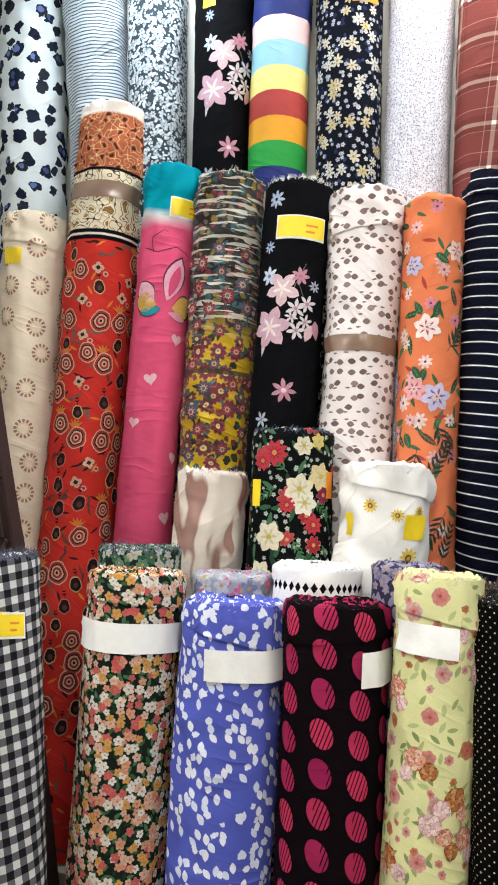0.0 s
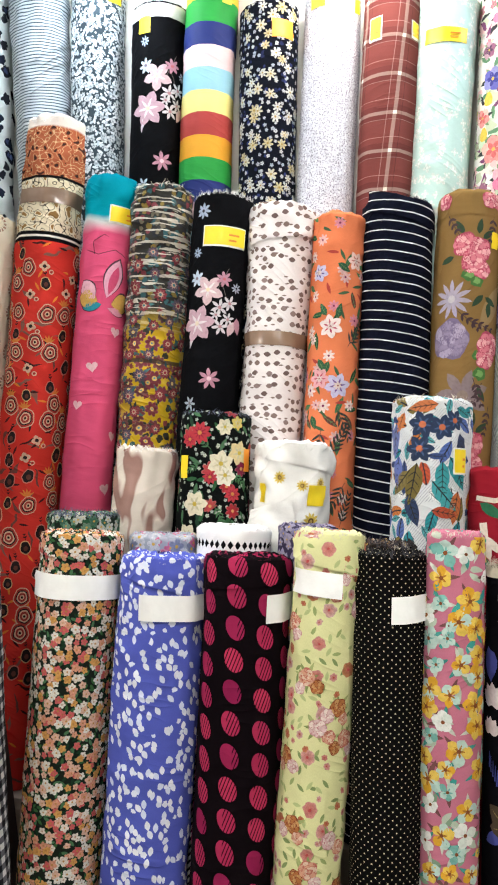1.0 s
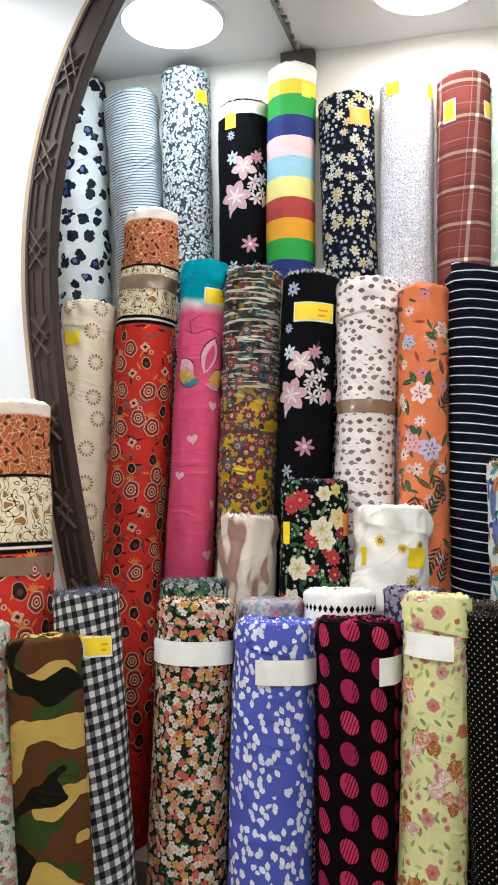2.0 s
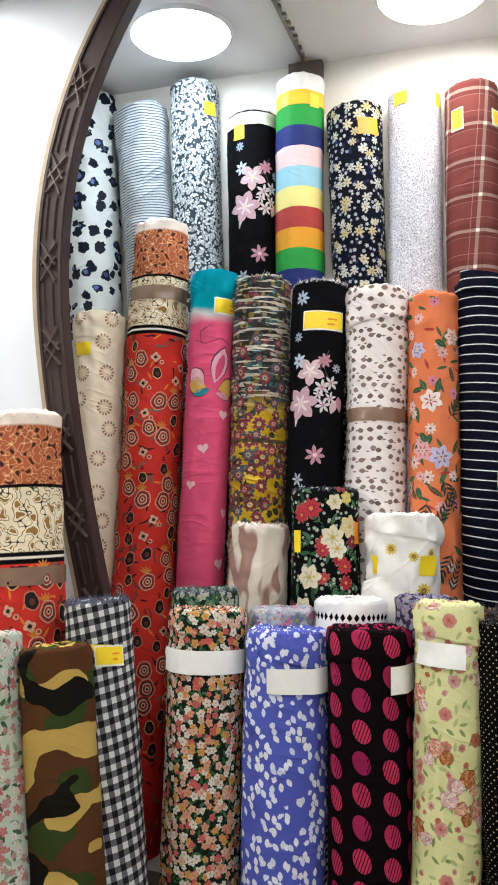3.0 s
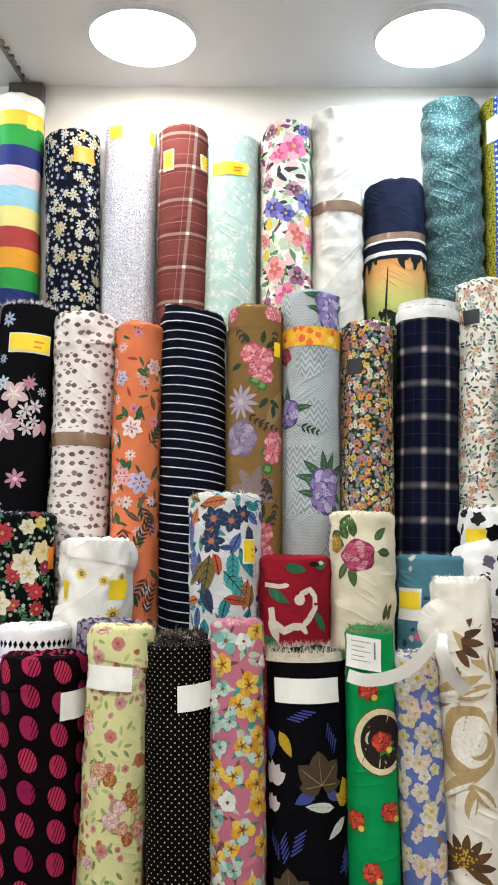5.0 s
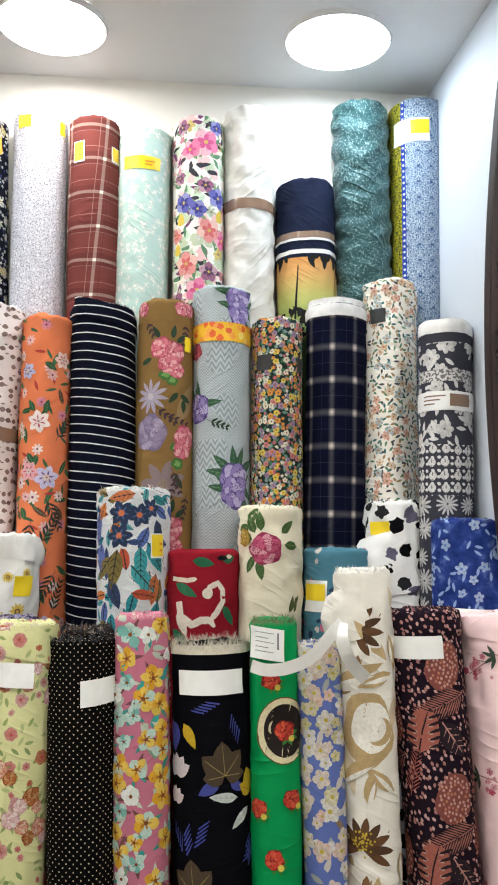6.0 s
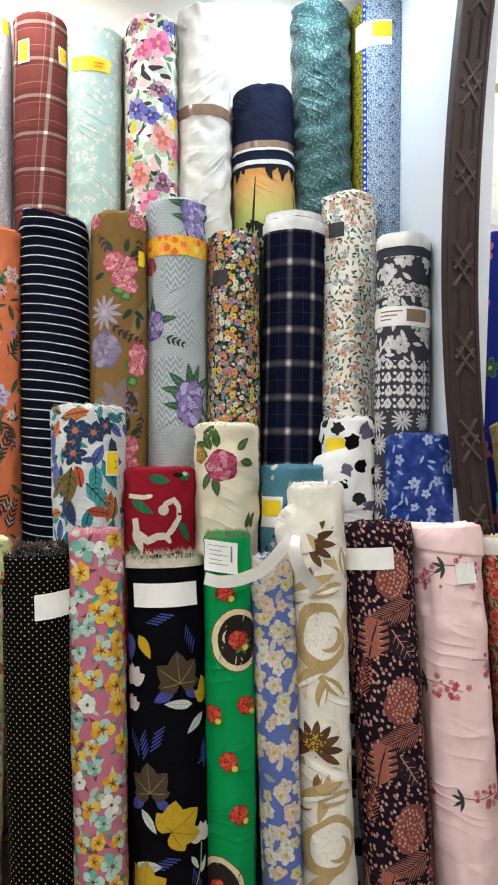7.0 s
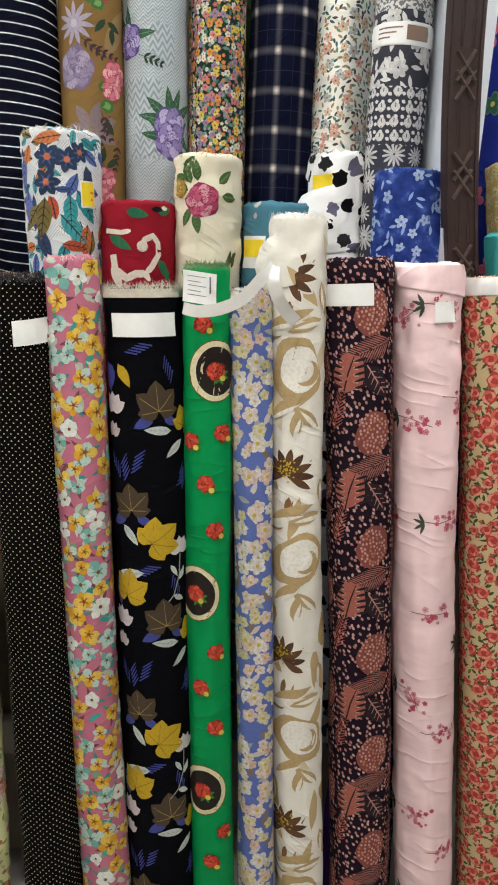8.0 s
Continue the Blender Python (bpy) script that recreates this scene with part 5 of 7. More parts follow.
def fabric_bold_floral():
    s = Shader("black_garden_floral_cloth")
    uv = s.uv()
    c = s.leaves((0.004, 0.005, 0.005), uv, 34.0, 0.017, 0.005, [(0.03, 0.10, 0.04), (0.06, 0.14, 0.07), (0.02, 0.05, 0.03)], 0.75)
    c = s.flowers(c, s.v("ADD", uv, (0.2, 0.5, 0)), 75.0, 0.0045, [(0.5, 0.55, 0.45), (0.4, 0.46, 0.4)], (0.1, 0.15, 0.08), 5, 0.35)
    c = s.flowers(c, s.v("ADD", uv, (0.15, 0.32, 0)), 17.0, 0.020, [(0.36, 0.025, 0.035), (0.45, 0.06, 0.06), (0.24, 0.02, 0.06)], (0.55, 0.25, 0.1), 8, 0.55, deep=0.35)
    return s.weave(c, fold=0.3)


def fabric_white_plain(name, tint=(0.76, 0.74, 0.70), fold=1.0):
    return Shader(name).weave(tint, fold=fold, fold_scale=6.0)


def fabric_tropical():
    s = Shader("white_tropical_sketch_cloth")
    uv = s.uv()
    w = s.warp(uv, 50.0, 0.004)
    u, d = s.xy(uv)
    hatch = s.m("MULTIPLY", s.bars(s.m("ADD", u, s.m("MULTIPLY", d, 0.8)), 0.006, 0.3), s.m("GREATER_THAN", s.noise(uv, 24.0, 0.0), 0.44))
    c = s.mix(s.m("MULTIPLY", hatch, 0.7), (0.64, 0.65, 0.65), (0.05, 0.07, 0.13))
    c = s.leaves(c, w, 21.0, 0.028, 0.012, [(0.03, 0.24, 0.27), (0.62, 0.2, 0.05), (0.2, 0.15, 0.04), (0.09, 0.14, 0.36), (0.5, 0.09, 0.04), (0.72, 0.73, 0.72)], 0.85, vein=(0.03, 0.03, 0.04))
    c = s.leaves(c, s.v("ADD", w, (0.3, 0.15, 0)), 26.0, 0.02, 0.007, [(0.05, 0.08, 0.2), (0.1, 0.35, 0.36), (0.75, 0.76, 0.75)], 0.6, vein=(0.03, 0.03, 0.05))
    return s.weave(c, fold=0.3)


def fabric_tiedye():
    s = Shader("blue_cloud_vine_cloth")
    uv = s.uv()
    c = s.ramp(s.noise(uv, 30.0, 4.0), [(0.3, (0.008, 0.018, 0.10)), (0.55, (0.025, 0.05, 0.22)), (0.7, (0.10, 0.16, 0.38))], "LINEAR")
    c = s.leaves(c, uv, 44.0, 0.011, 0.0035, [(0.26, 0.36, 0.58)], 0.5)
    c = s.flowers(c, s.v("ADD", uv, (0.1, 0.2, 0)), 25.0, 0.013, [(0.4, 0.5, 0.68), (0.34, 0.44, 0.64)], (0.1, 0.16, 0.4), 5, 0.6)
    return s.weave(c, fold=0.3)


def fabric_teal_print():
    s = Shader("muted_blue_motif_cloth")
    uv = s.uv()
    c = s.blots((0.07, 0.19, 0.25), uv, 36.0, 0.008, [(0.5, 0.12, 0.2), (0.5, 0.45, 0.4), (0.03, 0.05, 0.09), (0.36, 0.06, 0.06)], 0.5)
    return s.weave(c, fold=0.5)


r = stand(((-0.062, -0.349, 1.645), 0.066, 0.013), MID, "white fabric roll with rose-brown leaves, loosely wound", fabric_white_brown(), seed=41, wrinkle=0.009, rag=0.014)
r.fray(M_FRAY_WHITE, 120, 0.014)
r = stand(((0.091, -0.324, 1.73), 0.081, -0.015), MID, "black fabric roll with cream and red garden flowers", fabric_bold_floral(), seed=42, rag=0.008)
p = Print(r)
CREAM = (0.66, 0.60, 0.44)
for x, y, k, c1 in ((0.012, 0.11, 0.03, CREAM), (0.022, 0.135, 0.026, (0.68, 0.64, 0.52)), (0.055, 0.085, 0.028, (0.62, 0.5, 0.26)), (-0.042, 0.2, 0.03, CREAM), (0.018, 0.03, 0.02, CREAM), (0.048, 0.02, 0.017, (0.6, 0.48, 0.12)), (-0.06, 0.27, 0.028, CREAM), (0.03, 0.3, 0.03, CREAM), (0.06, 0.26, 0.02, (0.6, 0.48, 0.12))):
    p.flower(x, y, k, 6, c1, (0.5, 0.36, 0.05), 1, x * 3000, 0.7, (0.5, 0.46, 0.3), 0.17)
for x, y, k in ((-0.035, 0.045, 0.026), (0.04, 0.175, 0.02), (-0.01, 0.14, 0.017), (-0.06, 0.06, 0.02)):
    p.flower(x, y, k, 9, (0.42, 0.03, 0.045), (0.5, 0.2, 0.05), 1.4, x * 2000, 0.45, (0.22, 0.01, 0.03), 0.2)
for x, y, a in ((0.0, 0.2, 60), (0.02, 0.22, 100), (-0.01, 0.08, -140), (0.04, 0.13, 40), (-0.03, 0.11, 150)):
    p.sprig(x, y, a, 0.045, (0.05, 0.14, 0.06), 5, 0.014, 0.004, 0.5)
p.done()
sticker(r, -0.074, 0.12, 0.02, 0.05, edge=False, lines=0)
sticker(r, 0.082, 0.1, 0.024, 0.05, M_ORANGE, edge=False, lines=0)
r.fray(M_FRAY_BLUE, 140, 0.010)
r = stand(((0.275, -0.331, 1.674), 0.08, -0.004), MID, "white fabric roll with yellow sunflowers and loose flap", fabric_white_plain("soft_white_cloth"), seed=43, wrinkle=0.011, rag=0.012)
p = Print(r)
for x, y, k in ((-0.03, 0.075, 0.014), (0.02, 0.09, 0.013), (0.06, 0.082, 0.012), (-0.005, 0.18, 0.024), (0.045, 0.165, 0.02), (-0.06, 0.19, 0.016), (0.07, 0.2, 0.017), (-0.03, 0.26, 0.02), (0.03, 0.27, 0.02)):
    p.flower(x, y, k, 11, (0.70, 0.50, 0.10), (0.16, 0.08, 0.02), 1, x * 2000, 0.32, None, 0.36)
    p.disc(x, y, k * 0.2, (0.6, 0.4, 0.12), 3.4, 8)
p.done()
sticker(r, 0.055, 0.11, 0.042, 0.044, edge=False, lines=0)
sticker(r, -0.072, 0.11, 0.02, 0.04, edge=False, lines=0)
r.fray(M_FRAY_WHITE, 260, 0.016, 0.012)


def draped_flap(roll, u0, u1, d0, d1, out, mat, label, seed=3):
    """A loose corner of cloth that bulges off the roll."""
    nu, nd = 14, 14
    verts, uvs, faces = [], [], []
    for side in (0, 1):
        for j in range(nd + 1):
            for i in range(nu + 1):
                a, b = i / nu, j / nd
                u, d = u0 + (u1 - u0) * a * (0.75 + 0.25 * b), d0 + (d1 - d0) * b + 0.03 * (1 - a)
                lift = 0.003 + out * (1 - a) ** 1.2 * math.sin(math.pi * min(1, b * 0.9 + 0.1)) + 0.004 * noise.noise(Vector((a * 5, b * 6, seed)))
                verts.append(roll.at(u, d, lift - 0.0012 * side))
                uvs.append((u, d))
    w, half = nu + 1, (nu + 1) * (nd + 1)
    for j in range(nd):
        for i in range(nu):
            q = j * w + i
            faces.append((q, q + w, q + w + 1, q + 1))
            faces.append((half + q, half + q + 1, half + q + w + 1, half + q + w))
    return mesh_object("loose_flap", verts, faces, mat, roll.root, label, uvs=uvs, smooth=True)


r.wrap(0.045, 0.25)
draped_flap(r, -0.1, 0.03, 0.12, 0.26, 0.018, r.mat, "loose white end of cloth")
r = stand(((0.567, -0.315, 1.78), 0.083, -0.022), MID, "white fabric roll with sketched teal and orange leaves", fabric_tropical(), seed=44, rag=0.006)
p = Print(r)
for x, y, k in ((-0.02, 0.055, 0.03), (0.018, 0.06, 0.028), (-0.025, 0.105, 0.03), (0.045, 0.045, 0.024)):
    p.flower(x, y, k, 6, (0.02, 0.035, 0.08), (0.5, 0.14, 0.06), 1.5, x * 2500, 0.6, (0.06, 0.1, 0.2), 0.24)
for x, y, a, k, c1 in ((-0.03, 0.135, 100, 0.09, (0.16, 0.12, 0.03)), (-0.045, 0.15, 130, 0.07, (0.2, 0.15, 0.05)), (0.035, 0.12, 60, 0.08, (0.03, 0.25, 0.27)), (0.02, 0.13, 90, 0.07, (0.04, 0.28, 0.3)), (0.055, 0.19, 100, 0.07, (0.5, 0.14, 0.04)), (0.0, 0.23, 10, 0.055, (0.42, 0.07, 0.03)), (-0.06, 0.03, 120, 0.05, (0.62, 0.2, 0.06)), (0.05, 0.018, 20, 0.05, (0.03, 0.25, 0.27)), (-0.075, 0.12, 95, 0.07, (0.12, 0.16, 0.42)), (0.06, 0.07, 80, 0.07, (0.03, 0.04, 0.09)), (-0.05, 0.2, 70, 0.07, (0.03, 0.05, 0.12)), (0.0, 0.17, 50, 0.08, (0.05, 0.3, 0.32)), (-0.09, 0.05, 90, 0.08, (0.14, 0.18, 0.4)), (0.01, 0.012, 170, 0.06, (0.55, 0.17, 0.06))):
    p.leaf(x, y, a, k, k * 0.42, c1, (0.02, 0.02, 0.02), 0.8)
p.done()
sticker(r, 0.062, 0.128, 0.04, 0.055)
r.fray(M_FRAY_CREAM, 150, 0.012)
s = Shader("deep_red_cloth")
r = stand(((0.734, -0.335, 1.643), 0.08, -0.009), MID, "deep red fabric roll with cream and green swirls", s.weave((0.26, 0.012, 0.022), fold=0.4), seed=45, wrinkle=0.003)
p = Print(r)
cr, gr = (0.7, 0.6, 0.5), (0.02, 0.13, 0.06)
p.line([(0.012, 0.095), (0.02, 0.078), (0.038, 0.07), (0.05, 0.085), (0.05, 0.11), (0.035, 0.135), (0.02, 0.15)], 0.013, cr, 1)
p.disc(0.014, 0.092, 0.012, cr, 1.2)
p.line([(-0.05, 0.11), (-0.045, 0.14), (-0.02, 0.16), (0.0, 0.15), (0.02, 0.15), (0.03, 0.165)], 0.016, cr, 1)
p.petal(-0.052, 0.13, 70, 0.06, 0.022, cr, 1)
p.line([(-0.07, 0.06), (-0.03, 0.064), (-0.01, 0.06)], 0.01, cr, 1)
for x, y, a, k in ((-0.06, 0.07, 30, 0.06), (-0.02, 0.02, 10, 0.05), (0.05, 0.12, 50, 0.06), (0.05, 0.02, -10, 0.04), (-0.07, 0.17, 40, 0.06)):
    p.petal(x, y, a, k, 0.022, gr, 0.6)
p.petal(0.035, 0.015, 0, 0.03, 0.012, BLACK, 1)
p.petal(0.06, 0.012, 0, 0.02, 0.01, cr, 1.2)
p.done()
r = stand(((0.887, -0.329, 1.744), 0.073, 0.003), MID, "cream fabric roll with a large pink rose", Shader("cream_cloth").weave((0.72, 0.66, 0.50), fold=0.5), seed=46, wrinkle=0.008)
p = Print(r)
REDS = ((0.26, 0.02, 0.07), (0.46, 0.08, 0.15), (0.6, 0.28, 0.32))
for x, y, a in ((-0.035, 0.075, -150), (-0.03, 0.06, -110), (-0.015, 0.055, -95), (0.03, 0.06, -40), (0.035, 0.085, 5), (-0.03, 0.11, 120), (-0.02, 0.12, 80), (-0.045, 0.04, -60), (-0.04, 0.045, 170)):
    p.leaf(x, y, a, 0.045, 0.02, (0.05, 0.11, 0.03), (0.2, 0.24, 0.1), 0.8)
p.rose(-0.005, 0.095, 0.036, REDS, 1.5, 0.4)
p.rose(-0.06, 0.07, 0.02, ((0.3, 0.16, 0.02), (0.45, 0.3, 0.06), (0.55, 0.4, 0.12)), 1.5)
for x in (0.05, 0.064):
    p.leaf(x, 0.235, -70, 0.04, 0.014, (0.08, 0.1, 0.03), None, 0.8)
p.rose(-0.02, 0.34, 0.034, REDS, 1.5, 0.4)
p.done()
r.fray(M_FRAY_GREEN, 60, 0.008)
r = stand(((1.051, -0.332, 1.648), 0.082, 0.016), MID, "muted blue printed fabric roll with yellow label", fabric_teal_print(), seed=47, wrinkle=0.003)
lab = r.strip("label", -0.085, -0.02, 0.07, 0.14, M_PAPER, 0.002, "white and yellow price sticker")
r.strip("yellow_field", -0.083, -0.024, 0.078, 0.115, M_YELLOW, 0.0034, "yellow field", 0, lab)
s = Shader("white_black_animal_cloth")
uv = s.uv()
cow = s.weave(s.blots((0.76, 0.75, 0.73), uv, 21.0, 0.0165, [BLACK, (0.02, 0.02, 0.022), BLACK, (0.12, 0.11, 0.16)], 0.92, ragged=0.5), fold=0.7, fold_scale=6.0)
r = stand(((1.188, -0.327, 1.758), 0.074, 0.001), MID, "white fabric roll with black animal blotches and flap", cow, seed=48, wrinkle=0.009, rag=0.012)
sticker(r, -0.035, 0.06, 0.05, 0.03, edge=False, lines=0)
draped_flap(r, -0.1, 0.06, 0.06, 0.2, 0.035, cow, "loose spotted end of cloth", 5)
r.fray(M_FRAY_WHITE, 80, 0.012)
r = stand(((1.303, -0.473, 1.73), 0.071, 0.005), MID, "cloudy blue fabric roll with pale vine flowers", fabric_tiedye(), seed=49, rag=0.005, base=0.0)
r.fray(M_FRAY_BLUE, 80, 0.01)
draped_flap(r, 0.115, 0.04, 0.06, 0.22, 0.03, r.mat, "loose blue end of cloth", 8)
s = Shader("gold_brocade_cloth")
stand(((1.613, -0.327, 1.759), 0.074, -0.104), MID, "gold patterned fabric roll in the next bay", s.weave(s.flowers((0.4, 0.28, 0.1), s.uv(), 40.0, 0.011, [(0.6, 0.48, 0.25)], (0.2, 0.12, 0.04), 6)), seed=50, base=0.0)
stand(((1.544, -0.511, 1.616), 0.065, -0.094), LOW, "turquoise fabric roll in the next bay", Shader("turquoise_cloth").weave((0.06, 0.38, 0.38)), seed=51)


# low middle row
def ditsy(name, base, colours, leaf, scale=45.0, size=0.0105, centre=(0.4, 0.25, 0.05), petals=5, fold=0.35, leafs=0.8):
    s = Shader(name)
    uv = s.uv()
    c = s.leaves(base, s.v("ADD", uv, (0.07, 0.03, 0)), scale * 1.3, 0.5 / scale, 0.2 / scale, leaf, leafs)
    c = s.flowers(c, s.v("ADD", uv, (0.2, 0.5, 0)), scale * 1.2, size * 0.8, colours[::-1], centre, petals, 0.7)
    c = s.flowers(c, uv, scale, size, colours, centre, petals, 0.85)
    return s.weave(c, fold=fold)


r = stand(((-0.14, -0.515, 1.518), 0.075, -0.041), LOW, "dark green floral fabric roll with frayed top", ditsy("dark_green_floral_cloth", (0.012, 0.02, 0.014), [(0.1, 0.2, 0.14), (0.4, 0.42, 0.38), (0.04, 0.12, 0.08)], [(0.02, 0.08, 0.04)]), seed=52, rag=0.01)
r.fray(M_FRAY_BLUE, 220, 0.016)
r = stand(((0.038, -0.525, 1.488), 0.069, -0.027), LOW, "grey fabric roll with pink print, layered top", ditsy("grey_pink_floral_cloth", (0.24, 0.26, 0.3), [(0.5, 0.12, 0.22), (0.45, 0.46, 0.5), (0.18, 0.2, 0.3)], [(0.3, 0.3, 0.34)], 30.0, 0.016), seed=53, wrinkle=0.004)
s = Shader("white_black_diamond_cloth")
uv = s.uv()
u, d = s.xy(uv)
fu = s.m("ABSOLUTE", s.m("SUBTRACT", s.m("FRACT", s.m("DIVIDE", s.m("ADD", u, 2.0), 0.0135)), 0.5))
fd = s.m("ABSOLUTE", s.m("DIVIDE", s.m("SUBTRACT", d, 0.032), 0.02))
dia = s.m("LESS_THAN", s.m("ADD", fu, fd), 0.42)
sl = s.m("MULTIPLY", s.bars(s.m("ADD", u, d), 0.014, 0.5), s.m("GREATER_THAN", d, 0.06))
r = stand(((0.186, -0.515, 1.514), 0.075, -0.014), LOW, "white fabric roll with rows of black diamonds", s.weave(s.mix(s.m("MAXIMUM", dia, sl), (0.76, 0.75, 0.73), BLACK), fold=0.5), seed=54, wrinkle=0.004, rag=0.008)
r.fray(M_FRAY_WHITE, 90, 0.01)
r = stand(((0.337, -0.532, 1.53), 0.057, -0.003), LOW, "dusky purple fabric roll with pale sprigs", ditsy("dusky_purple_sprig_cloth", (0.035, 0.028, 0.06), [(0.3, 0.27, 0.36), (0.2, 0.18, 0.3)], [(0.25, 0.22, 0.32)], 40.0, 0.011), seed=55)
r = stand(((0.493, -0.538, 1.509), 0.053, -0.032), LOW, "dark brown printed fabric roll, ragged top", ditsy("dark_brown_cloth", (0.014, 0.01, 0.009), [(0.08, 0.05, 0.04), (0.3, 0.26, 0.22)], [(0.03, 0.02, 0.018)], 36.0), seed=56, rag=0.016)
r.fray(M_FRAY_DARK, 120, 0.018)
r = stand(((1.292, -0.52, 1.544), 0.066, 0.036), LOW, "plain violet fabric roll with white edge", Shader("violet_cloth").weave((0.05, 0.016, 0.13), fold=0.5), seed=57)
r.band(-0.004, 0.01, M_PAPER, "white selvedge", "selvedge", 0.002)


# front row
def fabric_camo():
    s = Shader("woodland_camouflage_cloth")
    uv = s.v("MULTIPLY", s.uv(), (1.0, 1.35, 1.0))
    w = s.warp(uv, 24.0, 0.02)
    c = s.mix(s.m("GREATER_THAN", s.noise(w, 9.0, 0.0), 0.52), (0.075, 0.03, 0.012), (0.03, 0.045, 0.012))
    c = s.mix(s.m("GREATER_THAN", s.noise(s.v("ADD", w, (3.1, 1.3, 0)), 9.5, 0.0), 0.55), c, (0.42, 0.28, 0.075))
    c = s.mix(s.m("GREATER_THAN", s.noise(s.v("ADD", w, (7.7, 4.1, 0)), 12.0, 0.0), 0.61), c, (0.008, 0.007, 0.005))
    return s.weave(c, fold=0.35)


def fabric_gingham():
    s = Shader("black_white_gingham_cloth")
    u, d = s.xy(s.warp(s.uv(), 4.0, 0.008))
    d = s.m("MULTIPLY_ADD", u, 0.16, d)
    u = s.m("MULTIPLY_ADD", d, -0.1, u)
    a, b = s.bars(u, 0.0215, 0.54), s.bars(d, 0.024, 0.54)
    c = s.ramp(s.m("MULTIPLY", s.m("ADD", a, b), 0.5), [(0.0, (0.58, 0.57, 0.56)), (0.25, (0.11, 0.11, 0.12)), (0.75, (0.012, 0.012, 0.014))])
    return s.weave(c, grain=0.2, fold=0.35)


def fabric_dense_floral():
    s = Shader("peach_and_white_ditsy_cloth")
    uv = s.uv()
    c = s.leaves((0.010, 0.014, 0.010), uv, 84.0, 0.008, 0.0032, [(0.03, 0.09, 0.03), (0.05, 0.13, 0.06), (0.01, 0.03, 0.015)], 0.85)
    pal = [(0.62, 0.28, 0.18), (0.68, 0.62, 0.55), (0.6, 0.3, 0.08), (0.65, 0.4, 0.3), (0.55, 0.1, 0.1), (0.66, 0.64, 0.58)]
    c = s.flowers(c, s.v("ADD", uv, (0.2, 0.5, 0)), 66.0, 0.0072, pal[::-1], (0.25, 0.12, 0.04), 5, 0.75, deep=0.35)
    c = s.flowers(c, uv, 58.0, 0.0088, pal, (0.35, 0.18, 0.05), 5, 0.8, deep=0.35)
    return s.weave(c, fold=0.3)


def fabric_blue():
    s = Shader("cornflower_blue_dab_cloth")
    uv = s.uv()
    c = s.leaves((0.075, 0.095, 0.40), uv, 52.0, 0.0088, 0.0052, [(0.66, 0.68, 0.76), (0.58, 0.62, 0.74), (0.7, 0.71, 0.76)], 0.65, turn=0.16, tilt=0.75)
    c = s.blots(c, s.v("ADD", uv, (0.3, 0.2, 0)), 56.0, 0.0058, [(0.66, 0.68, 0.76), (0.6, 0.64, 0.74)], 0.3, ragged=0.4)
    return s.weave(c, fold=0.6)


def fabric_maroon_dot():
    s = Shader("black_magenta_disc_cloth")
    u, d = s.xy(s.warp(s.uv(), 6.0, 0.006))
    P, Q = 0.056, 0.0555
    us = s.m("ADD", u, 1.0)
    col = s.m("FLOOR", s.m("DIVIDE", us, P))
    lx = s.m("MULTIPLY", s.m("SUBTRACT", s.m("FRACT", s.m("DIVIDE", us, P)), 0.5), P)
    ds = s.m("ADD", d, s.m("MULTIPLY_ADD", s.m("FRACT", s.m("MULTIPLY", col, 0.5)), 0.03, 2.0))
    row = s.m("FLOOR", s.m("DIVIDE", ds, Q))
    ly = s.m("MULTIPLY", s.m("SUBTRACT", s.m("FRACT", s.m("DIVIDE", ds, Q)), 0.5), Q)
    sx = s.m("MULTIPLY_ADD", ly, -0.22, lx)
    rr = s.m("SQRT", s.m("ADD", s.m("MULTIPLY", s.m("MULTIPLY", sx, sx), 1.7), s.m("MULTIPLY", ly, ly)))
    n = s.node("ShaderNodeTexWhiteNoise", noise_dimensions="2D")
    s.put(n.inputs["Vector"], s.vec(col, row))
    rnd = n.outputs["Value"]
    lines = s.m("MULTIPLY", s.bars(s.m("ADD", lx, s.m("MULTIPLY", ly, 0.35)), 0.0062, 0.42), s.m("GREATER_THAN", s.m("ADD", lx, s.m("MULTIPLY", rnd, 0.03)), 0.010))
    tone = s.mix(rnd, (0.22, 0.012, 0.06), (0.46, 0.035, 0.09))
    inside = s.m("MULTIPLY", s.below(rr, 0.0215), s.m("SUBTRACT", 1.0, lines))
    return s.weave(s.mix(inside, (0.004, 0.002, 0.003), tone), fold=0.35)


def fabric_dots():
    s = Shader("black_pin_dot_cloth")
    u, d = s.xy(s.warp(s.uv(), 4.0, 0.004))
    P = 0.0096
    a, b = s.m("ADD", u, d), s.m("SUBTRACT", u, d)
    la = s.m("SUBTRACT", s.m("FRACT", s.m("DIVIDE", s.m("ADD", a, 5.0), P * 1.414)), 0.5)
    lb = s.m("SUBTRACT", s.m("FRACT", s.m("DIVIDE", s.m("ADD", b, 5.0), P * 1.414)), 0.5)
    rr = s.m("SQRT", s.m("ADD", s.m("MULTIPLY", la, la), s.m("MULTIPLY", lb, lb)))
    return s.weave(s.mix(s.below(rr, 0.145, 0.05), (0.002, 0.0018, 0.0018), (0.62, 0.52, 0.36)), fold=0.35)


def fabric_lotus_ground():
    s = Shader("cream_and_tan_swirl_cloth")
    uv = s.warp(s.uv(), 12.0, 0.02)
    c = s.leaves((0.74, 0.70, 0.62), uv, 9.0, 0.05, 0.012, [(0.48, 0.35, 0.18), (0.62, 0.52, 0.36)], 0.8)
    return s.weave(c, fold=0.5)


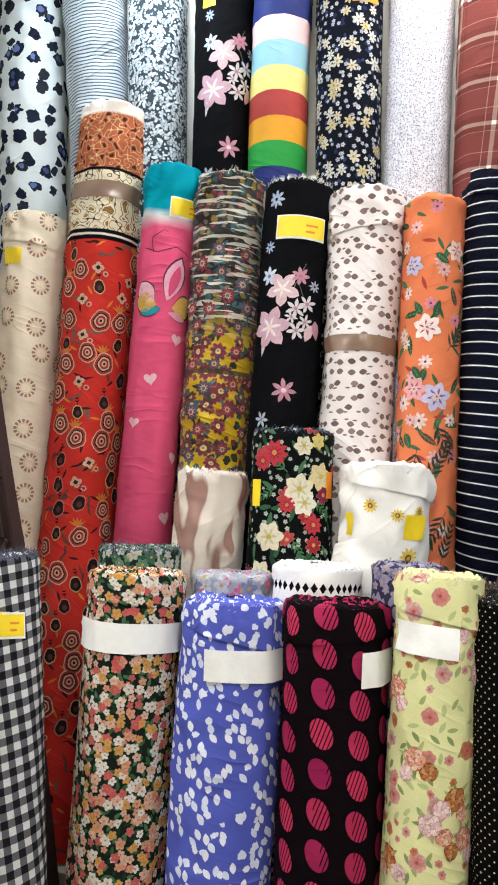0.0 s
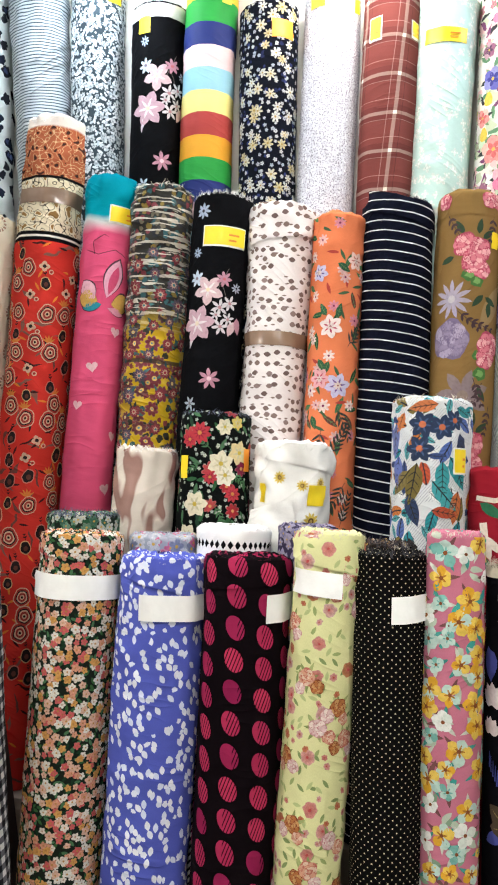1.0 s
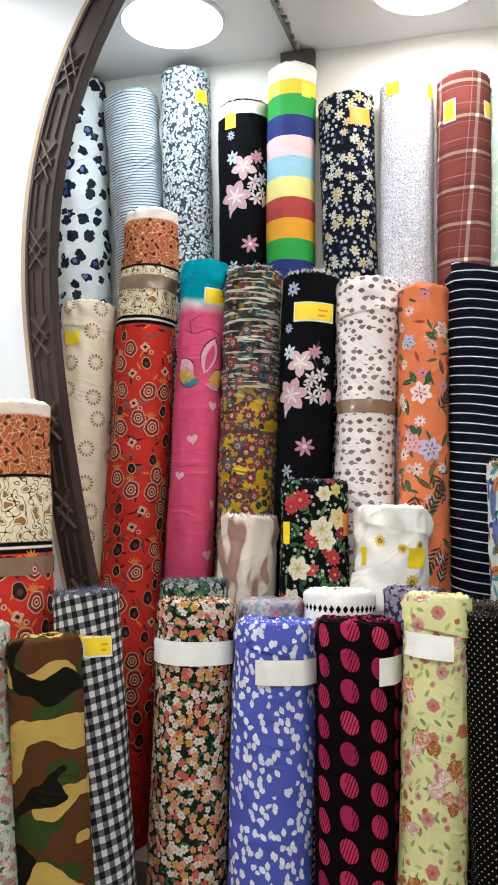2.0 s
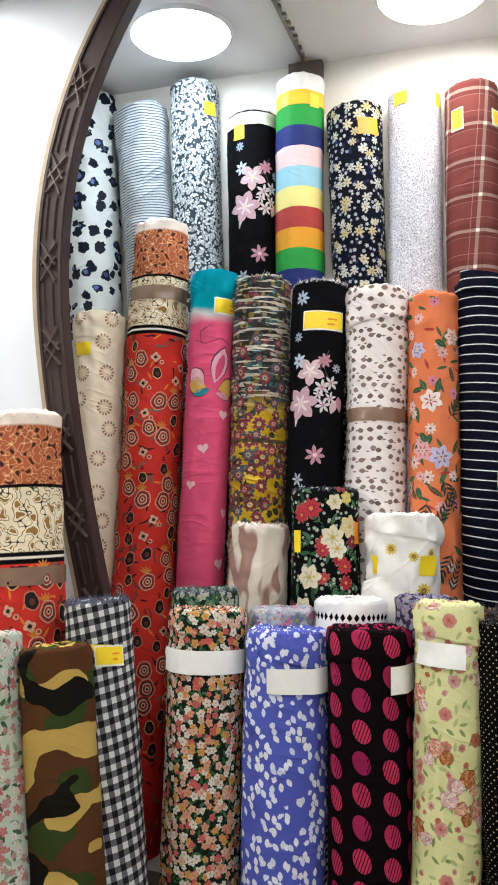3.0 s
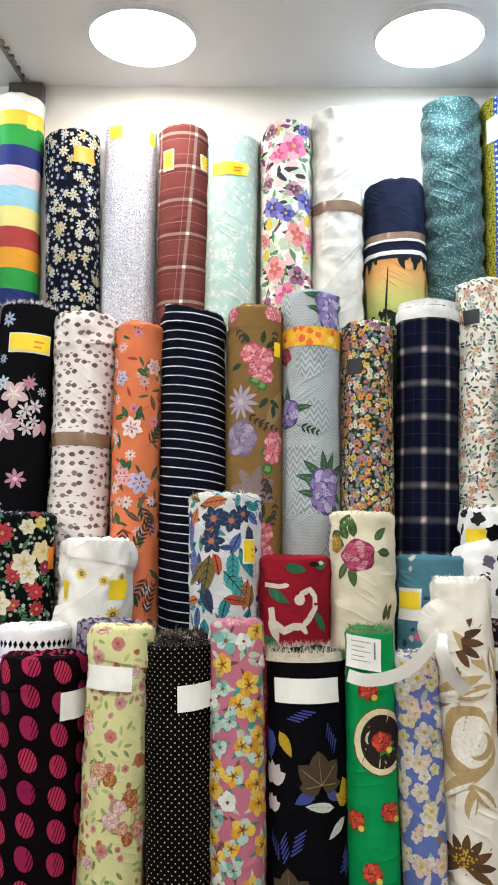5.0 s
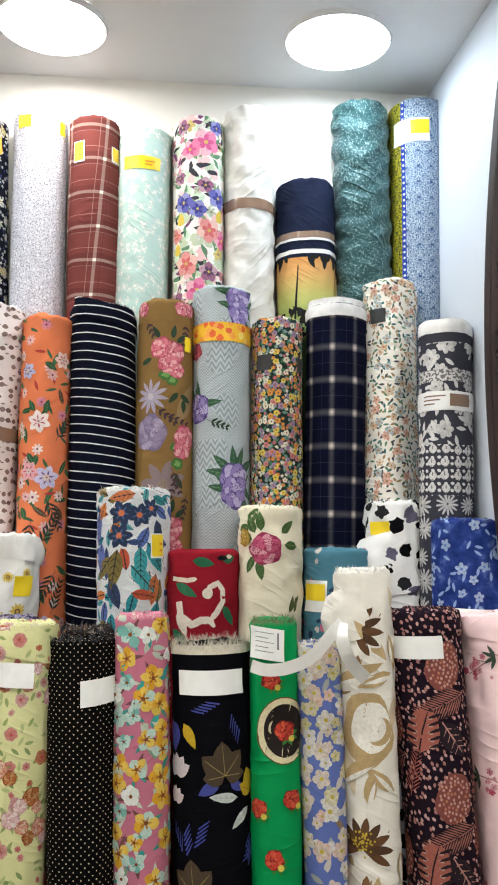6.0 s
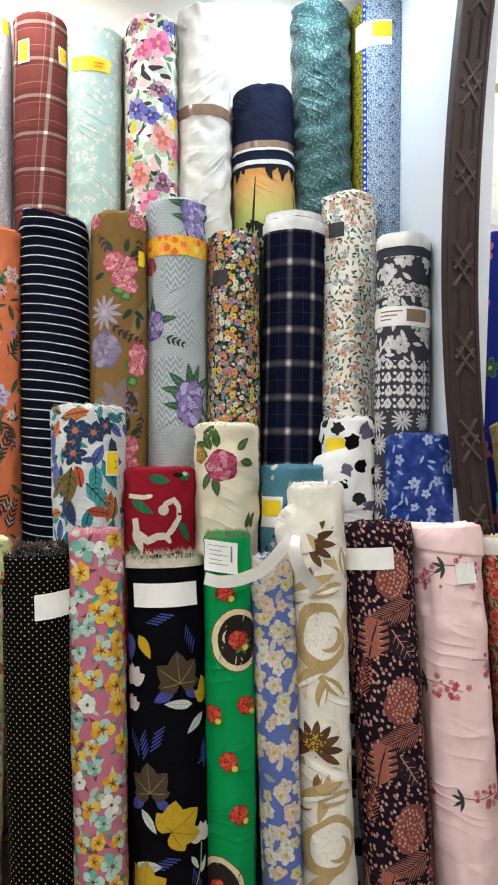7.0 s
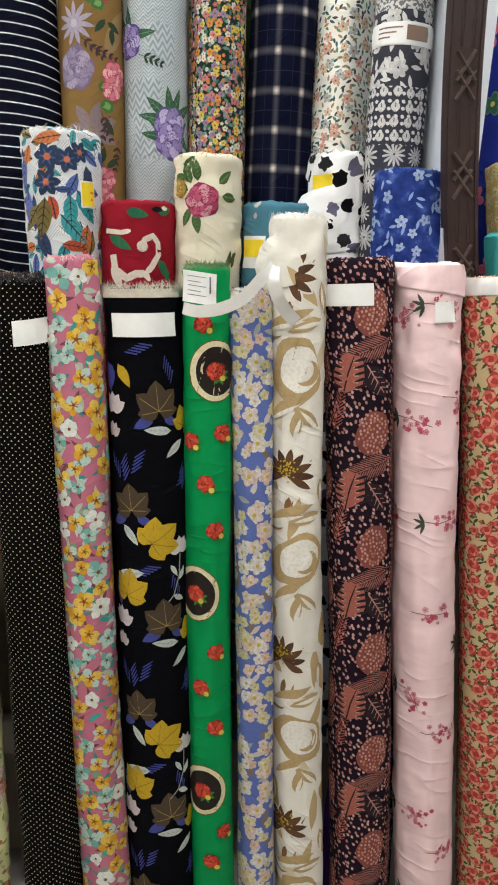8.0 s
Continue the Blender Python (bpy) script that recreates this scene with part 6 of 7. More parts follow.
def fabric_maroon_leaf():
    s = Shader("maroon_batik_leaf_cloth")
    uv = s.uv()
    base = (0.014, 0.008, 0.014)
    c = s.leaves(base, uv, 90.0, 0.0045, 0.003, [(0.5, 0.3, 0.27), (0.36, 0.17, 0.15)], 0.8, turn=0.2, tilt=0.5)
    return s.weave(c, fold=0.35)


def fabric_rose_cluster():
    s = Shader("soft_lime_rose_cloth")
    uv = s.uv()
    c = s.leaves((0.62, 0.61, 0.31), uv, 46.0, 0.0095, 0.0036, [(0.28, 0.34, 0.13), (0.4, 0.45, 0.2), (0.2, 0.26, 0.1)], 0.6)
    w = s.warp(uv, 60.0, 0.006)
    pal = [(0.6, 0.26, 0.22), (0.62, 0.42, 0.38), (0.5, 0.22, 0.08), (0.64, 0.34, 0.3)]
    c = s.flowers(c, s.v("ADD", w, (0.01, 0.02, 0)), 25.0, 0.0125, pal, (0.4, 0.06, 0.06), 6, 0.2, deep=0.12, shade=(0.5, 0.12, 0.1), core=0.2)
    c = s.flowers(c, s.v("ADD", w, (0.23, 0.12, 0)), 44.0, 0.007, pal[::-1], (0.35, 0.06, 0.05), 6, 0.22, deep=0.2, shade=(0.5, 0.1, 0.08))
    return s.weave(c, fold=0.35)


def fabric_pink_bloom():
    s = Shader("rose_pink_bloom_cloth")
    uv = s.warp(s.uv(), 36.0, 0.012)
    c = s.leaves((0.47, 0.15, 0.215), uv, 42.0, 0.017, 0.006, [(0.05, 0.3, 0.26), (0.4, 0.46, 0.36), (0.2, 0.3, 0.2)], 0.3)
    return s.weave(c, fold=0.3)


def fabric_blue_bloom():
    s = Shader("periwinkle_blossom_cloth")
    uv = s.uv()
    c = s.leaves((0.10, 0.14, 0.36), uv, 32.0, 0.016, 0.006, [(0.5, 0.46, 0.42), (0.3, 0.32, 0.3), (0.2, 0.14, 0.1)], 0.5)
    pal = [(0.66, 0.56, 0.48), (0.68, 0.66, 0.62), (0.6, 0.55, 0.3), (0.66, 0.46, 0.38)]
    c = s.flowers(c, s.v("ADD", uv, (0.2, 0.1, 0)), 36.0, 0.0135, pal[::-1], (0.4, 0.3, 0.06), 5, 0.6, deep=0.3)
    c = s.flowers(c, uv, 28.0, 0.0185, pal, (0.45, 0.36, 0.05), 5, 0.66, deep=0.3, shade=(0.7, 0.62, 0.5))
    return s.weave(c, fold=0.3)


def paper(roll, u0, u1, d0, d1, skew=0.0, label="blank white paper label"):
    return roll.strip("label", u0, u1, d0, d1, M_PAPER, 0.0048, label, skew)


stand(((-0.444, -0.90, 1.49), 0.066, -0.171), FRONT, "pale green fabric roll with tiny pink flowers", ditsy("pale_green_ditsy_cloth", (0.42, 0.48, 0.40), [(0.5, 0.16, 0.18), (0.66, 0.6, 0.55), (0.46, 0.24, 0.24)], [(0.05, 0.09, 0.05), (0.2, 0.28, 0.16)], 46.0, 0.009, leafs=0.6), seed=61)
r = stand(((-0.315, -0.86, 1.469), 0.068, -0.145), FRONT, "woodland camouflage fabric roll in brown and tan", fabric_camo(), seed=62, wrinkle=0.002)
r = stand(((-0.302, -0.72, 1.526), 0.067, -0.13), FRONT, "black and white gingham fabric roll, slate frayed top", fabric_gingham(), seed=63, rag=0.006)
sticker(r, 0.015, 0.105, 0.06, 0.04, skew=0.08)
r.strip("label", -0.09, 0.02, 0.078, 0.09, M_YELLOW, 0.0018, "yellow paper edge", 0.12)
r.fray(M_FRAY_BLUE, 420, 0.018)
r = stand(((-0.096, -0.625, 1.501), 0.08, -0.006), FRONT, "black fabric roll packed with peach and white flowers", fabric_dense_floral(), seed=64)
r.wrap(0.045, 0.1)
paper(r, -0.12, 0.13, 0.074, 0.12)
r = stand(((0.075, -0.63, 1.471), 0.079, -0.013), FRONT, "cornflower blue fabric roll with white dabs", fabric_blue(), seed=65, wrinkle=0.007)
r.wrap(0.055, 0.35)
paper(r, -0.042, 0.10, 0.066, 0.113)
r.fray(M_FRAY_WHITE, 120, 0.014, 0.006)
r = stand(((0.238, -0.627, 1.483), 0.081, -0.012), FRONT, "black fabric roll with striped magenta discs", fabric_maroon_dot(), seed=66, rag=0.006)
r.wrap(0.05, -0.2)
paper(r, 0.034, 0.115, 0.06, 0.11, -0.06)
r = stand(((0.392, -0.639, 1.541), 0.06, 0.006), FRONT, "soft lime fabric roll with pink rose clusters", fabric_rose_cluster(), seed=67, wrinkle=0.006, rag=0.008)
p = Print(r)
rnd = random.Random(31)
DUSK, CORAL, BRICK = ((0.48, 0.24, 0.25), (0.62, 0.42, 0.4), (0.7, 0.58, 0.52)), ((0.46, 0.14, 0.1), (0.6, 0.3, 0.2), (0.66, 0.46, 0.34)), ((0.24, 0.06, 0.02), (0.4, 0.14, 0.04), (0.5, 0.26, 0.1))
for k in range(42):
    u0, d0 = (-0.03, 0.035, -0.005, 0.06, -0.07, 0.11, -0.12)[k % 7] + rnd.uniform(-0.008, 0.008), 0.02 + 0.034 * k + rnd.uniform(-0.01, 0.01)
    for i in range(7):
        p.leaf(u0, d0, i * 51 + k * 20, rnd.uniform(0.02, 0.03), 0.007, ((0.22, 0.27, 0.09), (0.34, 0.39, 0.15))[i % 2], None, 0.4)
    for i, (x, y, q) in enumerate(((0.0, 0.0, 0.016), (0.02, 0.014, 0.0125), (-0.012, 0.02, 0.011))[:3 if k % 3 else 2]):
        p.rose(u0 + x * (1 if k % 2 else -1), d0 + y, q, (DUSK, CORAL, BRICK)[(k + i) % 3], 1.4, k)
p.done()
r.wrap(0.06, 0.3)
paper(r, -0.066, 0.022, 0.066, 0.109, 0.05)
r.strip("hang_tag", 0.07, 0.084, 0.115, 0.175, M_PAPER, 0.004, "narrow white paper tag", 0.3)
r.fray(M_FRAY_CREAM, 200, 0.016, 0.006)
r = stand(((0.501, -0.643, 1.514), 0.064, -0.028), FRONT, "black fabric roll with tiny cream dots", fabric_dots(), seed=68)
paper(r, 0.0, 0.08, 0.068, 0.114, -0.08)
r.fray(M_FRAY_DARK, 160, 0.016)
r = stand(((0.612, -0.646, 1.558), 0.048, -0.033), FRONT, "rose pink fabric roll with yellow and teal blooms", fabric_pink_bloom(), seed=69, wrinkle=0.002, rag=0.006)
r.fray(M_FRAY_CREAM, 90, 0.010)
p = Print(r)
rnd = random.Random(69)
AMBER, JADE, ICE = ((0.36, 0.15, 0.015), (0.62, 0.32, 0.02), (0.68, 0.46, 0.08)), ((0.06, 0.24, 0.21), (0.16, 0.38, 0.33), (0.42, 0.56, 0.5)), ((0.3, 0.4, 0.38), (0.6, 0.64, 0.58), (0.7, 0.7, 0.66))
for k, (x, y) in enumerate(spread(69, 0.1, 0.015, 1.5, 0.0325)):
    c, q, t = (AMBER, JADE, AMBER, AMBER, ICE, AMBER, JADE)[k % 7], rnd.uniform(0.015, 0.025), rnd.uniform(0, 360)
    for i in range(3):
        p.petal(x, y, t + 25 + 120 * i, q * 1.5, 0.008, ((0.05, 0.26, 0.22), (0.5, 0.52, 0.44), (0.16, 0.06, 0.06))[(i + k) % 3], 0.5)
    for i in range(5):
        p.petal(x, y, t + 72 * i + rnd.uniform(-14, 14), q * rnd.uniform(0.8, 1.15), q * rnd.uniform(0.7, 1.0), c[1 + (i + k) % 2] if i % 3 else (JADE if c is AMBER and k % 2 else c)[2], 1 + 0.06 * i, 0.55)
    for i in range(5):
        p.petal(x, y, t + 72 * i, q * 0.5, q * 0.16, c[0] if c is AMBER else c[1], 1.6, 0.3)
    p.disc(x, y, q * 0.17, (0.2, 0.06, 0.015), 2.3, 8)
p.done()
r = stand(((0.743, -0.629, 1.498), 0.076, -0.023), FRONT, "black fabric roll with gold leaves and blue sprigs", fabric_black("deep_black_cloth", (0.003, 0.003, 0.0045)), seed=70, rag=0.012)
p = Print(r)
GOLD, BROWN, BLUE, PALE, MILK = (0.48, 0.31, 0.015), (0.06, 0.04, 0.022), (0.045, 0.055, 0.24), (0.52, 0.56, 0.52), (0.62, 0.54, 0.56)


def vine_leaf(p, u, d, size, colour, vein, turn, level=1.0):
    """A broad lobed leaf with ribs."""
    for a, k, w in ((0, 1.0, 0.72), (46, 0.9, 0.66), (-46, 0.9, 0.66), (92, 0.68, 0.55), (-92, 0.68, 0.55)):
        p.petal(u, d, turn + a, size * k, size * w, colour, level + 0.002 * abs(a))
    for a, k in ((0, 0.92), (48, 0.76), (-48, 0.76), (95, 0.52), (-95, 0.52)):
        t = radians(turn + a)
        p.line([(u, d), (u + math.cos(t) * size * k, d + math.sin(t) * size * k)], size * 0.02, vein, level + 1.4)


for dy in (0.0, 0.437, 0.874):
    for x, y, s0, t0, c1 in ((0.028, 0.225, 0.06, -95, BROWN), (-0.032, 0.42, 0.055, -95, BROWN)):
        p.petal(x - 0.01, y + dy + 0.01, 150, 0.045, 0.022, BLUE, 0.4)
        p.petal(x + 0.01, y + dy + 0.012, 30, 0.035, 0.018, BLUE, 0.4)
        vine_leaf(p, x, y + dy, s0, c1, (0.3, 0.22, 0.08), t0)
    vine_leaf(p, 0.005, 0.487 + dy, 0.062, GOLD, (0.2, 0.12, 0.01), -35, 1.6)
    vine_leaf(p, -0.05, 0.598 + dy, 0.06, GOLD, (0.2, 0.12, 0.01), -80, 1.6)
    vine_leaf(p, 0.088, 0.26 + dy, 0.05, GOLD, (0.2, 0.12, 0.01), -60, 1.6)
    for x, y, a, k in ((-0.002, 0.265, -175, 0.055), (0.078, 0.285, 140, 0.05), (-0.05, 0.45, 55, 0.05), (-0.012, 0.548, 175, 0.06), (0.04, 0.535, 60, 0.03)):
        p.leaf(x if a != -175 else x + 0.055, y + dy, a, k, k * 0.32, PALE, (0.3, 0.34, 0.3), 1.2)
    for x, y, a in ((-0.03, 0.345, -75), (-0.055, 0.355, -130), (-0.045, 0.36, -100), (0.06, 0.375, -60), (0.075, 0.385, -100), (0.02, 0.10, 150), (0.0, 0.64, -20), (0.045, 0.12, 60)):
        for i in range(5):
            p.line([(x + 0.008 * i * math.cos(radians(a)), y + dy + 0.008 * i * math.sin(radians(a))), (x + 0.008 * i * math.cos(radians(a)) + 0.026 * math.cos(radians(a + 40)), y + dy + 0.008 * i * math.sin(radians(a)) + 0.026 * math.sin(radians(a + 40)))], 0.003, BLUE, 0.8)
    for x, y, k in ((-0.072, 0.215, 0.03), (-0.076, 0.262, 0.022), (0.062, 0.50, 0.026)):
        for a in (-120, -90, -60, -30, -150):
            p.petal(x, y + dy + 0.012, a, k * 1.3, k * 0.8, MILK, 1 + 0.01 * (a + 150) / 30)
    p.petal(-0.085, 0.13 + dy, 80, 0.06, 0.04, BLUE, 0.8)
    p.petal(-0.05, 0.135 + dy, 60, 0.05, 0.022, GOLD, 1)
    p.line([(0.062, 0.515 + dy), (0.06, 0.56 + dy), (0.045, 0.6 + dy), (0.02, 0.625 + dy)], 0.0025, (0.3, 0.34, 0.26), 1)
    p.petal(0.06, 0.57 + dy, -60, 0.03, 0.012, PALE, 1)
    p.petal(0.045, 0.6 + dy, 30, 0.03, 0.012, PALE, 1)
p.done()
paper(r, -0.056, 0.068, 0.04, 0.084)
r.fray(M_FRAY_CREAM, 620, 0.027, 0.004)
r.band(-0.004, 0.012, M_FRAY_CREAM, "cream frayed lining", "lining", 0.002)
r = stand(((0.863, -0.654, 1.549), 0.0445, -0.021), FRONT, "emerald green fabric roll with red roses in black rounds", Shader("emerald_cloth").weave((0.0, 0.25, 0.065), 0.6, fold=0.7, fold_scale=6.0), seed=71, wrinkle=0.002)
p = Print(r)


def badge(p, u, d, size):
    red, dk = (0.52, 0.045, 0.025), (0.2, 0.012, 0.012)
    for a in (60, 110, 160, 20):
        p.petal(u + size * 0.3, d + size * 0.35, a - 40, size * 0.9, size * 0.4, (0.04, 0.2, 0.03), 3.6)
    p.rose(u, d, size * 0.8, (dk, red, (0.6, 0.09, 0.04)), 4.4, u * 90)
    p.disc(u + size * 0.55, d + size * 0.6, size * 0.26, (0.6, 0.5, 0.08), 8.0, 8)


for k, (u0, d0) in enumerate(((0.022, 0.195), (-0.024, 0.645), (-0.016, 1.09))):
    p.disc(u0, d0, 0.052, (0.1, 0.07, 0.02), 0.6, 26, 1.15)
    p.disc(u0, d0, 0.050, (0.66, 0.58, 0.36), 1.4, 26, 1.15)
    p.disc(u0 + 0.001, d0, 0.040, (0.016, 0.010, 0.008), 2.6, 26, 1.18)
    badge(p, u0, d0, 0.023)
for u0, d0 in ((-0.002, 0.105), (-0.03, 0.33), (0.035, 0.315), (0.0, 0.415), (0.018, 0.51), (0.018, 0.77), (-0.015, 0.85), (0.014, 0.94), (0.03, 1.19), (0.0, 1.26), (0.015, 1.36)):
    badge(p, u0, d0, 0.0215)
p.done()
tag = r.strip("hang_tag", -0.036, 0.02, 0.01, 0.068, M_PAPER, 0.009, "white printed paper tag", 0.18)
for i in range(5):
    y = 0.018 + 0.0085 * i
    r.strip("print_bar", -0.026, 0.004 - 0.009 * (i % 2), y, y + 0.0011, M_TRIM, 0.0104, "", 0.18, tag)
r.strip("print_bar", 0.009, 0.0115, 0.02, 0.05, M_TRIM, 0.0104, "", 0.18, tag)
r.fray(M_FRAY_GREEN, 300, 0.016)
r = stand(((0.947, -0.664, 1.508), 0.04, -0.027), FRONT, "periwinkle blue fabric roll with cream blossoms", fabric_blue_bloom(), seed=72)
r.fray(M_FRAY_CREAM, 60, 0.01)
r = stand(((1.036, -0.632, 1.642), 0.054, -0.036), FRONT, "cream and tan fabric roll with dark brown lotus flowers", fabric_lotus_ground(), seed=73, wrinkle=0.006, rag=0.01)
p = Print(r)
for k, (u0, d0, t0) in enumerate(((-0.012, 0.09, 40), (-0.014, 0.475, 10), (-0.03, 0.875, 5), (-0.03, 1.275, -5))):
    bark, TAN, SNOW = (0.075, 0.035, 0.016), (0.44, 0.31, 0.15), (0.76, 0.72, 0.64)
    m0 = d0 + 0.2
    for off in (0.0, -0.11, 0.12):
        p.disc(0.004 + off, m0 + 1.3 * abs(off), 0.05, TAN, 0.2, 24, 1.35, 0.06, k + off)
        p.disc(0.012 + off, m0 - 0.004 + 1.3 * abs(off), 0.038, SNOW, 1.6, 22, 1.2, 0.03, k)
        p.crescent(0.02 + off, m0 + 1.3 * abs(off), 0.024, -60, 120, 0.012, TAN, 3.0)
        p.crescent(-0.03 + off, m0 - 0.05 + 1.3 * abs(off), 0.05, 10, 80, 0.016, SNOW, 3.0)
    for x, y, a, q in ((-0.055, 0.115, -20, 0.10), (0.055, 0.10, 160, 0.07), (-0.05, 0.29, -35, 0.09), (0.05, 0.31, -140, 0.07), (0.0, 0.33, -80, 0.06), (-0.07, 0.02, 40, 0.05), (0.055, 0.03, 80, 0.07)):
        p.petal(x, d0 + y, a, q, 0.024, TAN, 3.6)
        p.petal(x, d0 + y + 0.006, a + 7, q * 0.8, 0.009, SNOW, 4.6)
    for x, y, a in ((0.03, 0.09, 120), (-0.04, 0.1, 60)):
        p.crescent(x, d0 + y, 0.035, a, a + 90, 0.006, (0.3, 0.19, 0.08), 2.8)
    for a in range(-112, 113, 28):
        p.petal(u0, d0 + 0.02, a - 90 + t0, 0.058, 0.023, (0.76, 0.72, 0.64), 5.4 + 0.0006 * abs(a), 0.5, 9)
    for a in range(-112, 113, 28):
        p.petal(u0, d0 + 0.02, a - 90 + t0, 0.054, 0.0155, bark if a % 56 else (0.11, 0.05, 0.02), 6.6 + 0.0006 * abs(a), 0.5, 9)
    rnd = random.Random(k)
    for i in range(46):
        p.disc(u0 + rnd.gauss(0, 0.011), d0 + 0.008 + rnd.gauss(0, 0.011), 0.0021, (0.46, 0.31, 0.03), 8.0, 6)
    p.line([(u0 + 0.02, d0 + 0.04), (u0 + 0.05, d0 - 0.01)], 0.0028, (0.16, 0.08, 0.03), 1.8)
    p.petal(u0 + 0.005, d0 + 0.065, 100, 0.045, 0.014, (0.2, 0.1, 0.04), 1)
p.done()
draped_flap(r, -0.115, 0.03, 0.025, 0.12, 0.03, r.mat, "loose cream end of cloth", 11)
r.fray(M_FRAY_WHITE, 160, 0.014)
r = stand(((1.165, -0.628, 1.564), 0.069, -0.048), FRONT, "dark maroon fabric roll with copper batik leaves", fabric_maroon_leaf(), seed=74, rag=0.006)
p = Print(r)
COPPER, BLUSH, DARK = (0.34, 0.105, 0.075), (0.5, 0.27, 0.22), (0.014, 0.006, 0.011)
for k in range(6):
    for side in (-1, 0, 1):
        d0, u0 = 0.10 + 0.236 * k + 0.11 * abs(side), 0.125 * side
        # the dotted leaf
        p.disc(u0 + 0.034, d0, 0.034, (0.2, 0.055, 0.045), 0.8, 18, 1.35, 0.04, 0.3)
        for i, (x, y) in enumerate(spread(k * 3 + side, 0.03, -0.04, 0.04, 0.0062)):
            if (x / 0.031) ** 2 + (y / 0.042) ** 2 < 1:
                p.disc(u0 + 0.034 + x, d0 + y, 0.0026, BLUSH if i % 3 else (0.42, 0.16, 0.1), 1.6, 6, 1.2)
        # feathered leaves
        p.petal(u0 + 0.07, d0 + 0.05, 155, 0.1, 0.05, DARK, 1.0)
        p.sprig(u0 + 0.075, d0 + 0.05, 158, 0.095, (0.33, 0.125, 0.1), 15, 0.036, 0.0024, 1.6, 0.002)
        p.petal(u0 + 0.02, d0 + 0.10, 60, 0.075, 0.042, DARK, 2.0)
        p.leaf(u0 + 0.022, d0 + 0.10, 60, 0.07, 0.036, DARK, (0.44, 0.22, 0.18), 2.3)
        p.sprig(u0 - 0.05, d0 + 0.235, -75, 0.085, (0.36, 0.10, 0.075), 11, 0.024, 0.0022, 1.4, 0.0016)
        # the split leaf
        x0, y0 = u0 - 0.014, d0 + 0.115
        p.disc(x0, y0, 0.031, COPPER, 2.6, 20, 1.25, 0.05, 0.3)
        p.line([(x0 - 0.012, y0 + 0.05), (x0, y0), (x0 + 0.012, y0 - 0.034)], 0.003, DARK, 5.2)
        for i in range(5):
            y = y0 - 0.026 + 0.013 * i
            for sgn in (-1, 1):
                p.petal(x0 + 0.037 * sgn, y - 0.004, 90 + 74 * sgn, 0.029, 0.0058, DARK, 4.6)
                p.disc(x0 + 0.014 * sgn, y + 0.004, 0.0055, BLUSH, 3.6, 8, 0.45, 0.1, 0.4 * sgn)
p.done()
r.wrap(0.035, 0.15)
paper(r, -0.062, 0.034, 0.044, 0.086)
r = stand(((1.307, -0.629, 1.557), 0.067, -0.06), FRONT, "pale pink fabric roll with sparse red blossom sprigs", Shader("pale_pink_cloth").weave((0.83, 0.60, 0.60), fold=0.9, fold_scale=6.0), seed=75, wrinkle=0.008)
p = Print(r)
for k, (u0, d0, a0) in enumerate(((0.03, 0.075, 40), (-0.015, 0.085, 150), (-0.025, 0.30, 20), (0.07, 0.26, 60), (0.035, 0.52, -10), (0.01, 0.72, 0), (-0.03, 0.9, 60), (0.03, 1.0, 0), (-0.04, 1.2, 10), (0.04, 1.3, 0), (-0.02, 1.42, 20), (-0.11, 0.5, 0), (0.12, 0.8, 0))):
    t = radians(a0)
    end = (u0 + math.cos(t) * 0.05, d0 + math.sin(t) * 0.05)
    p.line([(u0 - 0.03, d0 - 0.004), (u0, d0), end], 0.0016, (0.2, 0.06, 0.05), 0.6)
    rnd = random.Random(k + 9)
    for i in range(17):
        q = rnd.random()
        p.flower(u0 + (end[0] - u0) * q + rnd.uniform(-0.02, 0.02), d0 + (end[1] - d0) * q + rnd.uniform(-0.02, 0.022), rnd.uniform(0.004, 0.008), 5, ((0.5, 0.09, 0.13), (0.58, 0.2, 0.24), (0.62, 0.3, 0.33))[i % 3], (0.3, 0.03, 0.06), 1, rnd.uniform(0, 90), 0.8)
    if k % 2 == 0:
        for a in (150, 200, 110, -120):
            p.petal(u0 - 0.028, d0, a, 0.026, 0.007, (0.05, 0.07, 0.05), 0.9)
p.done()
r.wrap(0.045, 0.3)
paper(r, 0.022, 0.06, 0.07, 0.11)
s = Shader("tan_red_rose_cloth")
uv = s.uv()
w = s.warp(uv, 70.0, 0.005)
c = s.leaves((0.50, 0.39, 0.22), uv, 60.0, 0.008, 0.0035, [(0.05, 0.08, 0.03), (0.12, 0.13, 0.05)], 0.55)
c = s.flowers(c, s.v("ADD", w, (0.2, 0.4, 0)), 48.0, 0.0085, [(0.45, 0.07, 0.05), (0.55, 0.14, 0.09)], (0.6, 0.2, 0.14), 5, 0.6, shade=(0.3, 0.02, 0.02))
r = stand(((1.455, -0.629, 1.534), 0.069, -0.067), FRONT, "tan fabric roll covered with small red roses", s.weave(c, fold=0.3), seed=76, rag=0.008)
p = Print(r)
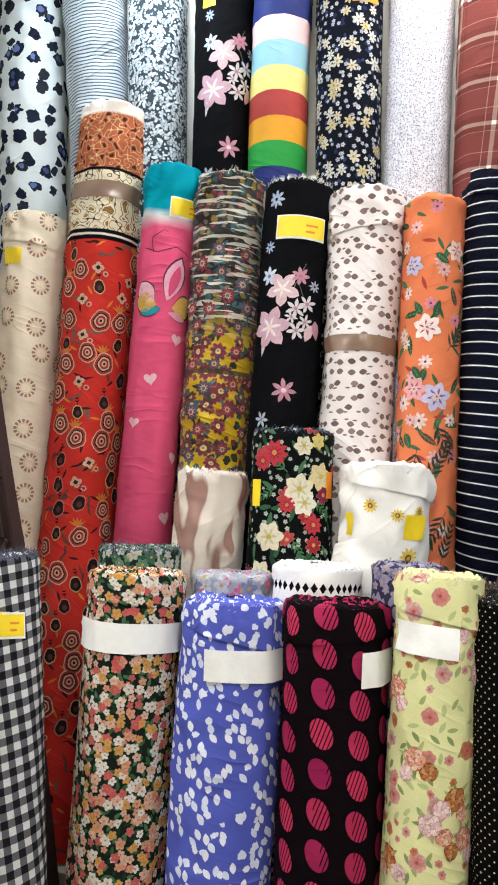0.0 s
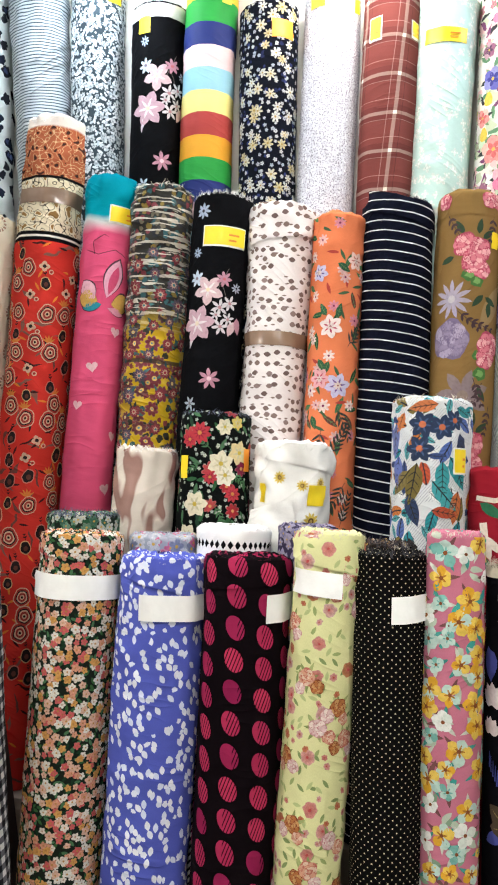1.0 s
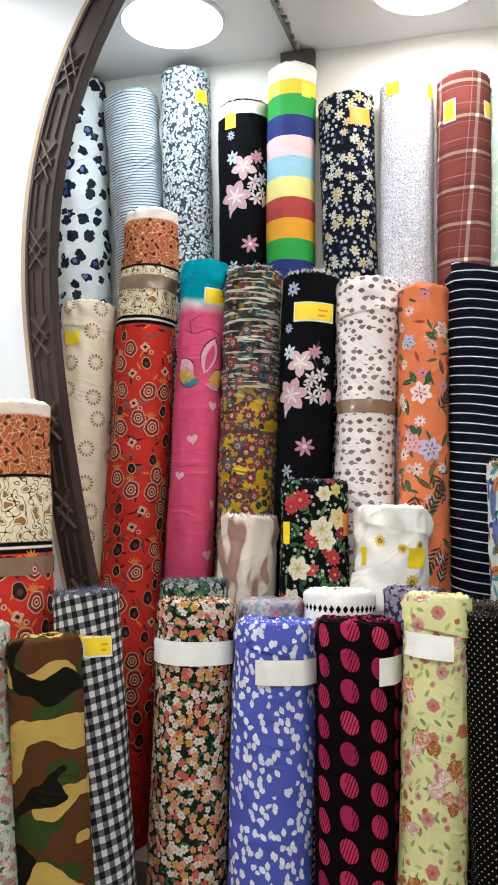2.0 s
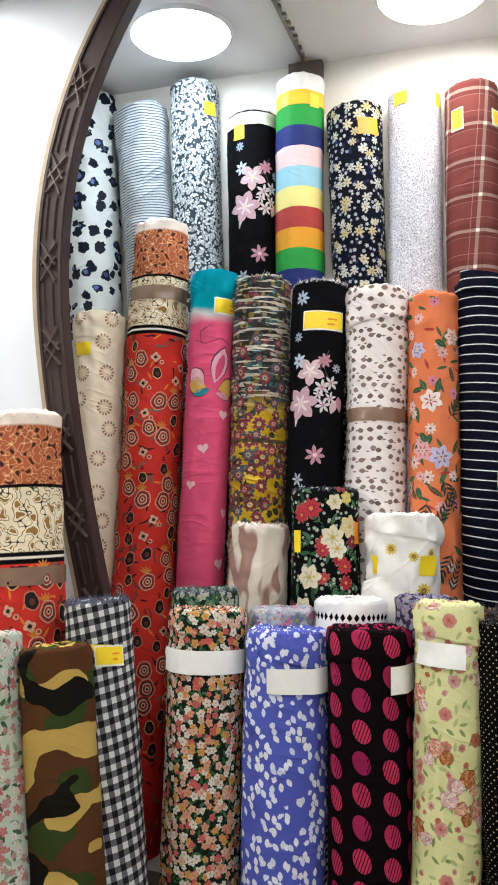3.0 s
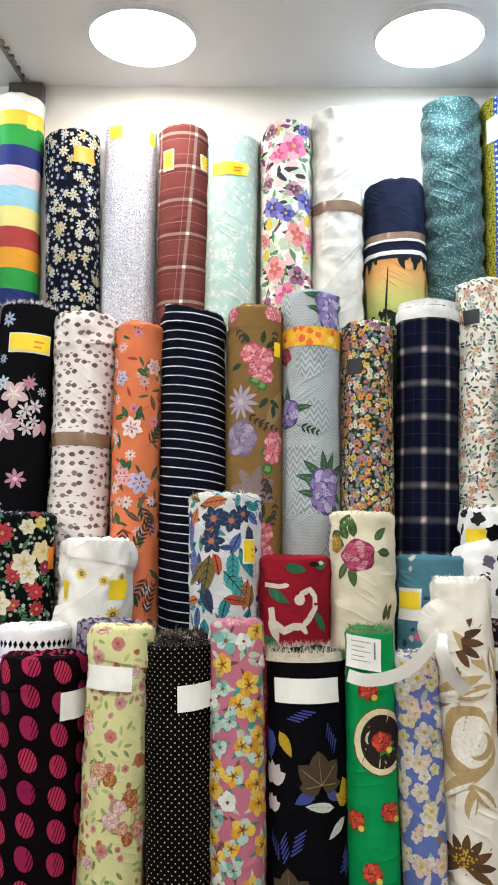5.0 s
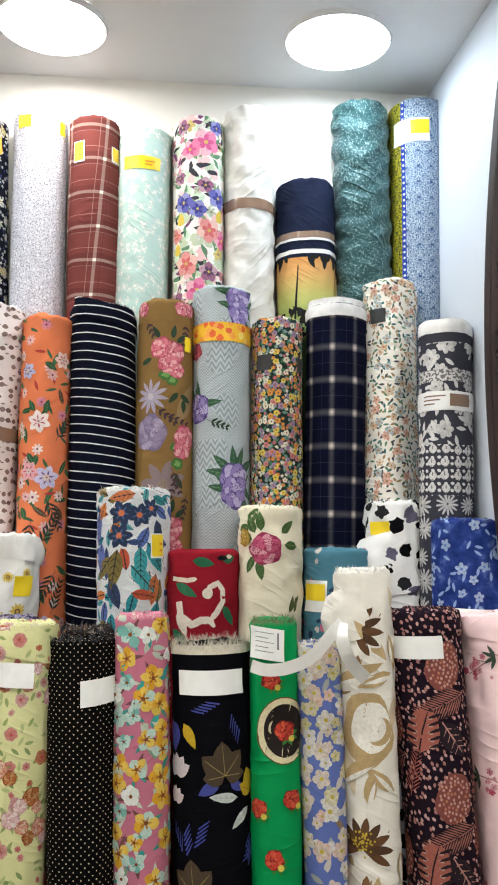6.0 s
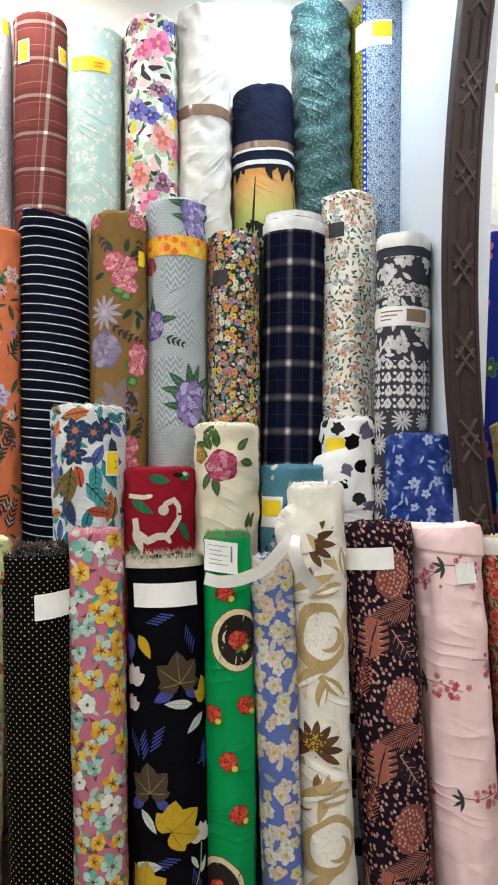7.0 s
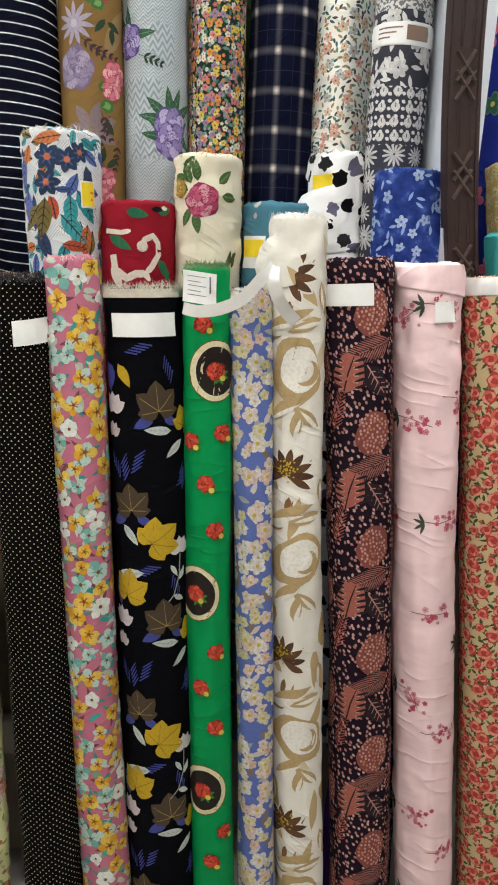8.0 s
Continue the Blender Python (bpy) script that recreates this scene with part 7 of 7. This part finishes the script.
for k, (x, y) in enumerate(spread(76, 0.12, 0.04, 1.45, 0.026)):
    q, a = 0.0138 + 0.003 * math.sin(k * 1.7), k * 2.4
    for i in range(3):
        p.petal(x, y, math.degrees(a) + 70 + 115 * i, q * 1.75, 0.006, ((0.04, 0.065, 0.025), (0.1, 0.12, 0.05))[i % 2], 0.4)
    p.disc(x, y, q, (0.4, 0.04, 0.035), 1, 12, 0.9, 0.12, a)
    for i in range(4):
        b = a + 1.7 * i
        p.crescent(x + q * 0.12 * math.cos(b), y + q * 0.12 * math.sin(b), q * (0.75 - 0.12 * i), math.degrees(b), math.degrees(b) + 130, q * 0.4, ((0.66, 0.26, 0.18), (0.58, 0.12, 0.08))[i % 2], 1.8 + 0.1 * i, 5)
p.done()
r.band(-0.004, 0.03, M_FRAY_WHITE, "white lining turned over the top", "lining", 0.0022)
r.fray(M_FRAY_WHITE, 120, 0.012)


# ---- stepped stand, strap, arches, seam ----
def step(lo, hi, label):
    root = tagged(new("display_step"), label, "display step", "stepped stand")
    root.location = ((lo[0] + hi[0]) / 2, hi[1], lo[2])
    o = root.location
    rel = lambda v: tuple(a - b for a, b in zip(v, o))
    part("top_board", box_bm(rel((lo[0], lo[1], hi[2] - 0.03)), rel(hi), 0.003), M_BOARD, root)
    part("riser", box_bm(rel((lo[0] + 0.01, lo[1] + 0.02, lo[2])), rel((hi[0] - 0.01, hi[1] - 0.002, hi[2] - 0.031))), M_BOARD, root)


for x0, x1 in ((XL + 0.03, XR), (XR + 0.09, XR + 0.75)):
    step((x0, -0.37, 0.0), (x1, -0.01, BASE[TALL] - 0.001), "wooden step that carries the tall rolls")
    step((x0, -0.21, BASE[TALL] + 0.0005), (x1, -0.01, BASE[BACK] - 0.001), "high wooden step for the back rolls")
step((XL + 0.03, -0.53, 0.0), (XR, -0.375, BASE[MID] - 0.001), "low wooden step for the short rolls")
step((-1.02, -0.56, 0.0), (-0.72, -0.36, 0.989), "narrow wooden plinth in the next bay")


def ribbon(name, pts, width, mat, parent, label="", tilt=(0, 0, 1)):
    """A flat bent strap through the given points, with thickness."""
    pts = [Vector(q) for q in pts]
    fine = []
    for i in range(len(pts) - 1):
        p0, p1, p2, p3 = pts[max(0, i - 1)], pts[i], pts[i + 1], pts[min(len(pts) - 1, i + 2)]
        for j in range(8):
            t = j / 8
            fine.append(0.5 * ((2 * p1) + (p2 - p0) * t + (2 * p0 - 5 * p1 + 4 * p2 - p3) * t * t + (3 * p1 - p0 - 3 * p2 + p3) * t ** 3))
    fine.append(pts[-1])
    verts, faces = [], []
    for i, q in enumerate(fine):
        t = (fine[min(len(fine) - 1, i + 1)] - fine[max(0, i - 1)]).normalized()
        side = t.cross(Vector((0, -1, 0.15))).normalized() * width / 2
        n = side.cross(t).normalized() * 0.0006
        verts += [q - side - n, q + side - n, q + side + n, q - side + n]
    for i in range(len(fine) - 1):
        for j in range(4):
            faces.append((i * 4 + j, i * 4 + (j + 1) % 4, i * 4 + 4 + (j + 1) % 4, i * 4 + 4 + j))
    faces += [(3, 2, 1, 0), tuple(len(verts) - 4 + j for j in range(4))]
    return mesh_object(name, verts, faces, mat, parent, label, smooth=False)


M_STRAP = plain("translucent_plastic_strap", (0.62, 0.60, 0.56), 0.25, tone=0.06, spec=0.6)
strap = tagged(new("plastic_strap"), "loose translucent white plastic strap hung between two rolls", "strap")
strap.location = (0.816, -0.735, 1.484)
ribbon("long_loop", [(0.0, 0.0, 0.0), (0.026, -0.025, -0.001), (0.065, -0.035, 0.006), (0.105, -0.04, 0.027), (0.141, -0.035, 0.066), (0.162, -0.01, 0.081)], 0.022, M_STRAP, strap)
ribbon("short_tail", [(0.161, -0.013, 0.081), (0.157, -0.035, 0.061), (0.166, -0.04, 0.031), (0.184, -0.03, 0.003), (0.207, -0.02, -0.02)], 0.024, M_STRAP, strap)


def arch(centre, y, zs, half, spots, label, edged=True):
    """A tall bowed board in dark wood with carved lattice lozenges; centre(z) gives its middle."""
    root = tagged(new("arch_board"), label, "arch board", "carved arch boards")
    root.location = (centre(zs[0]), y, zs[0])
    o = root.location

    def sweep(name, offs, depth0, depth1, mat, lbl=""):
        n, verts, faces = 46, [], []
        for i in range(n + 1):
            z = zs[0] + (zs[1] - zs[0]) * i / n
            x = centre(z)
            for off, dep in ((offs[0], depth0), (offs[1], depth0), (offs[1], depth1), (offs[0], depth1)):
                verts.append((x + off - o.x, dep, z - o.z))
        for i in range(n):
            for j in range(4):
                faces.append((i * 4 + j, i * 4 + 4 + j, i * 4 + 4 + (j + 1) % 4, i * 4 + (j + 1) % 4))
        faces += [(0, 1, 2, 3), tuple(n * 4 + 3 - j for j in range(4))]
        mesh_object(name, verts, faces, mat, root, lbl)

    sweep("board", (-half, half), 0.0, 0.034, M_WOOD)
    if edged:
        sweep("edge_strip", (-half - 0.011, -half - 0.0005), -0.002, 0.03, M_EDGE, "pale wooden edge strip")
    sweep("bead", (-half + 0.001, -half + 0.008), -0.004, -0.0005, M_WOOD)
    sweep("bead", (half - 0.008, half - 0.001), -0.004, -0.0005, M_WOOD)
    for sx in (-0.34, 0.34):
        lo = None
        for a, b in zip(spots, spots[1:]):
            n = 8
            verts, faces = [], []
            za, zb = a + 0.05 * math.copysign(1, b - a), b - 0.05 * math.copysign(1, b - a)
            for i in range(n + 1):
                z = za + (zb - za) * i / n
                x = centre(z) + sx * half - o.x
                for off, dep in ((-0.0035, -0.0005), (0.0, -0.0045), (0.0035, -0.0005)):
                    verts.append((x + off, dep, z - o.z))
            for i in range(n):
                for j in range(2):
                    faces.append((i * 3 + j, i * 3 + j + 1, i * 3 + 4 + j, i * 3 + 3 + j))
            mesh_object("moulding", verts, faces, M_WOOD, root)
    for z in spots:
        x = centre(z)
        slope = math.atan2(centre(z + 0.01) - centre(z - 0.01), 0.02)
        for sgn in (-1, 1):
            for dz in (-0.017, 0.017):
                bm = bmesh.new()
                bmesh.ops.create_cube(bm, size=1)
                for vert in bm.verts:
                    k = 0.35 if vert.co.y < 0 else 1.0
                    vert.co = Vector((vert.co.x * 0.0085 * k, vert.co.y * 0.008, vert.co.z * 0.064))
                bm.transform(Matrix.Translation((x - o.x, -0.0042, z - o.z)) @ Matrix.Rotation(slope, 4, "Y") @ Matrix.Translation((0, 0.0006 * sgn, dz)) @ Matrix.Rotation(sgn * 0.62, 4, "Y"))
                part("lattice_bar", bm, M_WOOD_HI, root)
    return root


# The shine on the lattice bars is put into this lighter wood colour.
M_WOOD_HI = plain("sheen_tinted_dark_wood", (0.10, 0.068, 0.06), 0.4, tone=0.2, scale=60.0, bump=0.1)
arch(lambda z: 1.347 + 0.11 * max(0.0, z - 2.2) ** 2 + 0.13 * max(0.0, 2.2 - z) ** 2 - 0.03 * max(0.0, 1.5 - z) ** 2, -0.585, (0.0, CEIL - 0.002), 0.033, [2.63 - 0.18 * i for i in range(9)], "tall bowed dark wood board with carved lozenges", False)


def bow(z):
    up, down = max(0.0, z - 2.187), max(0.0, 2.187 - z)
    return -0.490 + 0.5295 * up ** 2.36 + (0.178 * down ** 1.5 if down < 0.674 else 0.0985 + 0.13 * (down - 0.674))


def spandrel():
    """The white panel that closes the side of the bay behind the bowed board, up to the ceiling."""
    n, verts, faces = 40, [], []
    for i in range(n + 1):
        z = (CEIL - 0.003) * i / n
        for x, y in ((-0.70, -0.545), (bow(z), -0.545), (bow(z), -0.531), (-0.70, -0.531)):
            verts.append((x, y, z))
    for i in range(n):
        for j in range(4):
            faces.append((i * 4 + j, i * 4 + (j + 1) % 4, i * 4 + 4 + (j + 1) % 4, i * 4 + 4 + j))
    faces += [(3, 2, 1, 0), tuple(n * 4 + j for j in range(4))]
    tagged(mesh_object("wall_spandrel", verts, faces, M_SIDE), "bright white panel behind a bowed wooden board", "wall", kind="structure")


spandrel()
arch(bow, -0.58, (0.0, CEIL - 0.002), 0.032, [2.654 - 0.1955 * i for i in range(9)], "strongly bowed dark wood board with carved lozenges")


def seam():
    """The joint in the ceiling, with its torn metal trim, and the brown block where it meets the wall."""
    root = tagged(new("ceiling_trim"), "narrow torn metal trim along a ceiling joint", "trim")
    root.location = (-0.013, 0.0, CEIL)
    part("strip", box_bm((-0.006, -2.4, -0.008), (0.003, -0.002, 0.0), 0.001), M_TRIM, root)
    rnd = random.Random(8)
    for i in range(26):
        y = -0.03 - i * 0.034 - rnd.uniform(0, 0.012)
        w = rnd.uniform(0.008, 0.018)
        part("torn_tab", box_bm((0.003, y - w, -0.007 - rnd.uniform(0, 0.004)), (0.008 + rnd.uniform(0.0, 0.007), y, -0.001), 0.0008), M_EDGE if i % 3 == 0 else M_TRIM, root)
    tagged(part("wall_block", box_bm((-0.06, -0.03, CEIL - 0.20), (0.035, -0.001, CEIL - 0.004), 0.003), M_BLOCK, None), "short brown wooden block under the ceiling joint", "block")


M_BLOCK = plain("brown_block_wood", (0.10, 0.075, 0.06), 0.6, tone=0.15, scale=30.0)
seam()
